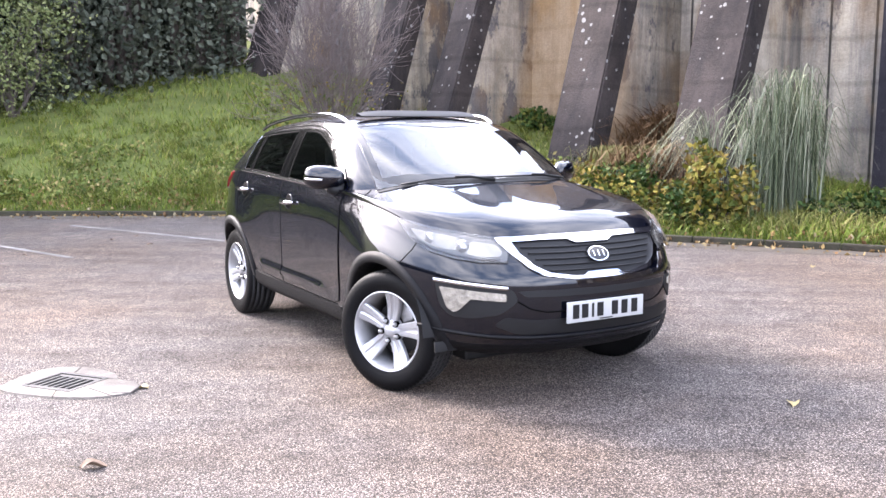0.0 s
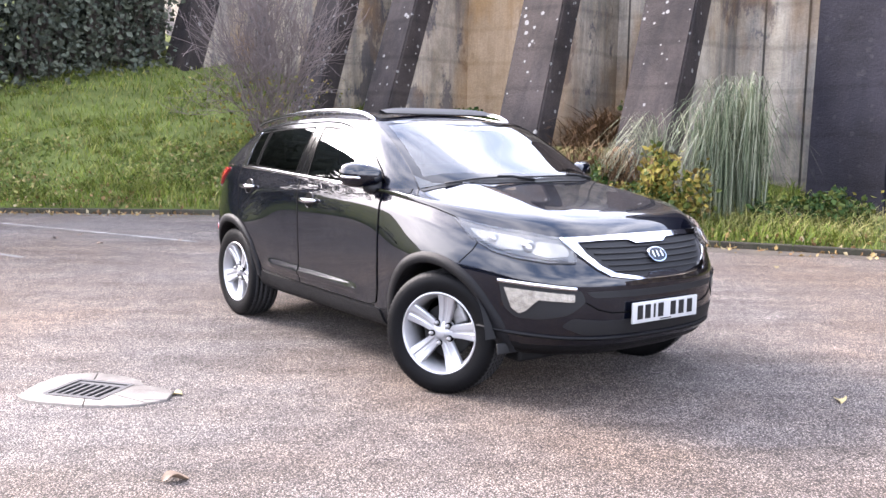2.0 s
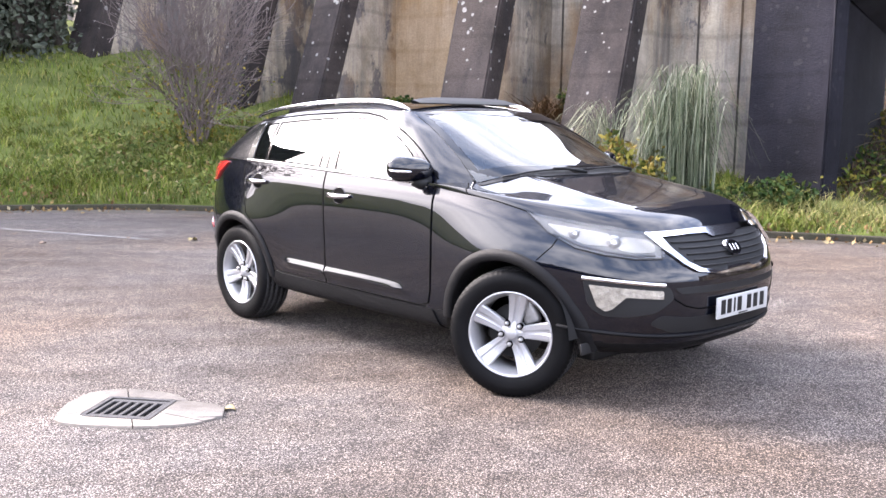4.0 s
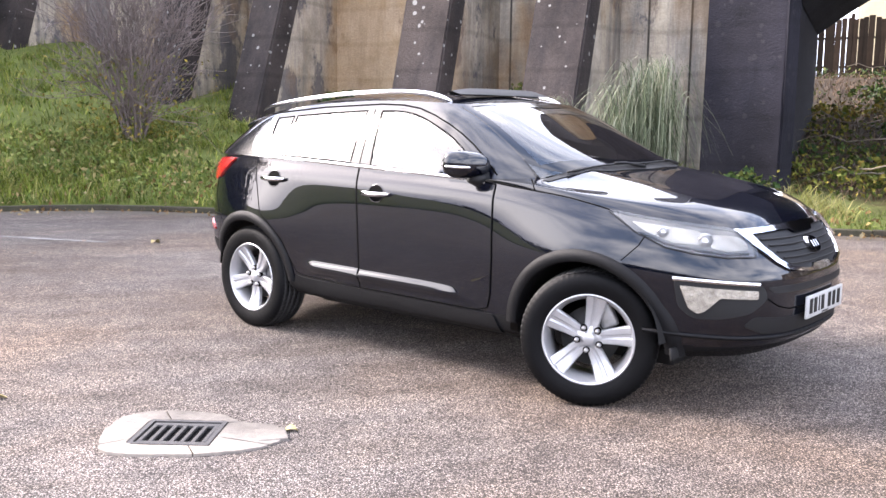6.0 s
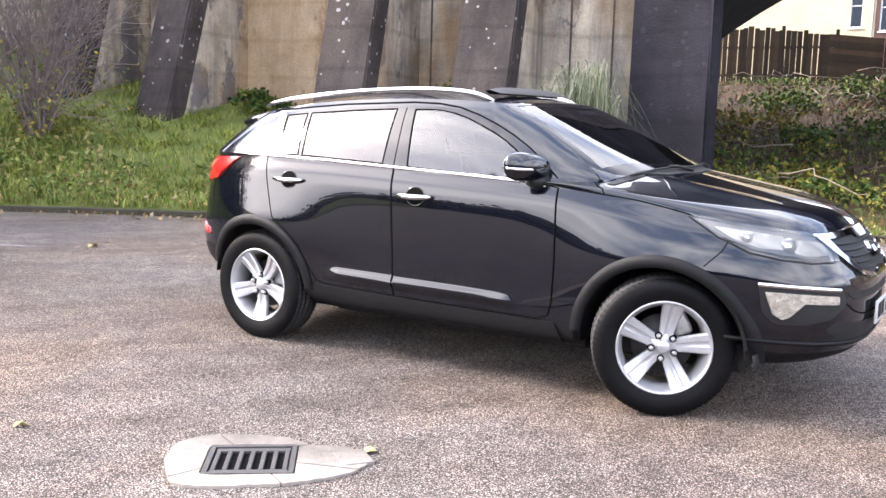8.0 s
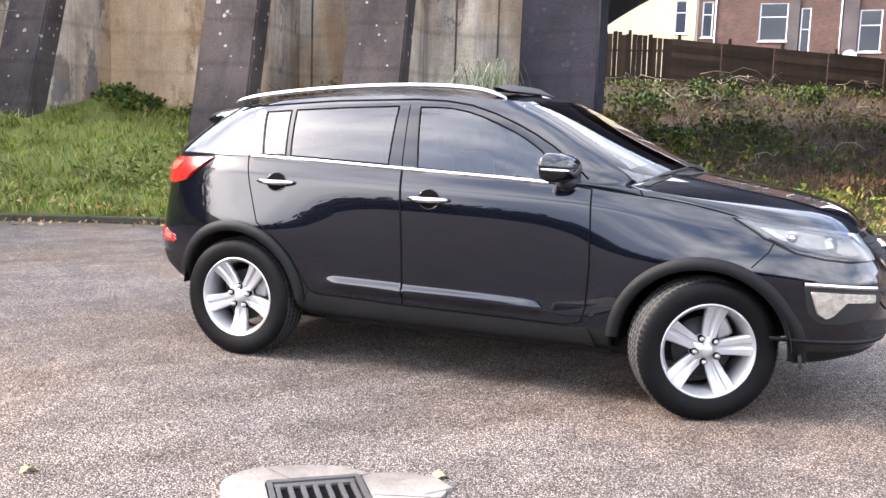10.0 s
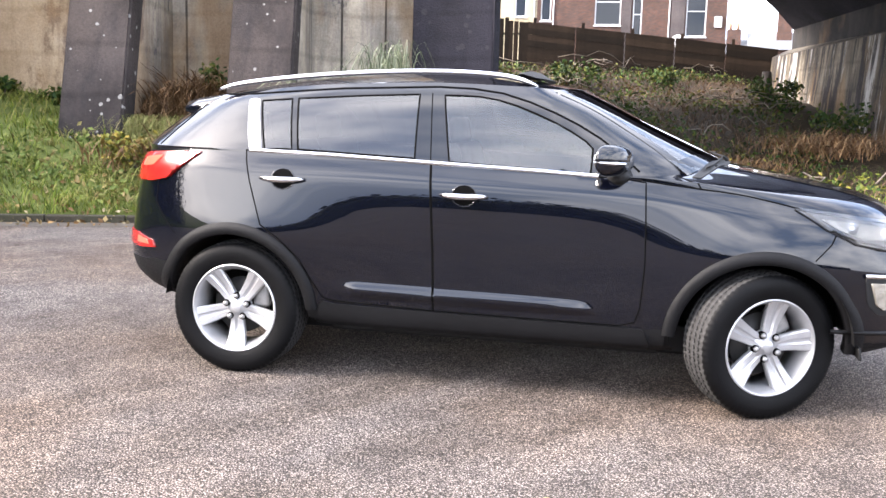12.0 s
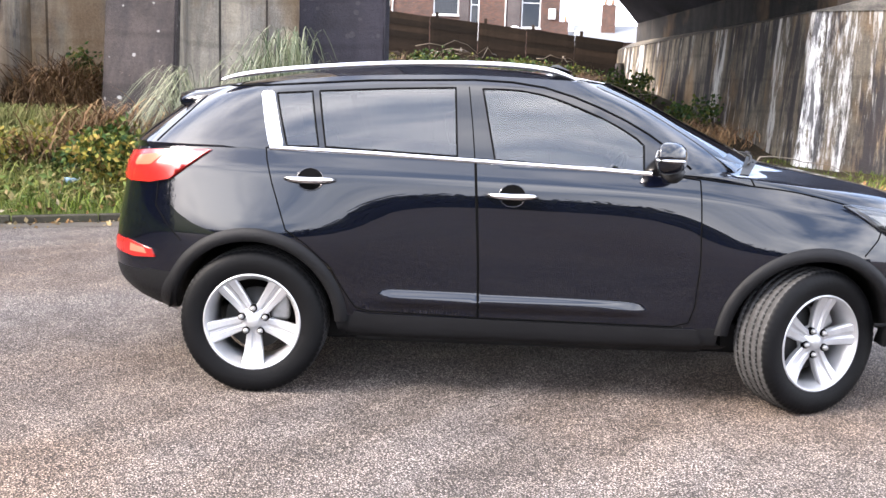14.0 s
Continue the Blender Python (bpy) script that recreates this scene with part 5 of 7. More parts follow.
pts2 = [p + Vector((random.gauss(0, 0.3), random.gauss(0, 0.3), random.uniform(0.03, 0.30))) for p in pts + pts if nz(p.x * 0.45, p.y * 0.45, 4) > 0.10]
tagged(foliage("bramble_leaves", pts2, [random.uniform(0.06, 0.16) for _ in pts2], IVY), "dark bramble leaves under the arch", "brambles", kind="stuff")
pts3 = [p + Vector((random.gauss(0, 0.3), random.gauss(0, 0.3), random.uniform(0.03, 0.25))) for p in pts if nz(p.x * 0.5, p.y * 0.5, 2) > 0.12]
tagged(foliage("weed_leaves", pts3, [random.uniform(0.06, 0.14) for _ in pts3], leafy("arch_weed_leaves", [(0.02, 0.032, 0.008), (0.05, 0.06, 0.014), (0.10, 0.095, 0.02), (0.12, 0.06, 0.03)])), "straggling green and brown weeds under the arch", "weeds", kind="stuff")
# yellow-green slope leaves; the sun on them is put into the lighter tones
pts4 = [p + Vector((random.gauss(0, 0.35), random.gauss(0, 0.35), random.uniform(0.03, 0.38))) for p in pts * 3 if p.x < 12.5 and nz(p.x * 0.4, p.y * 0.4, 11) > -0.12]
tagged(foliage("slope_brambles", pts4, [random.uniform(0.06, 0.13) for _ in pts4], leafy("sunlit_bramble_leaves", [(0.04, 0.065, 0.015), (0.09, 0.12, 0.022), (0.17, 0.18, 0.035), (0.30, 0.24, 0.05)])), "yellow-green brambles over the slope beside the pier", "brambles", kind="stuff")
for k in range(46):
    p = random.choice(pts) + Vector((0, 0, random.uniform(0.2, 0.6)))
    a, ln = random.uniform(0, 6.28), random.uniform(1.0, 3.2)
    q = []
    for i in range(7):
        f = i / 6
        a += random.gauss(0, 0.10)
        q.append(p + Vector((math.cos(a) * ln * f, math.sin(a) * ln * f, random.gauss(0, 0.08) - 0.3 * f * f + 0.25 * f)))
    tagged(link("branch", tube(bmesh.new(), q, [0.016 * (1 - 0.11 * i) for i in range(7)], 5), TWIG, True), "bare fallen branch lying among the brambles", "branch", "fallen branches")
for x, y, s2, c, lab in ((12.3, 17.2, (0.8, 0.7, 0.55), IVY, "dark green bush in the brambles"), (15.6, 21.6, (1.3, 0.9, 0.55), IVY, "dark green bush below the fence"), (18.6, 21.4, (1.1, 0.9, 0.85), IVY, "dark green bush below the fence"),
                         (13.0, 19.6, (1.6, 1.1, 0.5), YELLOWING, "dark green bush below the fence"), (22.0, 20.2, (0.7, 0.6, 0.6), IVY, "dark green bush below the fence"), (19.0, 13.2, (1.0, 0.9, 0.75), IVY, "dark green ivy against the abutment"),
                         (21.5, 15.9, (1.2, 1.0, 0.85), IVY, "dark green ivy against the abutment"), (10.2, 14.6, (1.3, 0.9, 0.35), YELLOWING, "yellowing bramble on the bank"), (9.0, 12.9, (0.9, 0.7, 0.35), IVY, "dark green bramble on the bank"), (15.2, 17.6, (1.2, 0.9, 0.45), IVY, "dark green bramble on the bank")):
    clump("bush", (x, y), s2, int(700 * s2[0] * s2[2]), c, (0.08, 0.16), lab, "bush")
bracken((15.6, 11.9), (2.0, 1.1, 0.75), 1500, "heap of dead brown bracken by the abutment")
bracken((13.0, 12.5), (2.0, 1.2, 0.4), 900, "dead brown bracken and dry stalks")
stump = bank_z(21.4, 16.4)
tagged(link("tree_stump", tube(bmesh.new(), [(21.4, 16.4, stump - 0.2), (21.4, 16.4, stump + 0.5), (21.45, 16.45, stump + 1.0)], [0.22, 0.17, 0.13], 10), BARK, True), "pale broken tree stump among the brambles", "stump")

# unseen trees added across the yard behind the camera, mirrored in paintwork and glass
random.seed(4)
along, back = Vector((0.55, -0.83, 0)), Vector((-0.83, -0.55, 0))
belt_o = Vector((-1, 6, 0)) + back * 42


def belt_top(a):
    return 2.7 + 0.4 * nz(a * 0.09, 1.3) + 0.2 * nz(a * 0.33, 5.0) + 0.3 * nz(a * 1.1, 9.0)


cols = [-70 + 0.7 * i for i in range(201)]
bm = raw([tuple(belt_o + along * a + back * b + Vector((0, 0, z))) for a in cols for b, z in ((0, -0.1), (0.3, belt_top(a) * 0.6), (1.2, belt_top(a)), (3, -0.1))],
         [(i * 4 + j, (i + 1) * 4 + j, (i + 1) * 4 + j + 1, i * 4 + j + 1) for i in range(200) for j in range(3)])
BELT = leafy("dark_far_leaves", [(0.018, 0.028, 0.016), (0.03, 0.042, 0.022), (0.05, 0.06, 0.03)])
belt = link("tree_belt", bm, BELT, True)
tagged(belt, "added dark belt of low trees across the yard, out of view", "trees", kind="stuff")
pts = []
for _ in range(5000):
    a = random.uniform(-70, 70)
    pts.append(belt_o + along * a + back * random.uniform(-0.4, 0.9) + Vector((0, 0, belt_top(a) * random.uniform(0.1, 1.08) + random.uniform(0, 0.3))))
foliage("foliage", pts, [random.uniform(0.3, 0.7) for _ in pts], BELT, belt, 0.7)


# ---- the car: lines of its body, x ahead, y to its left, z up, from the middle between the axles ----
from mathutils.bvhtree import BVHTree
from mathutils.geometry import delaunay_2d_cdt
from mathutils.interpolate import poly_3d_calc

CAR_POSE = pose(-0.244, 6.893, -0.008, 0, 0, -56.2)
AXLE, HUB_Z, TYRE_R = 1.32, 0.345, 0.350
car = new("car")
car.matrix_world = CAR_POSE
tagged(car, "glossy black five-door crossover car with chrome trim and a panoramic sunroof", "car")

lv_front = spline([(0, 2.02), (1, 2.12), (2, 2.17), (3, 2.185), (4, 2.18), (5, 2.14), (6, 2.08), (7, 2.02)])
lv_rear = spline([(0, -1.92), (1, -2.06), (2, -2.13), (3, -2.15), (4, -2.13), (5, -2.10), (6, -2.07), (7, -2.03)])
lv_width = spline([(0, 0.80), (1, 0.880), (2, 0.902), (3, 0.910), (4, 0.912), (5, 0.910), (6, 0.902), (7, 0.870)])
lv_zf = spline([(0, 0.285), (1, 0.34), (2, 0.43), (3, 0.55), (4, 0.68), (5, 0.78), (6, 0.86), (7, 0.925)])
lv_zs = spline([(0, 0.27), (1, 0.31), (2, 0.40), (3, 0.52), (4, 0.70), (5, 0.86), (6, 1.00), (7, 1.10)])
lv_zr = spline([(0, 0.34), (1, 0.42), (2, 0.50), (3, 0.60), (4, 0.76), (5, 0.92), (6, 1.05), (7, 1.15)])
shoulder_z = spline([(-2.05, 1.14), (-1.5, 1.165), (-0.3, 1.135), (0.74, 1.095), (1.05, 1.062), (1.45, 1.005), (1.75, 0.965), (1.9, 0.945), (2.02, 0.93)])


def outline(xf, xr, w, s, nf=3.2, nr=4.0, xsf=0.6, xsr=-0.7):
    """Half a plan outline: s from 0 (front middle) through 1 and 2 (the straight side) to 3 (rear middle)."""
    def corner(q, n):
        """A superellipse's quarter by its true angle, so that steps stay even along it."""
        c, k = max(0.0, math.cos(q * math.pi / 2)), max(0.0, math.sin(q * math.pi / 2))
        r = (c ** n + k ** n) ** (-1 / n)
        return c * r, k * r
    if s < 1:
        c, k = corner(s, nf)
        return xsf + (xf - xsf) * c, -w * k
    if s <= 2:
        return xsf + (xsr - xsf) * (s - 1), -w
    c, k = corner(3 - s, nr)
    return xsr + (xr - xsr) * c, -w * k


def body_point(s, v):
    x, y = outline(lv_front(v), lv_rear(v), lv_width(v), s)
    if x > 0:
        k = smooth(0.5, 2.0, x)
        z = lv_zs(v) + (lv_zf(v) - lv_zs(v)) * k
    else:
        k = smooth(0.5, 2.0, -x)
        z = lv_zs(v) + (lv_zr(v) - lv_zs(v)) * k
    if v > 4:
        k = (v - 4) / 3
        top = shoulder_z(x)
        z = z + (top - (lv_zs(7) + ((lv_zf(7) if x > 0 else lv_zr(7)) - lv_zs(7)) * smooth(0.5, 2.0, abs(x)))) * k
    # flared haunches over the wheels, a ledge along the foot of the doors
    for hx in (AXLE, -AXLE):
        y -= 0.046 * math.exp(-((x - hx) / 0.46) ** 2) * math.exp(-((z - 0.72) / 0.24) ** 2) * (1 if abs(y) > 0.5 else 0)
    ledge = smooth(-0.74, -0.66, x) * (1 - smooth(0.46, 0.60, x))
    zl = z + 0.026 * (x + 0.1)
    y -= 0.020 * ledge * (1 - smooth(0.482 + 0.010 * smooth(-0.6, 0.5, x), 0.512, zl)) * smooth(0.448, 0.476, z)
    return x, y, z


S_STEPS = [i / 44 for i in range(45)] + [1 + i / 56 for i in range(1, 57)] + [2 + i / 40 for i in range(1, 41)]
V_STEPS = [7 * i / 76 for i in range(77)]


def sheet(fn, ss, vv, both=True):
    """A grid over both halves of the car; fn gives the right half."""
    cols = [(s, 1) for s in ss] + ([(s, -1) for s in reversed(ss[:-1])][:-1] if both else [])
    verts, faces = [], []
    for s, side in cols:
        for v in vv:
            x, y, z = fn(s, v)
            verts.append((x, y * side, z))
    m, n = len(vv), len(cols)
    for i in range(n if both else n - 1):
        for j in range(m - 1):
            a, b = i * m + j, ((i + 1) % n) * m + j
            faces.append((a, b, b + 1, a + 1))
    return verts, faces


belt_z = spline([(-1.9, 1.175), (-1.25, 1.175), (-0.3, 1.15), (0.5, 1.115), (0.8, 1.115), (1.1, 1.135)])
roof_z = spline([(-1.85, 1.405), (-1.7, 1.425), (-1.4, 1.468), (-0.8, 1.525), (-0.3, 1.54), (0.1, 1.53), (0.35, 1.515)])
gx_front = spline([(0, 1.10), (0.25, 0.93), (0.5, 0.745), (0.75, 0.555), (1, 0.33)])
gx_rear = spline([(0, -2.02), (0.15, -1.99), (0.5, -1.90), (0.8, -1.80), (1, -1.72)])
g_width = spline([(0, 0.868), (0.12, 0.848), (0.5, 0.775), (0.85, 0.69), (1, 0.635)])


def cabin_point(s, g):
    x, y = outline(gx_front(g), gx_rear(g), g_width(g), s, 2.9 + 4.0 * g, 4.2, 0.36 * (1 - g) - 0.10 * g, -0.7)
    if s < 1:
        x += 0.10 * (1 - (y / g_width(g)) ** 2) - 0.025 * (1 - s)
    lo, hi = belt_z(x if x < 0.85 else 0.85 + (x - 0.85)), roof_z(x)
    if x > 0.3:
        hi = 1.515 + 0.02 * (1 - (y / 0.64) ** 2)
    if s < 1:
        lo = lo + 0.03 * (1 - min(1, abs(y) / 0.86) ** 2) * smooth(0.6, 1.0, x)
    return x, y, lo + (hi - lo) * g


G_STEPS = [i / 26 for i in range(27)]


def hood_point(s, t):
    """Bonnet and wing tops: from the shoulder line (t = 0) to the foot of the windscreen (t = 1)."""
    x0, y0, z0 = body_point(s, 7)
    x1, y1, z1 = cabin_point(min(1, s), 0)
    x, y = x0 + (x1 - x0) * t, y0 + (y1 - y0) * t
    z = z0 + (z1 - z0) * t
    # a quick rise over the nose, then nearly flat to the screen
    z += 0.086 * (1 - math.exp(-t / 0.08) - t) * (1 - s) ** 0.5
    z += 0.012 * math.exp(-((abs(y) - 0.50) / 0.09) ** 2) * smooth(0.05, 0.4, t)
    return x, y, z


def roof_point(s, t):
    x0, y0, z0 = cabin_point(s, 1)
    x, y = x0 * (1 - t) + (-0.6) * t, y0 * (1 - t)
    return x, y, z0 * (1 - t) + 1.575 * t + 0.055 * math.sin(math.pi / 2 * min(1, t * 1.6)) * (1 - t) ** 0.5


def shoulder_point(s, t):
    """The narrow sill between the shoulder and the foot of the glass along the sides and tail."""
    x0, y0, z0 = body_point(s, 7)
    x1, y1, z1 = cabin_point(s, 0)
    return x0 + (x1 - x0) * t, y0 + (y1 - y0) * t, z0 + (z1 - z0) * t + 0.004 * math.sin(math.pi * t)


T_STEPS = [(i / 24) ** 1.35 for i in range(25)]
shell_v, shell_f = [], []
for fn, ss, vv in ((body_point, S_STEPS, V_STEPS), (cabin_point, S_STEPS, G_STEPS), (roof_point, S_STEPS, T_STEPS[:-1] + [0.999])):
    a, b = sheet(fn, ss, vv)
    shell_f += [tuple(i + len(shell_v) for i in f) for f in b]
    shell_v += a
for side in (1, -1):
    for fn, ss, vv in ((hood_point, [i / 44 for i in range(45)], T_STEPS), (shoulder_point, [1 + i / 60 for i in range(121)], [0, 0.33, 0.67, 1])):
        a = [(x, y * side, z) for x, y, z in (fn(s, v) for s in ss for v in vv)]
        m = len(vv)
        b = [(i * m + j, (i + 1) * m + j, (i + 1) * m + j + 1, i * m + j + 1) for i in range(len(ss) - 1) for j in range(m - 1)]
        shell_f += [tuple(i + len(shell_v) for i in f) for f in b]
        shell_v += a
shell_co = [Vector(v) for v in shell_v]
SHELL = BVHTree.FromPolygons(shell_co, shell_f)
shell_n = [Vector() for v in shell_v]
for f in shell_f:
    q = (shell_co[f[2]] - shell_co[f[0]]).cross(shell_co[f[3]] - shell_co[f[1]])
    for i in f:
        shell_n[i] += q


def shell_normal(p, d):
    """The shell's outward normal at the point below p, smoothed from corner to corner."""
    d = Vector(d).normalized()
    hit, n, k, _ = SHELL.ray_cast(Vector(p) + d * 3, -d)
    if hit is None:
        hit, n, k, _ = SHELL.find_nearest(Vector(p))
    f = shell_f[k]
    w = poly_3d_calc([shell_co[i] for i in f], hit)
    n = sum((shell_n[i].normalized() * a for i, a in zip(f, w)), Vector())
    n = n.normalized() if n.length > 0.2 else Vector(d)
    return n if n.dot(d) > 0 else -n


def on_shell(p, d):
    """The shell's point and outward normal below p, looking along -d."""
    d = Vector(d).normalized()
    hit, n, _, _ = SHELL.ray_cast(Vector(p) + d * 3, -d)
    if hit is None:
        hit, n, _, _ = SHELL.find_nearest(Vector(p))
    return hit, (n if n.dot(d) > 0 else -n)


def inside(poly, x, y):
    c = False
    for (x0, y0), (x1, y1) in zip(poly, poly[1:] + poly[:1]):
        if (y0 > y) != (y1 > y) and x < (x1 - x0) * (y - y0) / (y1 - y0) + x0:
            c = not c
    return c


def sheet_bm(fn, ss, vv, both=True, drop=None):
    v, f = sheet(fn, ss, vv, both)
    if drop:
        f = [q for q in f if not drop(sum((Vector(v[i]) for i in q), Vector()) / len(q))]
    bm = raw(v, f)
    bmesh.ops.remove_doubles(bm, verts=bm.verts, dist=0.0008)
    loose = [k for k in bm.verts if not k.link_faces]
    bmesh.ops.delete(bm, geom=loose, context="VERTS")
    bmesh.ops.recalc_face_normals(bm, faces=bm.faces)
    return bm


def wheel_hole(c):
    return abs(c.y) > 0.5 and min(math.hypot(c.x - AXLE, c.z - HUB_Z), math.hypot(c.x + AXLE, c.z - HUB_Z)) < 0.42



def refine(poly, step):
    out = []
    for a, b in zip(poly, poly[1:] + poly[:1]):
        a, b = Vector(a), Vector(b)
        k = max(1, int((b - a).length / step))
        out += [a.lerp(b, i / k) for i in range(k)]
    return out


def rounded(poly, rad, steps=4):
    """A closed outline with its corners rounded (points of any dimension)."""
    out = []
    n = len(poly)
    for i in range(n):
        p, a, b = Vector(poly[i]), Vector(poly[i - 1]), Vector(poly[(i + 1) % n])
        ra, rb = min(rad, (a - p).length * 0.45), min(rad, (b - p).length * 0.45)
        p0, p1 = p + (a - p).normalized() * ra, p + (b - p).normalized() * rb
        for k in range(steps + 1):
            t = k / steps
            out.append(p0 * (1 - t) ** 2 + p * 2 * t * (1 - t) + p1 * t * t)
    return [tuple(q) for q in out]


def patch(name, outline3, d, off, material, parent=None, side=1, holes=(), step=0.03, thick=0.008, label="", rad=0.0, crown=0.0, fair=0):
    """A panel that lies on the body: its outline in space, seen along d, raised by off; holes are outlines too. side -1: its mirror image."""
    d = Vector(d).normalized()
    h = Vector((-d.y, d.x, 0)).normalized()
    u = d.cross(h)

    def flat(p):
        return Vector((Vector(p).dot(h), Vector(p).dot(u)))
    rim = [flat(p) for p in outline3]
    if rad:
        rim = [Vector(p) for p in rounded([tuple(p) for p in rim], rad)]
    rim = refine(rim, step)
    inner = [refine([Vector(p) for p in rounded([tuple(flat(p)) for p in hole], 0.02)] if rad else [flat(p) for p in hole], step) for hole in holes]
    pts = list(rim)
    edges = [(i, (i + 1) % len(rim)) for i in range(len(rim))]
    for loop in inner:
        k = len(pts)
        pts += loop
        edges += [(k + i, k + (i + 1) % len(loop)) for i in range(len(loop))]
    rp = [tuple(p) for p in rim]
    ip = [[tuple(p) for p in loop] for loop in inner]
    x0, x1 = min(p[0] for p in rp), max(p[0] for p in rp)
    y0, y1 = min(p[1] for p in rp), max(p[1] for p in rp)
    every = [Vector(p) for p in pts]
    for i in range(1, int((x1 - x0) / step) + 1):
        for j in range(1, int((y1 - y0) / step) + 1):
            q = Vector((x0 + i * step, y0 + j * step))
            if inside(rp, *q) and not any(inside(l, *q) for l in ip) and min((q - e).length_squared for e in every) > (0.45 * step) ** 2:
                pts.append(q)
    vs, es, fs, *_ = delaunay_2d_cdt(pts, edges, [], 0, 1e-5)
    bm = bmesh.new()
    top, normal_at = [], {}
    xc, yc = (x0 + x1) / 2, (y0 + y1) / 2
    sx, sy = (x1 - x0) / 2, (y1 - y0) / 2
    if fair:
        # one smooth surface of low order through the shell: bent glass has no waves
        terms = [(i, j) for i in range(fair + 1) for j in range(fair + 1 - i)]
        uv = np.array([((q.x - xc) / sx, (q.y - yc) / sy) for q in vs])
        depth = np.array([on_shell(h * q.x + u * q.y, d)[0].dot(d) for q in vs])
        coef = np.linalg.lstsq(np.stack([uv[:, 0] ** i * uv[:, 1] ** j for i, j in terms], 1), depth, rcond=None)[0]
    for q in vs:
        if fair:
            a, b = (q.x - xc) / sx, (q.y - yc) / sy
            w = sum(c * a ** i * b ** j for c, (i, j) in zip(coef, terms))
            wa = sum(c * i * a ** (i - 1) * b ** j for c, (i, j) in zip(coef, terms) if i) / sx
            wb = sum(c * j * a ** i * b ** (j - 1) for c, (i, j) in zip(coef, terms) if j) / sy
            m = (d - h * wa - u * wb).normalized()
            p = h * q.x + u * q.y + d * w + m * off
            top.append(bm.verts.new((p.x, p.y * side, p.z)))
            normal_at[top[-1]] = (m.x, m.y * side, m.z)
            continue
        p, n = on_shell(h * q.x + u * q.y, d)
        p = p + n * off
        if crown:
            p += n * crown * max(0, 1 - ((q.x - xc) / (x1 - x0) * 2) ** 2) * max(0, 1 - ((q.y - yc) / (y1 - y0) * 2) ** 2)
        top.append(bm.verts.new((p.x, p.y * side, p.z)))
        m = shell_normal(h * q.x + u * q.y, d)
        normal_at[top[-1]] = (m.x, m.y * side, m.z)
    faces = []
    for f in fs:
        c = sum((vs[i] for i in f), Vector((0, 0))) / len(f)
        if inside(rp, *c) and not any(inside(l, *c) for l in ip):
            try:
                faces.append(bm.faces.new([top[i] for i in f] if side == 1 else [top[i] for i in reversed(f)]))
            except ValueError:
                pass
    bmesh.ops.recalc_face_normals(bm, faces=bm.faces)
    dd = Vector((d.x, d.y * side, d.z))
    if sum((f.normal.dot(dd) for f in faces), 0) < 0:
        bmesh.ops.reverse_faces(bm, faces=faces)
    border = [e for e in bm.edges if len(e.link_faces) == 1]
    if thick:
        low = {}
        for e in border:
            for v in e.verts:
                if v not in low:
                    low[v] = bm.verts.new(v.co - dd * thick)
        for e in border:
            a, b = e.verts
            f = e.link_faces[0]
            k = list(f.verts)
            if k[(k.index(a) + 1) % len(k)] != b:
                a, b = b, a
            q = bm.faces.new((b, a, low[a], low[b]))
            e.smooth = False
    bmesh.ops.delete(bm, geom=[v for v in bm.verts if not v.link_faces], context="VERTS")
    bm.verts.index_update()
    by_index = {v.index: n for v, n in normal_at.items() if v.is_valid}
    bm.faces.index_update()
    tops = {f.index for f in bm.faces if all(v in normal_at for v in f.verts)}
    ob = part(name, bm, material, parent or car, label)
    if not crown:
        split = [(0, 0, 0)] * len(ob.data.loops)
        for f in ob.data.polygons:
            if f.index in tops:
                for k in f.loop_indices:
                    split[k] = by_index[ob.data.loops[k].vertex_index]
        ob.data.normals_split_custom_set(split)
    return ob


def ribbon(name, pts, d, width, off, material, parent=None, side=1, step=0.02, thick=0.003, taper=False, label=""):
    """A narrow strip laid along points on the body."""
    d = Vector(d).normalized()
    line = []
    for a, b in zip(pts, pts[1:]):
        a, b = Vector(a), Vector(b)
        k = max(1, int((b - a).length / step))
        line += [a.lerp(b, i / k) for i in range(k)]
    line.append(Vector(pts[-1]))
    hits = [on_shell(p, d) for p in line]
    bm = bmesh.new()
    rows = []
    for i, (p, n) in enumerate(hits):
        t = (hits[min(i + 1, len(hits) - 1)][0] - hits[max(i - 1, 0)][0]).normalized()
        w = n.cross(t).normalized() * width / 2
        if taper:
            w = w * min(1, 0.25 + 4 * min(i, len(hits) - 1 - i) / len(hits))
        q = p + n * off
        row = [q - w - n * thick, q - w * 0.85, q + w * 0.85, q + w - n * thick]
        rows.append([bm.verts.new((k.x, k.y * side, k.z)) for k in row])
    for r0, r1 in zip(rows, rows[1:]):
        for j in range(3):
            bm.faces.new((r0[j], r1[j], r1[j + 1], r0[j + 1]) if side == 1 else (r0[j + 1], r1[j + 1], r1[j], r0[j]))
    bm.normal_update()
    dd = Vector((d.x, d.y * side, d.z))
    if sum(f.normal.dot(dd) for f in bm.faces) < 0:
        bmesh.ops.reverse_faces(bm, faces=bm.faces)
    return part(name, bm, material, parent or car, label)


def side_pts(pts, y=-0.9):
    return [(x, y, z) for x, z in pts]


# outlines of the openings, seen from the side, the front and the back
FRONT_GLASS = [(-0.262, 1.474), (-0.17, 1.475), (-0.08, 1.471), (0.02, 1.455), (0.11, 1.430), (0.20, 1.397), (0.29, 1.360), (0.38, 1.316), (0.46, 1.268), (0.495, 1.235), (0.492, 1.118), (-0.197, 1.150)]
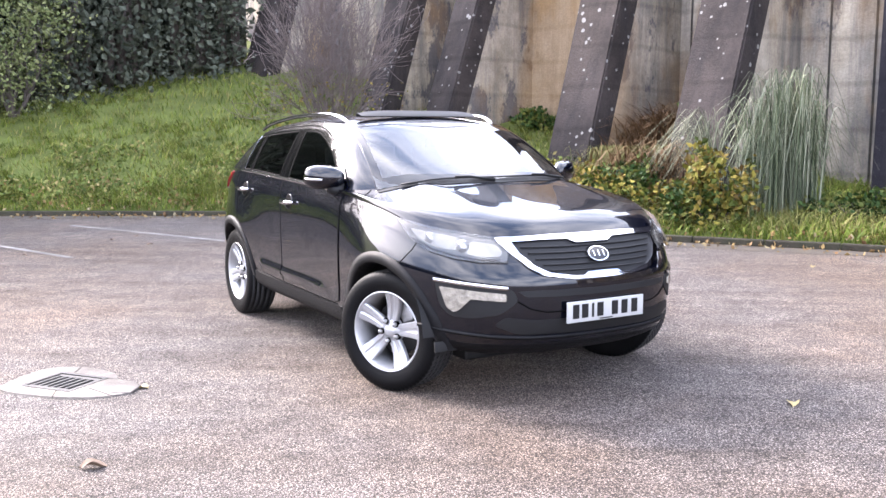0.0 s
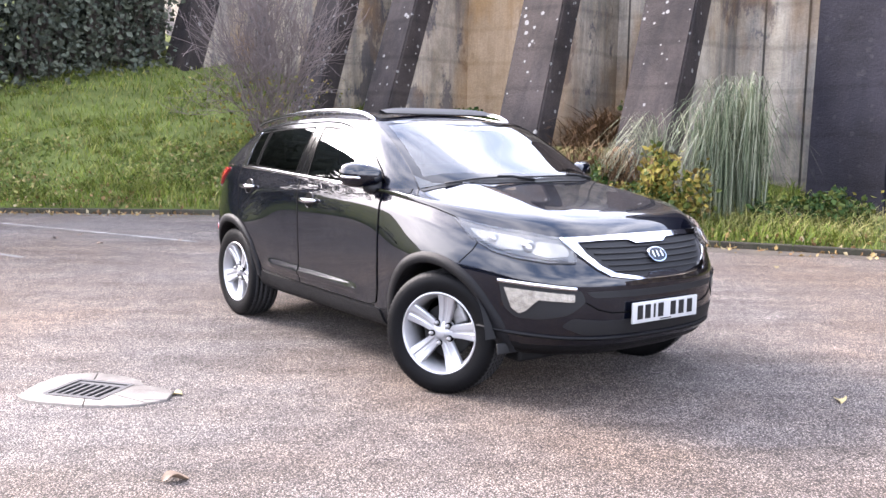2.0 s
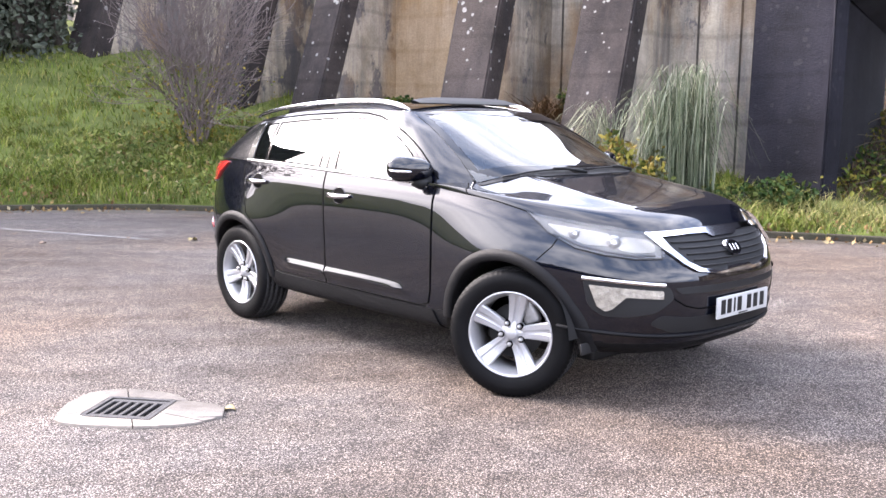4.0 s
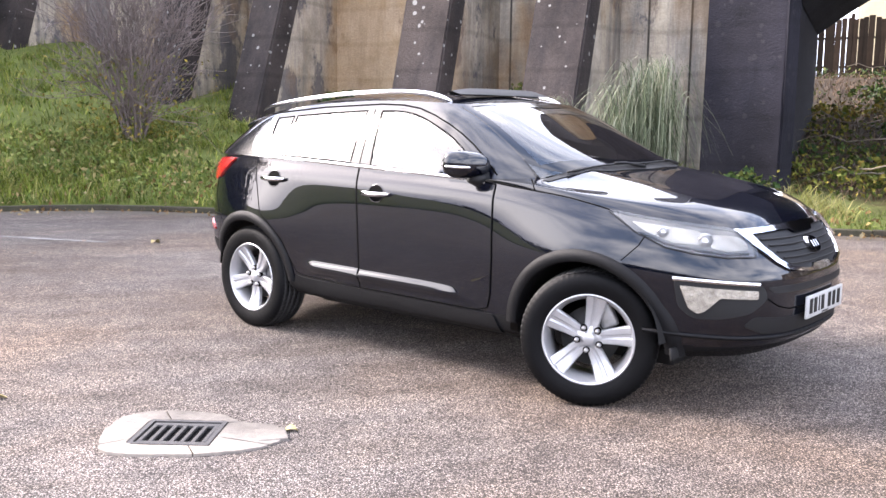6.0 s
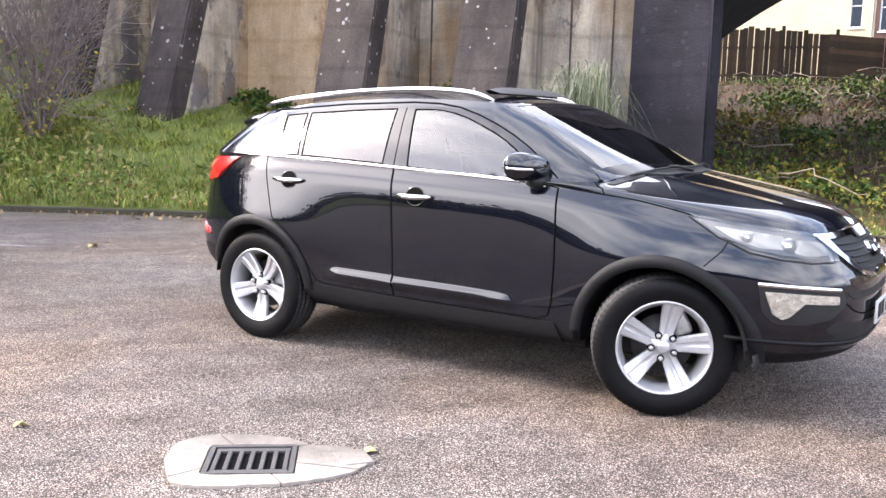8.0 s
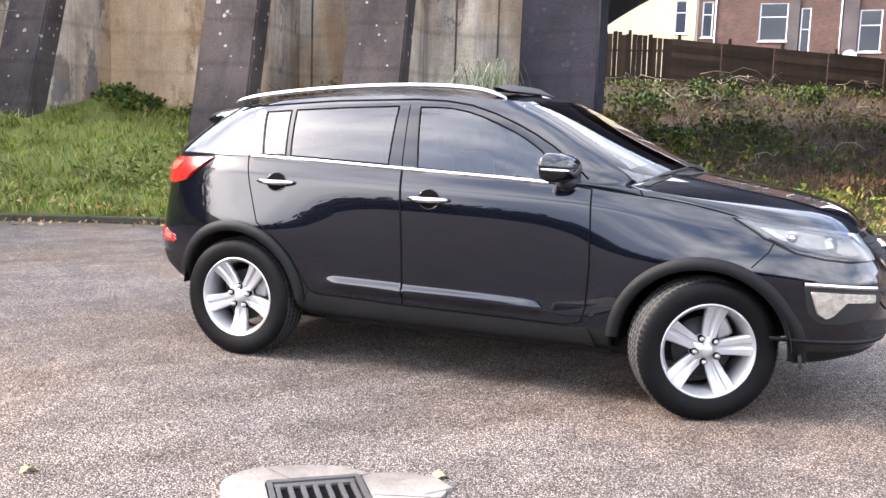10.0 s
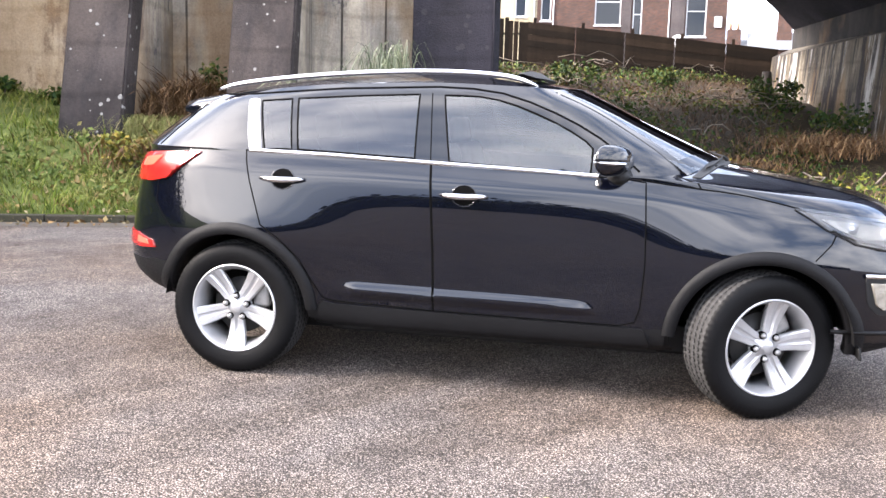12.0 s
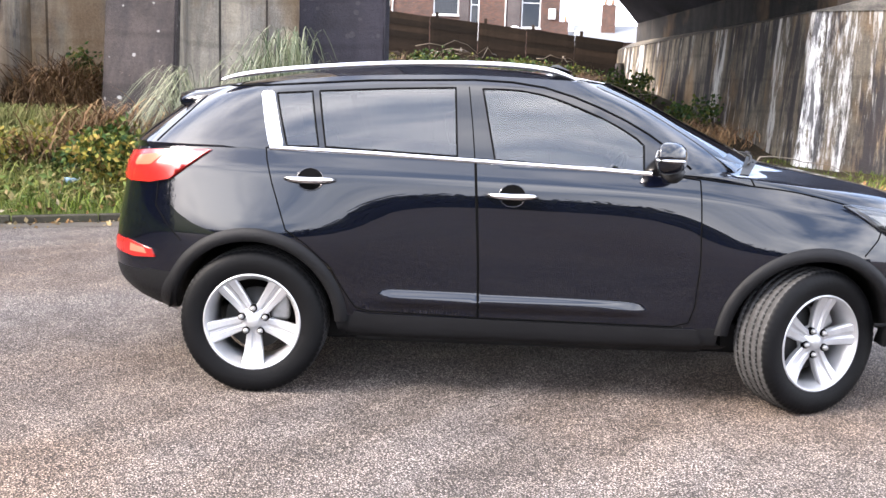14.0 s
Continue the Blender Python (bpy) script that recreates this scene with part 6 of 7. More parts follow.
REAR_GLASS = [(-1.04, 1.440), (-0.70, 1.462), (-0.392, 1.476), (-0.372, 1.160), (-0.985, 1.183)]
QUARTER_GLASS = [(-1.245, 1.424), (-1.075, 1.437), (-1.018, 1.184), (-1.165, 1.180)]
SURROUND = [(-1.275, 1.442), (-0.80, 1.478), (-0.30, 1.496), (-0.08, 1.487), (0.05, 1.480), (0.20, 1.430), (0.36, 1.358), (0.50, 1.270), (0.66, 1.135), (0.64, 1.105), (-0.25, 1.142), (-1.19, 1.172)]
SCREEN = [(0.98, -0.735, 1.165), (1.11, -0.4, 1.168), (1.16, 0, 1.17), (1.11, 0.4, 1.168), (0.98, 0.735, 1.165), (0.27, 0.615, 1.485), (0.39, 0.3, 1.502), (0.43, 0, 1.508), (0.39, -0.3, 1.502), (0.27, -0.615, 1.485)]


def cabin_hole(c):
    if abs(c.y) > 0.55 and any(inside(g, c.x + a, c.z + b) for g in (FRONT_GLASS, REAR_GLASS, QUARTER_GLASS) for a, b in ((0, 0), (0.016, 0), (-0.016, 0), (0, 0.014), (0, -0.014))):
        return True
    if c.x > 0.3 and abs(c.y) < 0.585 + 0.13 * (1.49 - c.z) / 0.33 and 1.19 < c.z < 1.475:
        return True
    return c.x < -1.6 and abs(c.y) < 0.55 and 1.20 < c.z < 1.37


def clad_zone(c):
    if c.x > 1.3:
        return c.z < 0.365
    if c.x < -1.5:
        return c.z < 0.565
    return c.z < 0.40


RDOOR = [(-1.262, 1.172), (-1.255, 1.12), (-1.225, 1.01), (-1.155, 0.80), (-1.06, 0.735), (-0.95, 0.635), (-0.89, 0.53), (-0.83, 0.44), (-0.77, 0.425), (-0.252, 0.410), (-0.262, 0.70), (-0.290, 1.145)]
FDOOR = [(-0.284, 1.145), (-0.256, 0.70), (-0.246, 0.410), (0.66, 0.404), (0.735, 0.425), (0.757, 0.50), (0.768, 0.70), (0.762, 0.90), (0.752, 1.088), (0.64, 1.103)]


def body_hole(c):
    """The wheel openings, and the skin behind the doors."""
    if wheel_hole(c):
        return True
    return abs(c.y) > 0.5 and any(all(inside(d, c.x + a, c.z + b) for a, b in ((0.045, 0), (-0.045, 0), (0, 0.03), (0, -0.03))) for d in (RDOOR, FDOOR))


bm = sheet_bm(body_point, S_STEPS, V_STEPS, drop=body_hole)
for f in bm.faces:
    f.material_index = 1 if clad_zone(f.calc_center_median()) else 0
part("body", bm, [PAINT, CLAD], car)
part("cabin", sheet_bm(cabin_point, S_STEPS, G_STEPS, drop=cabin_hole), PAINT, car)
part("roof", sheet_bm(roof_point, S_STEPS, T_STEPS[:-1] + [0.999]), PAINT, car)
verts = [(x, y * side, z) for side in (1, -1) for x, y, z in (hood_point(s / 44, v) for s in range(45) for v in T_STEPS)]
faces = [(k + i * 25 + j, k + (i + 1) * 25 + j, k + (i + 1) * 25 + j + 1, k + i * 25 + j + 1) for k in (0, 45 * 25) for i in range(44) for j in range(24)]
bm = raw(verts, faces)
bmesh.ops.remove_doubles(bm, verts=bm.verts, dist=0.001)
bmesh.ops.recalc_face_normals(bm, faces=bm.faces)
part("bonnet", bm, PAINT, car)
for side in (1, -1):
    a = [(x, y * side, z) for x, y, z in (shoulder_point(1 + s / 60, v / 3) for s in range(121) for v in range(4))]
    part("shoulder", raw(a, [(i * 4 + j, (i + 1) * 4 + j, (i + 1) * 4 + j + 1, i * 4 + j + 1) for i in range(120) for j in range(3)]), PAINT, car)

# ---- the car's glass, doors, trim and lamps ----
LAMP_GREY = plain("grey_chromed_bezel", (0.075, 0.073, 0.070), 0.2, 0.6, 0.2, 22, 0.3, 30)
CLEAR = glass_material("clear_lamp_lens", (0.95, 0.95, 0.94), 1.45)
SEEN = (0, -1, 0)
WHITE_LENS = plain("silvered_reflector", (0.24, 0.225, 0.20), 0.24, 0.75, 0.5, 9, 0.8, 26)
PROJECTOR = plain("projector_lens", (0.36, 0.36, 0.36), 0.12, 0.75, 0.15, 40)
FOG_LENS = plain("white_fog_lens", (0.46, 0.42, 0.35), 0.22, 0.35, 0.4, 26, 0.6, 40)
RED_LENS = plain("red_lamp_lens", (0.42, 0.015, 0.012), 0.2, 0, 0.15, 30, 0.1, 120, coat=0.6)
ORANGE_LENS = plain("pale_red_lens", (0.62, 0.15, 0.09), 0.15, 0, 0.1, 30, coat=0.6)
GLOSS_BLACK = plain("gloss_black_trim", (0.003, 0.003, 0.0035), 0.08, 0, 0.1, 10)
MATT_BLACK = plain("matt_black_plastic", (0.005, 0.005, 0.0055), 0.6, 0, 0.2, 30, spec=0.3)
PLATE = plain("reflective_plate", (0.58, 0.58, 0.56), 0.4, 0, 0.03, 8)

for side in (1, -1):
    for name, poly in (("rear_door", RDOOR), ("front_door", FDOOR)):
        door = patch(name, side_pts(poly), SEEN, 0.004, PAINT, side=side, thick=0.012, step=0.025)
        ribbon("door_gap", side_pts(poly + poly[:1]), SEEN, 0.007, 0.0056, GAP, door, side)
        hx, hz = (-1.047, 1.036) if name == "rear_door" else (-0.11, 0.992)
        cup = [(hx + 0.062 * math.cos(a), hz - 0.002 + 0.052 * math.sin(a)) for a in (k * math.pi / 8 for k in range(16))]
        # no hollow is cut: a near-black disc carries the cup's shade
        patch("handle_cup", side_pts(cup), SEEN, 0.0058, GAP, door, side, step=0.02, thick=0.002)
        ribbon("cup_edge", side_pts(cup + cup[:1]), SEEN, 0.006, 0.0068, PAINT, door, side, step=0.01)
        bm = bmesh.new()
        pts, rad = [], []
        for k in range(11):
            x = hx - 0.115 + 0.023 * k
            p, n = on_shell((x, -0.9, hz), SEEN)
            e = abs(k - 5) / 5
            pts.append((x, (p.y - 0.016 - 0.026 * (1 - e ** 3)) * side, hz - 0.004 * (1 - e)))
            rad.append(0.0165 * (1 - 0.45 * e ** 2.5))
        tube(bm, pts, rad, 10)
        part("handle", bm, CHROME, door, "chrome door handle")
    patch("window_surround", side_pts(SURROUND, -0.8), SEEN, 0.003, GLOSS_BLACK, side=side, holes=[side_pts(FRONT_GLASS, -0.8), side_pts(REAR_GLASS, -0.8), side_pts(QUARTER_GLASS, -0.8)], thick=0.004)
    for name, poly, g in (("front_window", FRONT_GLASS, GLASS), ("rear_window", REAR_GLASS, TINTED), ("quarter_window", QUARTER_GLASS, TINTED)):
        pane = patch(name, side_pts(poly, -0.8), SEEN, 0.002, g, side=side, thick=0.0, fair=3)
        ribbon("seal", side_pts(poly + poly[:1], -0.8), SEEN, 0.009, 0.0055, GAP, pane, side)
    patch("pillar_trim", side_pts([(-1.325, 1.430), (-1.262, 1.434), (-1.180, 1.178), (-1.250, 1.176)], -0.8), SEEN, 0.006, CHROME, side=side, thick=0.006, rad=0.02, label="chrome rear pillar trim")
    ribbon("belt_trim", side_pts([(-1.245, 1.172), (-0.8, 1.162), (-0.25, 1.141), (0.3, 1.121), (0.53, 1.110)]), SEEN, 0.021, 0.009, CHROME, side=side, thick=0.008, label="chrome strip below the windows")
    ribbon("roof_seam", side_pts([(-1.6, 1.452), (-1.3, 1.462), (-0.8, 1.50), (-0.3, 1.518), (-0.12, 1.512), (0.03, 1.492), (0.17, 1.452), (0.30, 1.402), (0.42, 1.346), (0.52, 1.29), (0.62, 1.222), (0.72, 1.135)], -0.7), SEEN, 0.009, 0.004, GAP, side=side)
    ribbon("door_gap", side_pts([(-0.290, 1.150), (-0.305, 1.30), (-0.328, 1.482)], -0.8), SEEN, 0.006, 0.0048, GAP, side=side)
    # bonnet and wing shut lines
    ribbon("panel_gap", [(0.735, -0.88, 1.112), (0.85, -0.87, 1.083), (1.004, -0.86, 1.058), (1.2, -0.85, 1.036), (1.45, -0.84, 1.008)], (0, -0.6, 0.8), 0.007, 0.002, GAP, side=side)
    ribbon("panel_gap", [(0.90, -0.78, 1.15), (0.96, -0.82, 1.10), (1.004, -0.86, 1.058)], (0, -0.6, 0.8), 0.008, 0.002, GAP, side=side)
    ribbon("panel_gap", side_pts([(1.62, 0.885), (1.60, 0.84), (1.53, 0.765)], -0.85), SEEN, 0.006, 0.002, GAP, side=side)
    ribbon("panel_gap", side_pts([(-1.79, 1.0), (-1.80, 0.88), (-1.74, 0.80), (-1.66, 0.72)], -0.88), SEEN, 0.006, 0.002, GAP, side=side)
    ribbon("panel_gap", side_pts([(-1.60, 1.425), (-1.69, 1.32), (-1.77, 1.235), (-1.82, 1.180)], -0.7), SEEN, 0.006, 0.003, GAP, side=side)
    # wheel arch mouldings
    for hx in (AXLE, -AXLE):
        bm = bmesh.new()
        rows = []
        for k in range(49):
            a = radians((-5 + 182 * k / 48) if hx > 0 else (3 + 173 * k / 48))
            row = []
            flare = 0.058 + 0.022 * smooth(0.86, 1.0, math.cos(a) * (1 if hx > 0 else -1))
            for r, o in ((0.398, -0.10), (0.394, 0.002), (0.400, 0.011), (0.398 + flare * 0.5, 0.013), (0.398 + flare, 0.010), (0.400 + flare, -0.004)):
                x, z = hx + r * math.cos(a), max(0.295, HUB_Z + r * math.sin(a))
                rr = max(r, 0.41)
                p, n = on_shell((hx + rr * math.cos(a), -0.9, max(0.33, HUB_Z + rr * math.sin(a))), SEEN)
                row.append(bm.verts.new((x, (p.y - o) * side, z)))
            rows.append(row)
        for r0, r1 in zip(rows, rows[1:]):
            for j in range(5):
                bm.faces.new((r0[j], r0[j + 1], r1[j + 1], r1[j]))
        bmesh.ops.recalc_face_normals(bm, faces=bm.faces)
        part("wheel_arch_trim", bm, CLAD, car, "matt black plastic wheel arch moulding")
        bm = bmesh.new()
        rows = []
        for k in range(33):
            a = radians((4 + 182 * k / 32) if hx > 0 else (-6 + 180 * k / 32))
            rows.append([bm.verts.new((hx + 0.415 * math.cos(a), y * side, HUB_Z + 0.415 * math.sin(a))) for y in (-0.86, -0.45)])
        for r0, r1 in zip(rows, rows[1:]):
            bm.faces.new((r0[0], r0[1], r1[1], r1[0]))
        bm.faces.new([r[1] for r in rows])
        part("wheel_well", bm, MATT_BLACK, car)
    patch("sill_trim", side_pts([(-0.88, 0.300), (0.82, 0.295), (0.775, 0.396), (0.70, 0.392), (-0.76, 0.410), (-0.835, 0.425)]), SEEN, 0.012, CLAD, side=side, thick=0.05, rad=0.02)
    flap = box(bmesh.new(), (1.772, -0.70 * side, 0.325), (0.014, 0.22, 0.06), Euler((0, radians(-8), 0)).to_matrix(), 0.005)
    part("wheel_deflector", flap, MATT_BLACK, car)
    # tail lamp, reflector
    d = (-0.66, -0.75, 0)
    tail = patch("tail_lamp", [(-1.560, -0.88, 1.150), (-1.70, -0.85, 1.146), (-1.85, -0.80, 1.138), (-1.99, -0.70, 1.122), (-2.05, -0.50, 1.115), (-2.07, -0.5, 1.01), (-2.0, -0.72, 0.982), (-1.88, -0.84, 0.985), (-1.765, -0.88, 1.008), (-1.66, -0.88, 1.075)], d, 0.012, RED_LENS, side=side, thick=0.02, step=0.025, crown=0.006, label="red tail lamp")
    patch("clear_lens", [(-1.80, -0.84, 1.120), (-1.95, -0.74, 1.100), (-1.96, -0.74, 1.055), (-1.86, -0.82, 1.065)], d, 0.021, ORANGE_LENS, tail, side, thick=0.003, step=0.02, rad=0.02)
    refl = patch("rear_reflector", [(-1.832, -0.87, 0.632), (-1.85, -0.86, 0.668), (-1.98, -0.78, 0.698), (-2.06, -0.6, 0.702), (-2.06, -0.6, 0.640), (-1.95, -0.80, 0.622)], d, 0.008, RED_LENS, side=side, thick=0.01, step=0.02, label="red rear reflector with a pale middle")
    patch("pale_lens", [(-1.885, -0.86, 0.645), (-1.90, -0.85, 0.668), (-1.975, -0.79, 0.684), (-1.98, -0.79, 0.646)], d, 0.011, ORANGE_LENS, refl, side, thick=0.003, step=0.02)
    # headlamp
    d = (0.66, -0.70, 0.25)
    hl = [(1.45, -0.86, 1.000), (1.58, -0.84, 0.985), (1.74, -0.78, 0.962), (1.90, -0.67, 0.938), (2.00, -0.56, 0.918), (2.045, -0.535, 0.86), (2.06, -0.545, 0.800), (1.98, -0.66, 0.800), (1.86, -0.76, 0.818), (1.74, -0.83, 0.848), (1.60, -0.87, 0.915)]
    lamp = patch("headlamp", hl, d, 0.004, LAMP_GREY, side=side, thick=0.01, step=0.02, label="clear headlamp with silver reflector")
    ribbon("lamp_edge", hl + hl[:1], d, 0.008, 0.006, GLOSS_BLACK, lamp, side)
    for c, r in (((1.715, -0.81, 0.918), 0.024), ((1.875, -0.70, 0.878), 0.030)):
        p, n = on_shell(c, d)
        bm = bmesh.new()
        for rr, o0, o1 in ((r * 1.25, 0.004, 0.014), (r, 0.010, 0.018)):
            rot = n.to_track_quat("Z", "Y").to_matrix().to_4x4()
            bmesh.ops.create_cone(bm, cap_ends=True, segments=24, radius1=rr, radius2=rr * 0.9, depth=o1 - o0, matrix=Matrix.Translation(p + n * (o0 + o1) / 2) @ rot)
        bmesh.ops.create_uvsphere(bm, u_segments=16, v_segments=8, radius=r * 0.85, matrix=Matrix.Translation(p + n * 0.004) @ rot @ Matrix.Diagonal((1, 1, 0.5, 1)))
        for v in bm.verts:
            v.co.y *= side
        if side == -1:
            bmesh.ops.reverse_faces(bm, faces=bm.faces)
        part("projector", bm, PROJECTOR, lamp)
    patch("reflector", [(1.57, -0.86, 0.962), (1.70, -0.80, 0.943), (1.85, -0.70, 0.918), (1.87, -0.70, 0.852), (1.77, -0.80, 0.866), (1.66, -0.86, 0.918)], d, 0.008, WHITE_LENS, lamp, side, step=0.02, thick=0.004, rad=0.02)
    patch("reflector", [(1.90, -0.68, 0.908), (1.985, -0.57, 0.890), (2.015, -0.55, 0.86), (2.025, -0.56, 0.828), (1.97, -0.66, 0.828), (1.905, -0.71, 0.845)], d, 0.008, WHITE_LENS, lamp, side, step=0.02, thick=0.004, rad=0.02)
    ribbon("lamp_shadow_edge", [(1.62, -0.86, 0.912), (1.74, -0.82, 0.862), (1.86, -0.75, 0.832), (1.97, -0.66, 0.814), (2.03, -0.57, 0.812)], d, 0.011, 0.0135, GLOSS_BLACK, lamp, side)
    patch("lens", hl, d, 0.03, CLEAR, lamp, side, thick=0.0, step=0.025)
    # fog lamp recess, strip and lens
    d = (0.8, -0.6, 0)
    patch("fog_recess", [(1.80, -0.83, 0.694), (2.10, -0.53, 0.664), (2.11, -0.50, 0.60), (2.06, -0.58, 0.53), (1.97, -0.69, 0.505), (1.88, -0.775, 0.505), (1.83, -0.82, 0.56)], d, 0.004, MATT_BLACK, side=side, thick=0.004, step=0.025, rad=0.03)
    ribbon("fog_strip", [(1.795, -0.83, 0.696), (1.86, -0.79, 0.692), (1.99, -0.67, 0.680), (2.085, -0.55, 0.668)], d, 0.020, 0.012, CHROME, side=side, thick=0.009, label="chrome strip over the fog lamp")
    patch("fog_lamp", [(1.826, -0.812, 0.664), (1.99, -0.67, 0.650), (2.08, -0.556, 0.640), (2.08, -0.556, 0.600), (1.961, -0.696, 0.608), (1.915, -0.74, 0.545), (1.89, -0.762, 0.532), (1.862, -0.788, 0.556)], d, 0.012, FOG_LENS, side=side, thick=0.01, step=0.02, rad=0.010)
    # door mirror
    bm = bmesh.new()
    bmesh.ops.create_uvsphere(bm, u_segments=28, v_segments=16, radius=1)
    for v in bm.verts:
        x, y, z = v.co
        k = 1 if x > 0 else 0.55
        sq = lambda q, e: math.copysign(abs(q) ** e, q)
        v.co = Vector((0.590 + 0.085 * sq(x, 0.9) * k + 0.055 * y, (-0.935 + 0.112 * sq(y, 0.75)) * side, 1.190 + 0.074 * sq(z, 0.72) * (1 - 0.12 * y) + 0.004 * (-y)))
    bmesh.ops.recalc_face_normals(bm, faces=bm.faces)
    mirror = part("door_mirror", bm, PAINT, car)
    bm = bmesh.new()
    bmesh.ops.create_uvsphere(bm, u_segments=24, v_segments=12, radius=1)
    for v in bm.verts:
        x, y, z = v.co
        v.co = Vector((0.562 + 0.008 * x + 0.05 * y, (-0.935 + 0.085 * math.copysign(abs(y) ** 0.7, y)) * side, 1.190 + 0.052 * math.copysign(abs(z) ** 0.7, z)))
    part("mirror_glass", bm, CHROME, mirror)
    bm = tube(bmesh.new(), [(0.64, -0.83 * side, 1.105), (0.625, -0.87 * side, 1.115), (0.605, -0.90 * side, 1.135)], [0.055, 0.045, 0.045], 10)
    part("mirror_foot", bm, MATT_BLACK, mirror)
    bm = tube(bmesh.new(), [(0.510, -1.038 * side, 1.184), (0.560, -1.044 * side, 1.182), (0.605, -1.030 * side, 1.180), (0.645, -0.985 * side, 1.178), (0.668, -0.93 * side, 1.178), (0.676, -0.875 * side, 1.180)], [0.004, 0.007, 0.009, 0.009, 0.007, 0.004], 8)
    part("indicator", bm, CHROME, mirror, "clear indicator strip")
    # roof rail
    pts = [(-1.56, -0.575, 1.475), (-1.48, -0.585, 1.505), (-1.2, -0.60, 1.545), (-0.7, -0.605, 1.588), (-0.25, -0.60, 1.600), (0.02, -0.592, 1.585), (0.12, -0.585, 1.562), (0.20, -0.578, 1.530)]
    bm = bmesh.new()
    rows = []
    for i, (x, y, z) in enumerate(pts):
        e = 0.5 if i in (0, len(pts) - 1) else 1
        rows.append([bm.verts.new((x, (y + a * 0.019 * e) * side, z + b * 0.016 * e)) for a, b in ((-1, -0.8), (-1, 0.3), (-0.6, 1), (0.6, 1), (1, 0.3), (1, -0.8))])
    for r0, r1 in zip(rows, rows[1:]):
        for j in range(6):
            bm.faces.new((r0[j], r0[(j + 1) % 6], r1[(j + 1) % 6], r1[j]))
    bm.faces.new(rows[0]), bm.faces.new(rows[-1])
    bmesh.ops.recalc_face_normals(bm, faces=bm.faces)
    rail = part("roof_rail", bm, CHROME, car, "polished silver roof rail")
    m = rail.modifiers.new("round", "SUBSURF")
    m.levels = m.render_levels = 2

# screens
patch("windscreen", SCREEN, (0.62, 0, 0.78), 0.001, SCREEN_GLASS, thick=0.0, step=0.04, fair=4)
inner = [(0.91, -0.68, 1.20), (1.05, -0.35, 1.205), (1.10, 0, 1.206), (1.05, 0.35, 1.205), (0.91, 0.68, 1.20), (0.31, 0.578, 1.468), (0.43, 0.3, 1.484), (0.47, 0, 1.49), (0.43, -0.3, 1.484), (0.31, -0.578, 1.468)]
patch("screen_border", SCREEN, (0.62, 0, 0.78), 0.003, GLOSS_BLACK, holes=[inner], thick=0.003, step=0.04)
patch("back_window", [(-1.99, -0.60, 1.185), (-1.99, 0.60, 1.185), (-1.83, 0.55, 1.385), (-1.83, -0.55, 1.385)], (-0.9, 0, 0.4), 0.002, TINTED, thick=0.0, step=0.05)
patch("sunroof", [(0.22, -0.50, 1.55), (0.25, 0, 1.56), (0.22, 0.50, 1.55), (-1.05, 0.49, 1.55), (-1.05, -0.49, 1.55)], (0, 0, 1), 0.006, GLOSS_BLACK, thick=0.01, step=0.06, rad=0.05, label="dark panoramic sunroof glass")
bm = bmesh.new()
rows = []
for k in range(21):
    y = -0.47 + 0.047 * k
    e = 1 - (abs(y) / 0.47) ** 6
    x = 0.20 - 0.05 * (y / 0.47) ** 2
    rows.append([bm.verts.new((x - 0.06, y, 1.575)), bm.verts.new((x - 0.080, y, 1.596 + 0.020 * e)), bm.verts.new((x - 0.055, y, 1.600 + 0.021 * e)), bm.verts.new((x + 0.02, y, 1.58))])
for r0, r1 in zip(rows, rows[1:]):
    for j in range(3):
        bm.faces.new((r0[j], r1[j], r1[j + 1], r0[j + 1]))
part("wind_deflector", bm, MATT_BLACK, car, "raised black sunroof wind deflector")
bm = bmesh.new()
rows = []
for k in range(25):
    y = -0.575 + 1.15 * k / 24
    e = 0.06 * (abs(y) / 0.575) ** 3
    za, zb = on_shell((-1.45, y, 1.5), (0, 0, 1))[0].z, on_shell((-1.62, y, 1.5), (0, 0, 1))[0].z
    rows.append([bm.verts.new(p) for p in ((-1.45, y, za + 0.003), (-1.62, y, zb + 0.010), (-1.74 + e, y, zb - 0.004), (-1.815 + e, y, zb - 0.026), (-1.81 + e, y, zb - 0.042), (-1.70, y, zb - 0.062))])
for r0, r1 in zip(rows, rows[1:]):
    for j in range(5):
        bm.faces.new((r0[j], r0[j + 1], r1[j + 1], r1[j]))
bm.faces.new(rows[0]), bm.faces.new(list(reversed(rows[-1])))
bmesh.ops.recalc_face_normals(bm, faces=bm.faces)
part("rear_spoiler", bm, PAINT, car)

# nose: grille, badge, intakes, plate
AHEAD = (1, 0, 0)


def nose(pts, x=2.1):
    return [(x, y, z) for y, z in pts]


def both(pts):
    """An outline from its right half, given from the top middle round to the bottom middle."""
    return [(-y, z) for y, z in pts] + [(y, z) for y, z in reversed(pts) if y > 0.0001]


FRAME = both([(0.0, 0.922), (0.25, 0.922), (0.53, 0.915), (0.545, 0.90), (0.50, 0.835), (0.43, 0.765), (0.365, 0.727), (0.20, 0.704), (0.0, 0.700)])
MOUTH = both([(0.0, 0.876), (0.11, 0.876), (0.155, 0.896), (0.30, 0.898), (0.475, 0.892), (0.455, 0.835), (0.40, 0.775), (0.33, 0.740), (0.19, 0.718), (0.13, 0.716), (0.10, 0.732), (0.0, 0.734)])
grille = patch("grille", nose(MOUTH), AHEAD, 0.002, MATT_BLACK, step=0.03, thick=0.002)
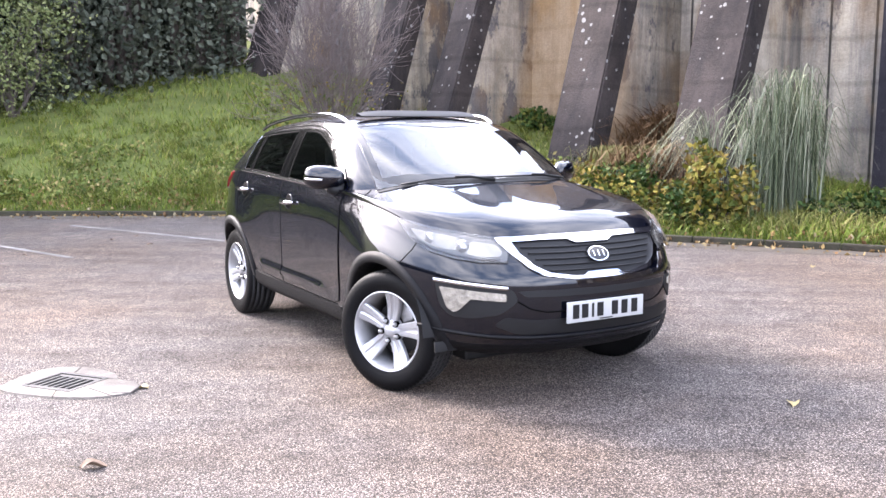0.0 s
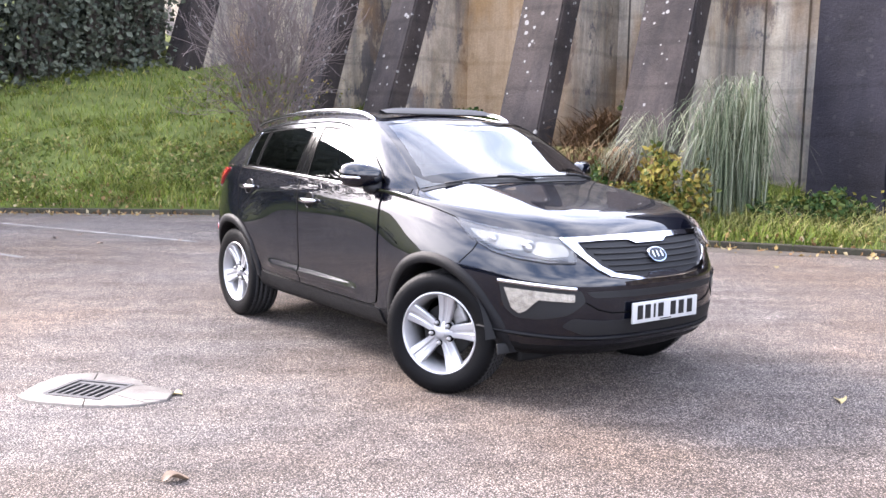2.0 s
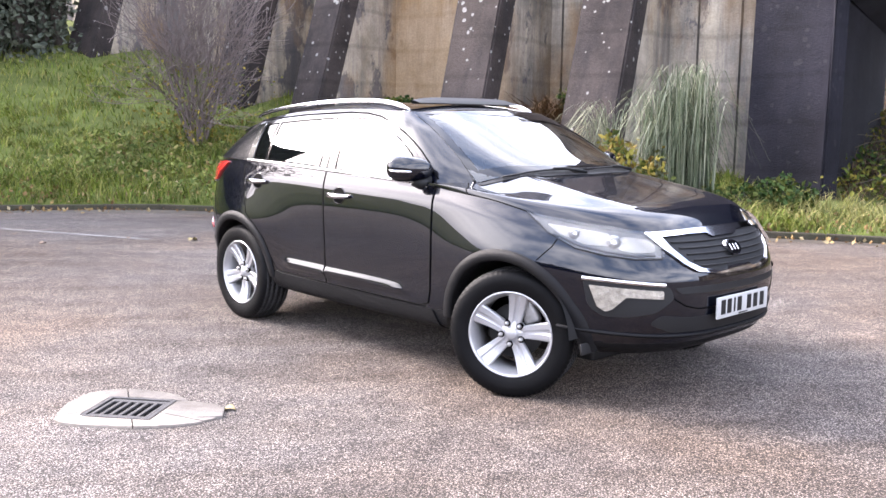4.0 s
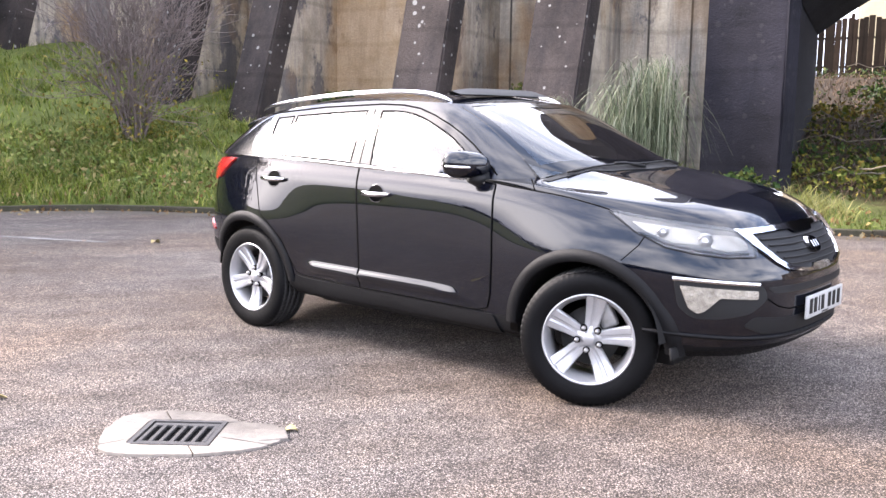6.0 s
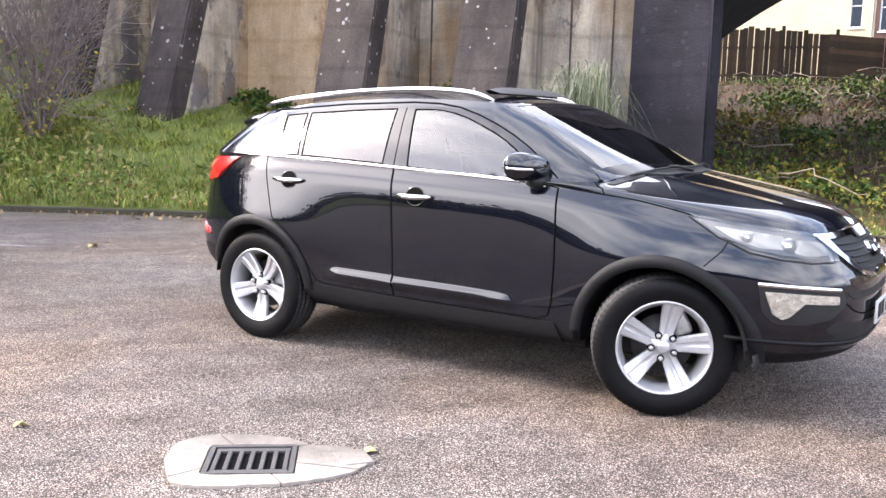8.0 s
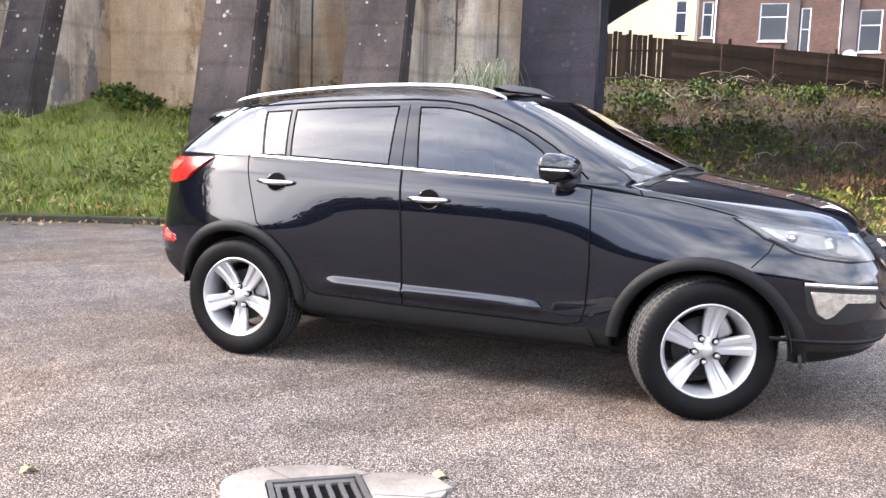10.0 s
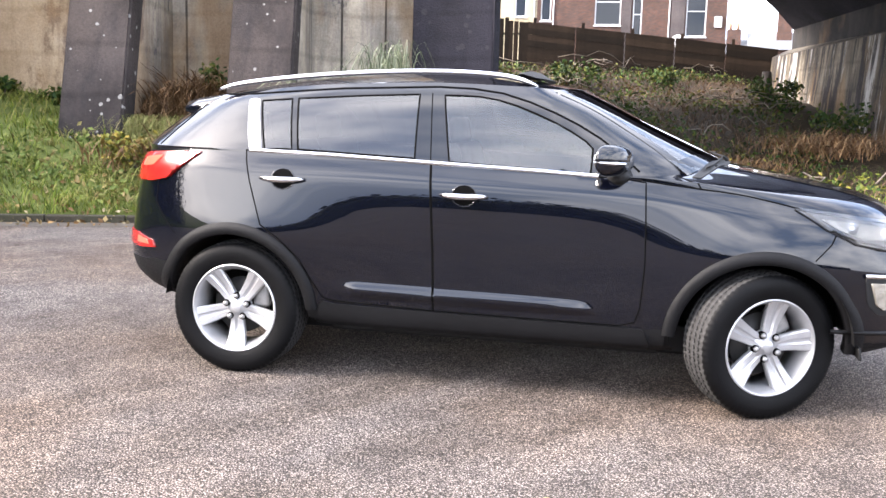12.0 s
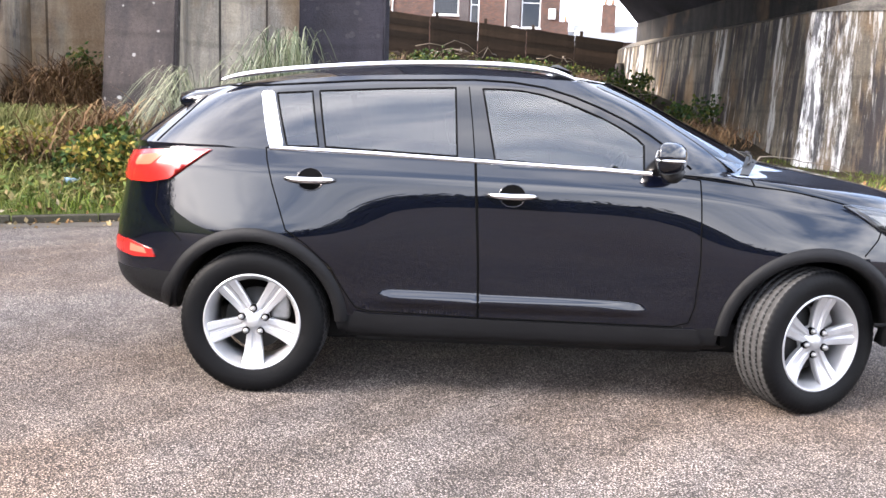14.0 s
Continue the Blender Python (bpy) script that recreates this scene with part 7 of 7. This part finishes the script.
patch("grille_frame", nose(FRAME), AHEAD, 0.014, CHROME, holes=[nose(MOUTH)], step=0.02, thick=0.016, label="chrome grille frame")
for k in range(5):
    z = 0.752 + 0.029 * k
    w = 0.345 + 0.028 * k - 0.02
    ribbon("slat", nose([(-w, z), (-w / 2, z - 0.004), (0, z - 0.005), (w / 2, z - 0.004), (w, z)]), AHEAD, 0.009, 0.010, MATT_BLACK, grille, thick=0.010)
cup = lambda a, b, n=28: [(a * math.cos(2 * math.pi * k / n), 0.812 + b * math.sin(2 * math.pi * k / n)) for k in range(n)]
badge = patch("badge", nose(cup(0.068, 0.036)), AHEAD, 0.022, CHROME, step=0.02, thick=0.02, label="oval chrome badge")
patch("badge_field", nose(cup(0.061, 0.030)), AHEAD, 0.0245, GLOSS_BLACK, badge, step=0.02, thick=0.002)
for y in (-0.032, 0.0, 0.032):
    ribbon("badge_bar", nose([(y, 0.798), (y, 0.826)]), AHEAD, 0.008, 0.027, CHROME, badge, thick=0.003)
patch("upper_intake", nose(both([(0.0, 0.650), (0.40, 0.655), (0.50, 0.652), (0.46, 0.622), (0.0, 0.615)])), AHEAD, 0.003, MATT_BLACK, thick=0.003, rad=0.012)
patch("lower_intake", nose(both([(0.0, 0.500), (0.40, 0.500), (0.56, 0.515), (0.60, 0.47), (0.50, 0.425), (0.0, 0.418)])), AHEAD, 0.004, MATT_BLACK, thick=0.004, rad=0.02)
for side in (1, -1):
    ribbon("bumper_lip", [(1.70, -0.885, 0.432), (1.88, -0.78, 0.420), (2.02, -0.62, 0.410), (2.12, -0.40, 0.404), (2.17, 0.0, 0.400)], (0.8, -0.6, 0), 0.018, 0.012, CLAD, side=side, thick=0.012)
ribbon("bumper_crease", nose([(-0.50, 0.598), (-0.44, 0.56), (-0.36, 0.54), (0, 0.535), (0.36, 0.54), (0.44, 0.56), (0.50, 0.598)]), AHEAD, 0.008, 0.003, GAP)
px = on_shell((2.1, 0, 0.535), AHEAD)[0].x
number_plate = part("number_plate", box(bmesh.new(), (px + 0.022, 0, 0.532), (0.012, 0.52, 0.112), None, 0.003), PLATE, car, "white number plate")
for k, y in enumerate((-0.205, -0.145, -0.092, -0.042, 0.058, 0.125, 0.195)):
    part("bar", box(bmesh.new(), (px + 0.0292, y, 0.535), (0.002, 0.014 if k in (2,) else 0.042, 0.075)), MATT_BLACK, number_plate, smooth=False)
part("bar", box(bmesh.new(), (px + 0.0292, 0.0, 0.485), (0.002, 0.09, 0.006)), MATT_BLACK, number_plate, smooth=False)
for y0, y1, x in ((-0.62, 0.02, 1.035), (-0.05, 0.58, 1.05)):
    pts = []
    for k in range(9):
        t = k / 8
        y = y0 + (y1 - y0) * t
        p, n = on_shell((1.150 - 0.24 * y * y, y, 1.18 + 0.008 * math.sin(math.pi * t)), (0.5, 0, 0.86))
        pts.append(p + n * 0.016)
    wiper = part("wiper", tube(bmesh.new(), pts, [0.0055] * 9, 6), MATT_BLACK, car)
    foot, nn = on_shell((1.18 - 0.24 * y1 * y1, y1 - 0.06, 1.17), (0.3, 0, 0.95))
    mid, nm = on_shell((1.145 - 0.24 * (y1 - 0.2) ** 2, y1 - 0.22, 1.18), (0.5, 0, 0.86))
    arm = [foot + nn * 0.012, mid + nm * 0.022, Vector(pts[4]) + Vector((0.006, 0, 0.008))]
    part("wiper_arm", tube(bmesh.new(), arm, [0.011, 0.008, 0.006], 6), MATT_BLACK, wiper)
patch("scuttle", [(1.01, -0.75, 1.14), (1.155, -0.4, 1.15), (1.205, 0, 1.15), (1.155, 0.4, 1.15), (1.01, 0.75, 1.14), (0.97, 0.75, 1.15), (1.105, 0.36, 1.165), (1.15, 0, 1.165), (1.105, -0.36, 1.165), (0.97, -0.75, 1.15)], (0.1, 0, 1), 0.004, MATT_BLACK, thick=0.003, step=0.04)

# underside
part("underbody", box(bmesh.new(), (0, 0, 0.270), (3.3, 1.08, 0.16), None, 0.02), MATT_BLACK, car)
part("floor_pan", box(bmesh.new(), (0, 0, 0.290), (1.72, 1.34, 0.15), None, 0.02), MATT_BLACK, car)

# cabin fittings
part("dashboard", box(bmesh.new(), (0.78, 0, 0.98), (0.42, 1.44, 0.26), None, 0.08), CABIN, car)
bm = bmesh.new()
tube(bm, [(0.40 + 0.08 * math.sin(2 * math.pi * k / 24), -0.37 + 0.185 * math.cos(2 * math.pi * k / 24), 1.0 + 0.17 * math.sin(2 * math.pi * k / 24)) for k in range(25)], [0.014] * 25, 8)
part("steering_wheel", bm, MATT_BLACK, car)
for x, y, w in ((-0.12, -0.37, 0.50), (-0.12, 0.37, 0.50), (-0.98, -0.37, 0.60), (-0.98, 0.37, 0.60)):
    seat = part("seat", box(bmesh.new(), (x + 0.12, y, 0.62), (0.52, w, 0.18), None, 0.05), CABIN, car)
    part("seat_back", box(bmesh.new(), (x - 0.17, y, 0.92), (0.14, w, 0.60), Euler((0, radians(-14), 0)).to_matrix(), 0.05), CABIN, seat)
    part("headrest", box(bmesh.new(), (x - 0.27, y, 1.28), (0.10, 0.26, 0.17), Euler((0, radians(-10), 0)).to_matrix(), 0.04), CABIN, seat)
part("mirror_inside", box(bmesh.new(), (0.42, 0, 1.40), (0.03, 0.22, 0.06), None, 0.012), MATT_BLACK, car)

# wheels
TREAD = plain("dusty_tread_rubber", (0.05, 0.049, 0.049), 0.75, 0, 0.4, 25, 0.3, 150, spec=0.2)
DISC = plain("worn_brake_disc", (0.030, 0.028, 0.026), 0.6, 0.2, 0.25, 40)


def make_wheel():
    w = new("wheel")
    # tyre: section (y outward, radius), with tread grooves
    sec = [(-0.105, 0.232), (-0.112, 0.25), (-0.118, 0.285), (-0.115, 0.318), (-0.103, 0.338), (-0.092, 0.3455)]
    for c in (-0.062, -0.022, 0.022, 0.062):
        sec += [(c - 0.0065, 0.350), (c - 0.0045, 0.342), (c + 0.0045, 0.342), (c + 0.0065, 0.350)]
    sec += [(-y, r) for y, r in reversed(sec[:6])]
    n = 216
    bm = bmesh.new()
    rings = []
    for i in range(n):
        a = 2 * math.pi * i / n
        ring = []
        for y, r in sec:
            if 0.336 < r < 0.349 and abs(y) > 0.08 and i % 3 == 0:
                r -= 0.0045
            if r > 0.3495 and i % 3 == 0:
                r -= 0.004
            ring.append(bm.verts.new((r * math.cos(a + 0.10 * abs(y)), y, r * math.sin(a + 0.10 * abs(y)))))
        rings.append(ring)
    for i in range(n):
        r0, r1 = rings[i], rings[(i + 1) % n]
        for j in range(len(sec) - 1):
            bm.faces.new((r0[j], r1[j], r1[j + 1], r0[j + 1]))
    bmesh.ops.recalc_face_normals(bm, faces=bm.faces)
    for f in bm.faces:
        c = f.calc_center_median()
        f.material_index = 1 if abs(c.y) < 0.100 and math.hypot(c.x, c.z) > 0.3455 else 0
    part("tyre", bm, [RUBBER, TREAD], w)

    def turned(name, prof, material, parent, seg=72):
        bm = bmesh.new()
        rr = [[bm.verts.new((r * math.cos(2 * math.pi * i / seg), y, r * math.sin(2 * math.pi * i / seg))) for y, r in prof] for i in range(seg)]
        for i in range(seg):
            for j in range(len(prof) - 1):
                bm.faces.new((rr[i][j], rr[(i + 1) % seg][j], rr[(i + 1) % seg][j + 1], rr[i][j + 1]))
        bmesh.ops.remove_doubles(bm, verts=bm.verts, dist=0.0003)
        bmesh.ops.recalc_face_normals(bm, faces=bm.faces)
        return part(name, bm, material, parent)
    rim = turned("rim", [(0.10, 0.233), (0.10, 0.200), (-0.02, 0.198), (-0.06, 0.201), (-0.085, 0.212), (-0.100, 0.219), (-0.108, 0.224), (-0.110, 0.227), (-0.110, 0.231), (-0.104, 0.235)], ALLOY, w)
    turned("brake_disc", [(0.0, 0.0), (0.0, 0.150), (0.02, 0.150), (0.02, 0.0)], DISC, w, 40)
    bm = bmesh.new()
    box(bm, (0.12, -0.005, 0.07), (0.09, 0.06, 0.14), None, 0.02)
    part("caliper", bm, STEEL, w)
    for k in range(5):
        a = math.pi / 2 + 2 * math.pi * k / 5 + math.pi
        e, t = Vector((math.cos(a), 0, math.sin(a))), Vector((-math.sin(a), 0, math.cos(a)))
        bm = bmesh.new()
        rows = []
        for i in range(9):
            f = i / 8
            r = 0.045 + (0.221 - 0.045) * f
            hw = 0.033 + 0.023 * f ** 1.2
            yy = -0.070 - 0.030 * f + 0.012 * math.sin(math.pi * f)
            row = []
            for q, o in ((-1.0, 0.03), (-1.0, 0.006), (-0.86, 0.0), (-0.30, 0.0), (-0.12, 0.008), (0.12, 0.008), (0.30, 0.0), (0.86, 0.0), (1.0, 0.006), (1.0, 0.03)):
                row.append(bm.verts.new(e * r + t * hw * q + Vector((0, yy + o, 0))))
            rows.append(row)
        for r0, r1 in zip(rows, rows[1:]):
            for j in range(9):
                bm.faces.new((r0[j], r1[j], r1[j + 1], r0[j + 1]))
        bmesh.ops.recalc_face_normals(bm, faces=bm.faces)
        if sum(f.normal.y for f in bm.faces) > 0:
            bmesh.ops.reverse_faces(bm, faces=bm.faces)
        sp = part("spoke", bm, ALLOY, rim, smooth=False)
        a += math.pi / 5
        bm = bmesh.new()
        bmesh.ops.create_cone(bm, cap_ends=True, segments=6, radius1=0.0150, radius2=0.0120, depth=0.034, matrix=Matrix.Translation((0.060 * math.cos(a), -0.076, 0.060 * math.sin(a))) @ pose(0, 0, 0, 90, 0, 0))
        part("wheel_nut", bm, STEEL, rim)
        # near-black disc behind the nut, painting in the recess's shade
        bm = bmesh.new()
        bmesh.ops.create_cone(bm, cap_ends=True, segments=14, radius1=0.0190, radius2=0.0180, depth=0.018, matrix=Matrix.Translation((0.060 * math.cos(a), -0.066, 0.060 * math.sin(a))) @ pose(0, 0, 0, 90, 0, 0))
        part("nut_recess", bm, GAP, rim)
    turned("hub", [(-0.03, 0.075), (-0.055, 0.072), (-0.066, 0.060), (-0.072, 0.036), (-0.082, 0.032), (-0.086, 0.025), (-0.088, 0.0)], ALLOY, rim, 40)
    bm = bmesh.new()
    tube(bm, [(0.19, -0.062, -0.035), (0.182, -0.085, -0.035)], [0.004, 0.004], 6)
    part("valve", bm, MATT_BLACK, rim)
    return w


first = make_wheel()
first.parent = car
STEER = 25
spins = {(1, 1): -26, (-1, 1): 0, (1, -1): 30, (-1, -1): 50}
for (fx, sd), spin in spins.items():
    turn = (STEER if fx == 1 else 0) + (0 if sd == 1 else 180)
    m = pose(fx * AXLE, -0.800 * sd, HUB_Z, 0, 0, turn) @ pose(0, 0, 0, 0, spin, 0)
    if (fx, sd) == (1, 1):
        first.matrix_basis = m
    else:
        copy_thing(first, m)
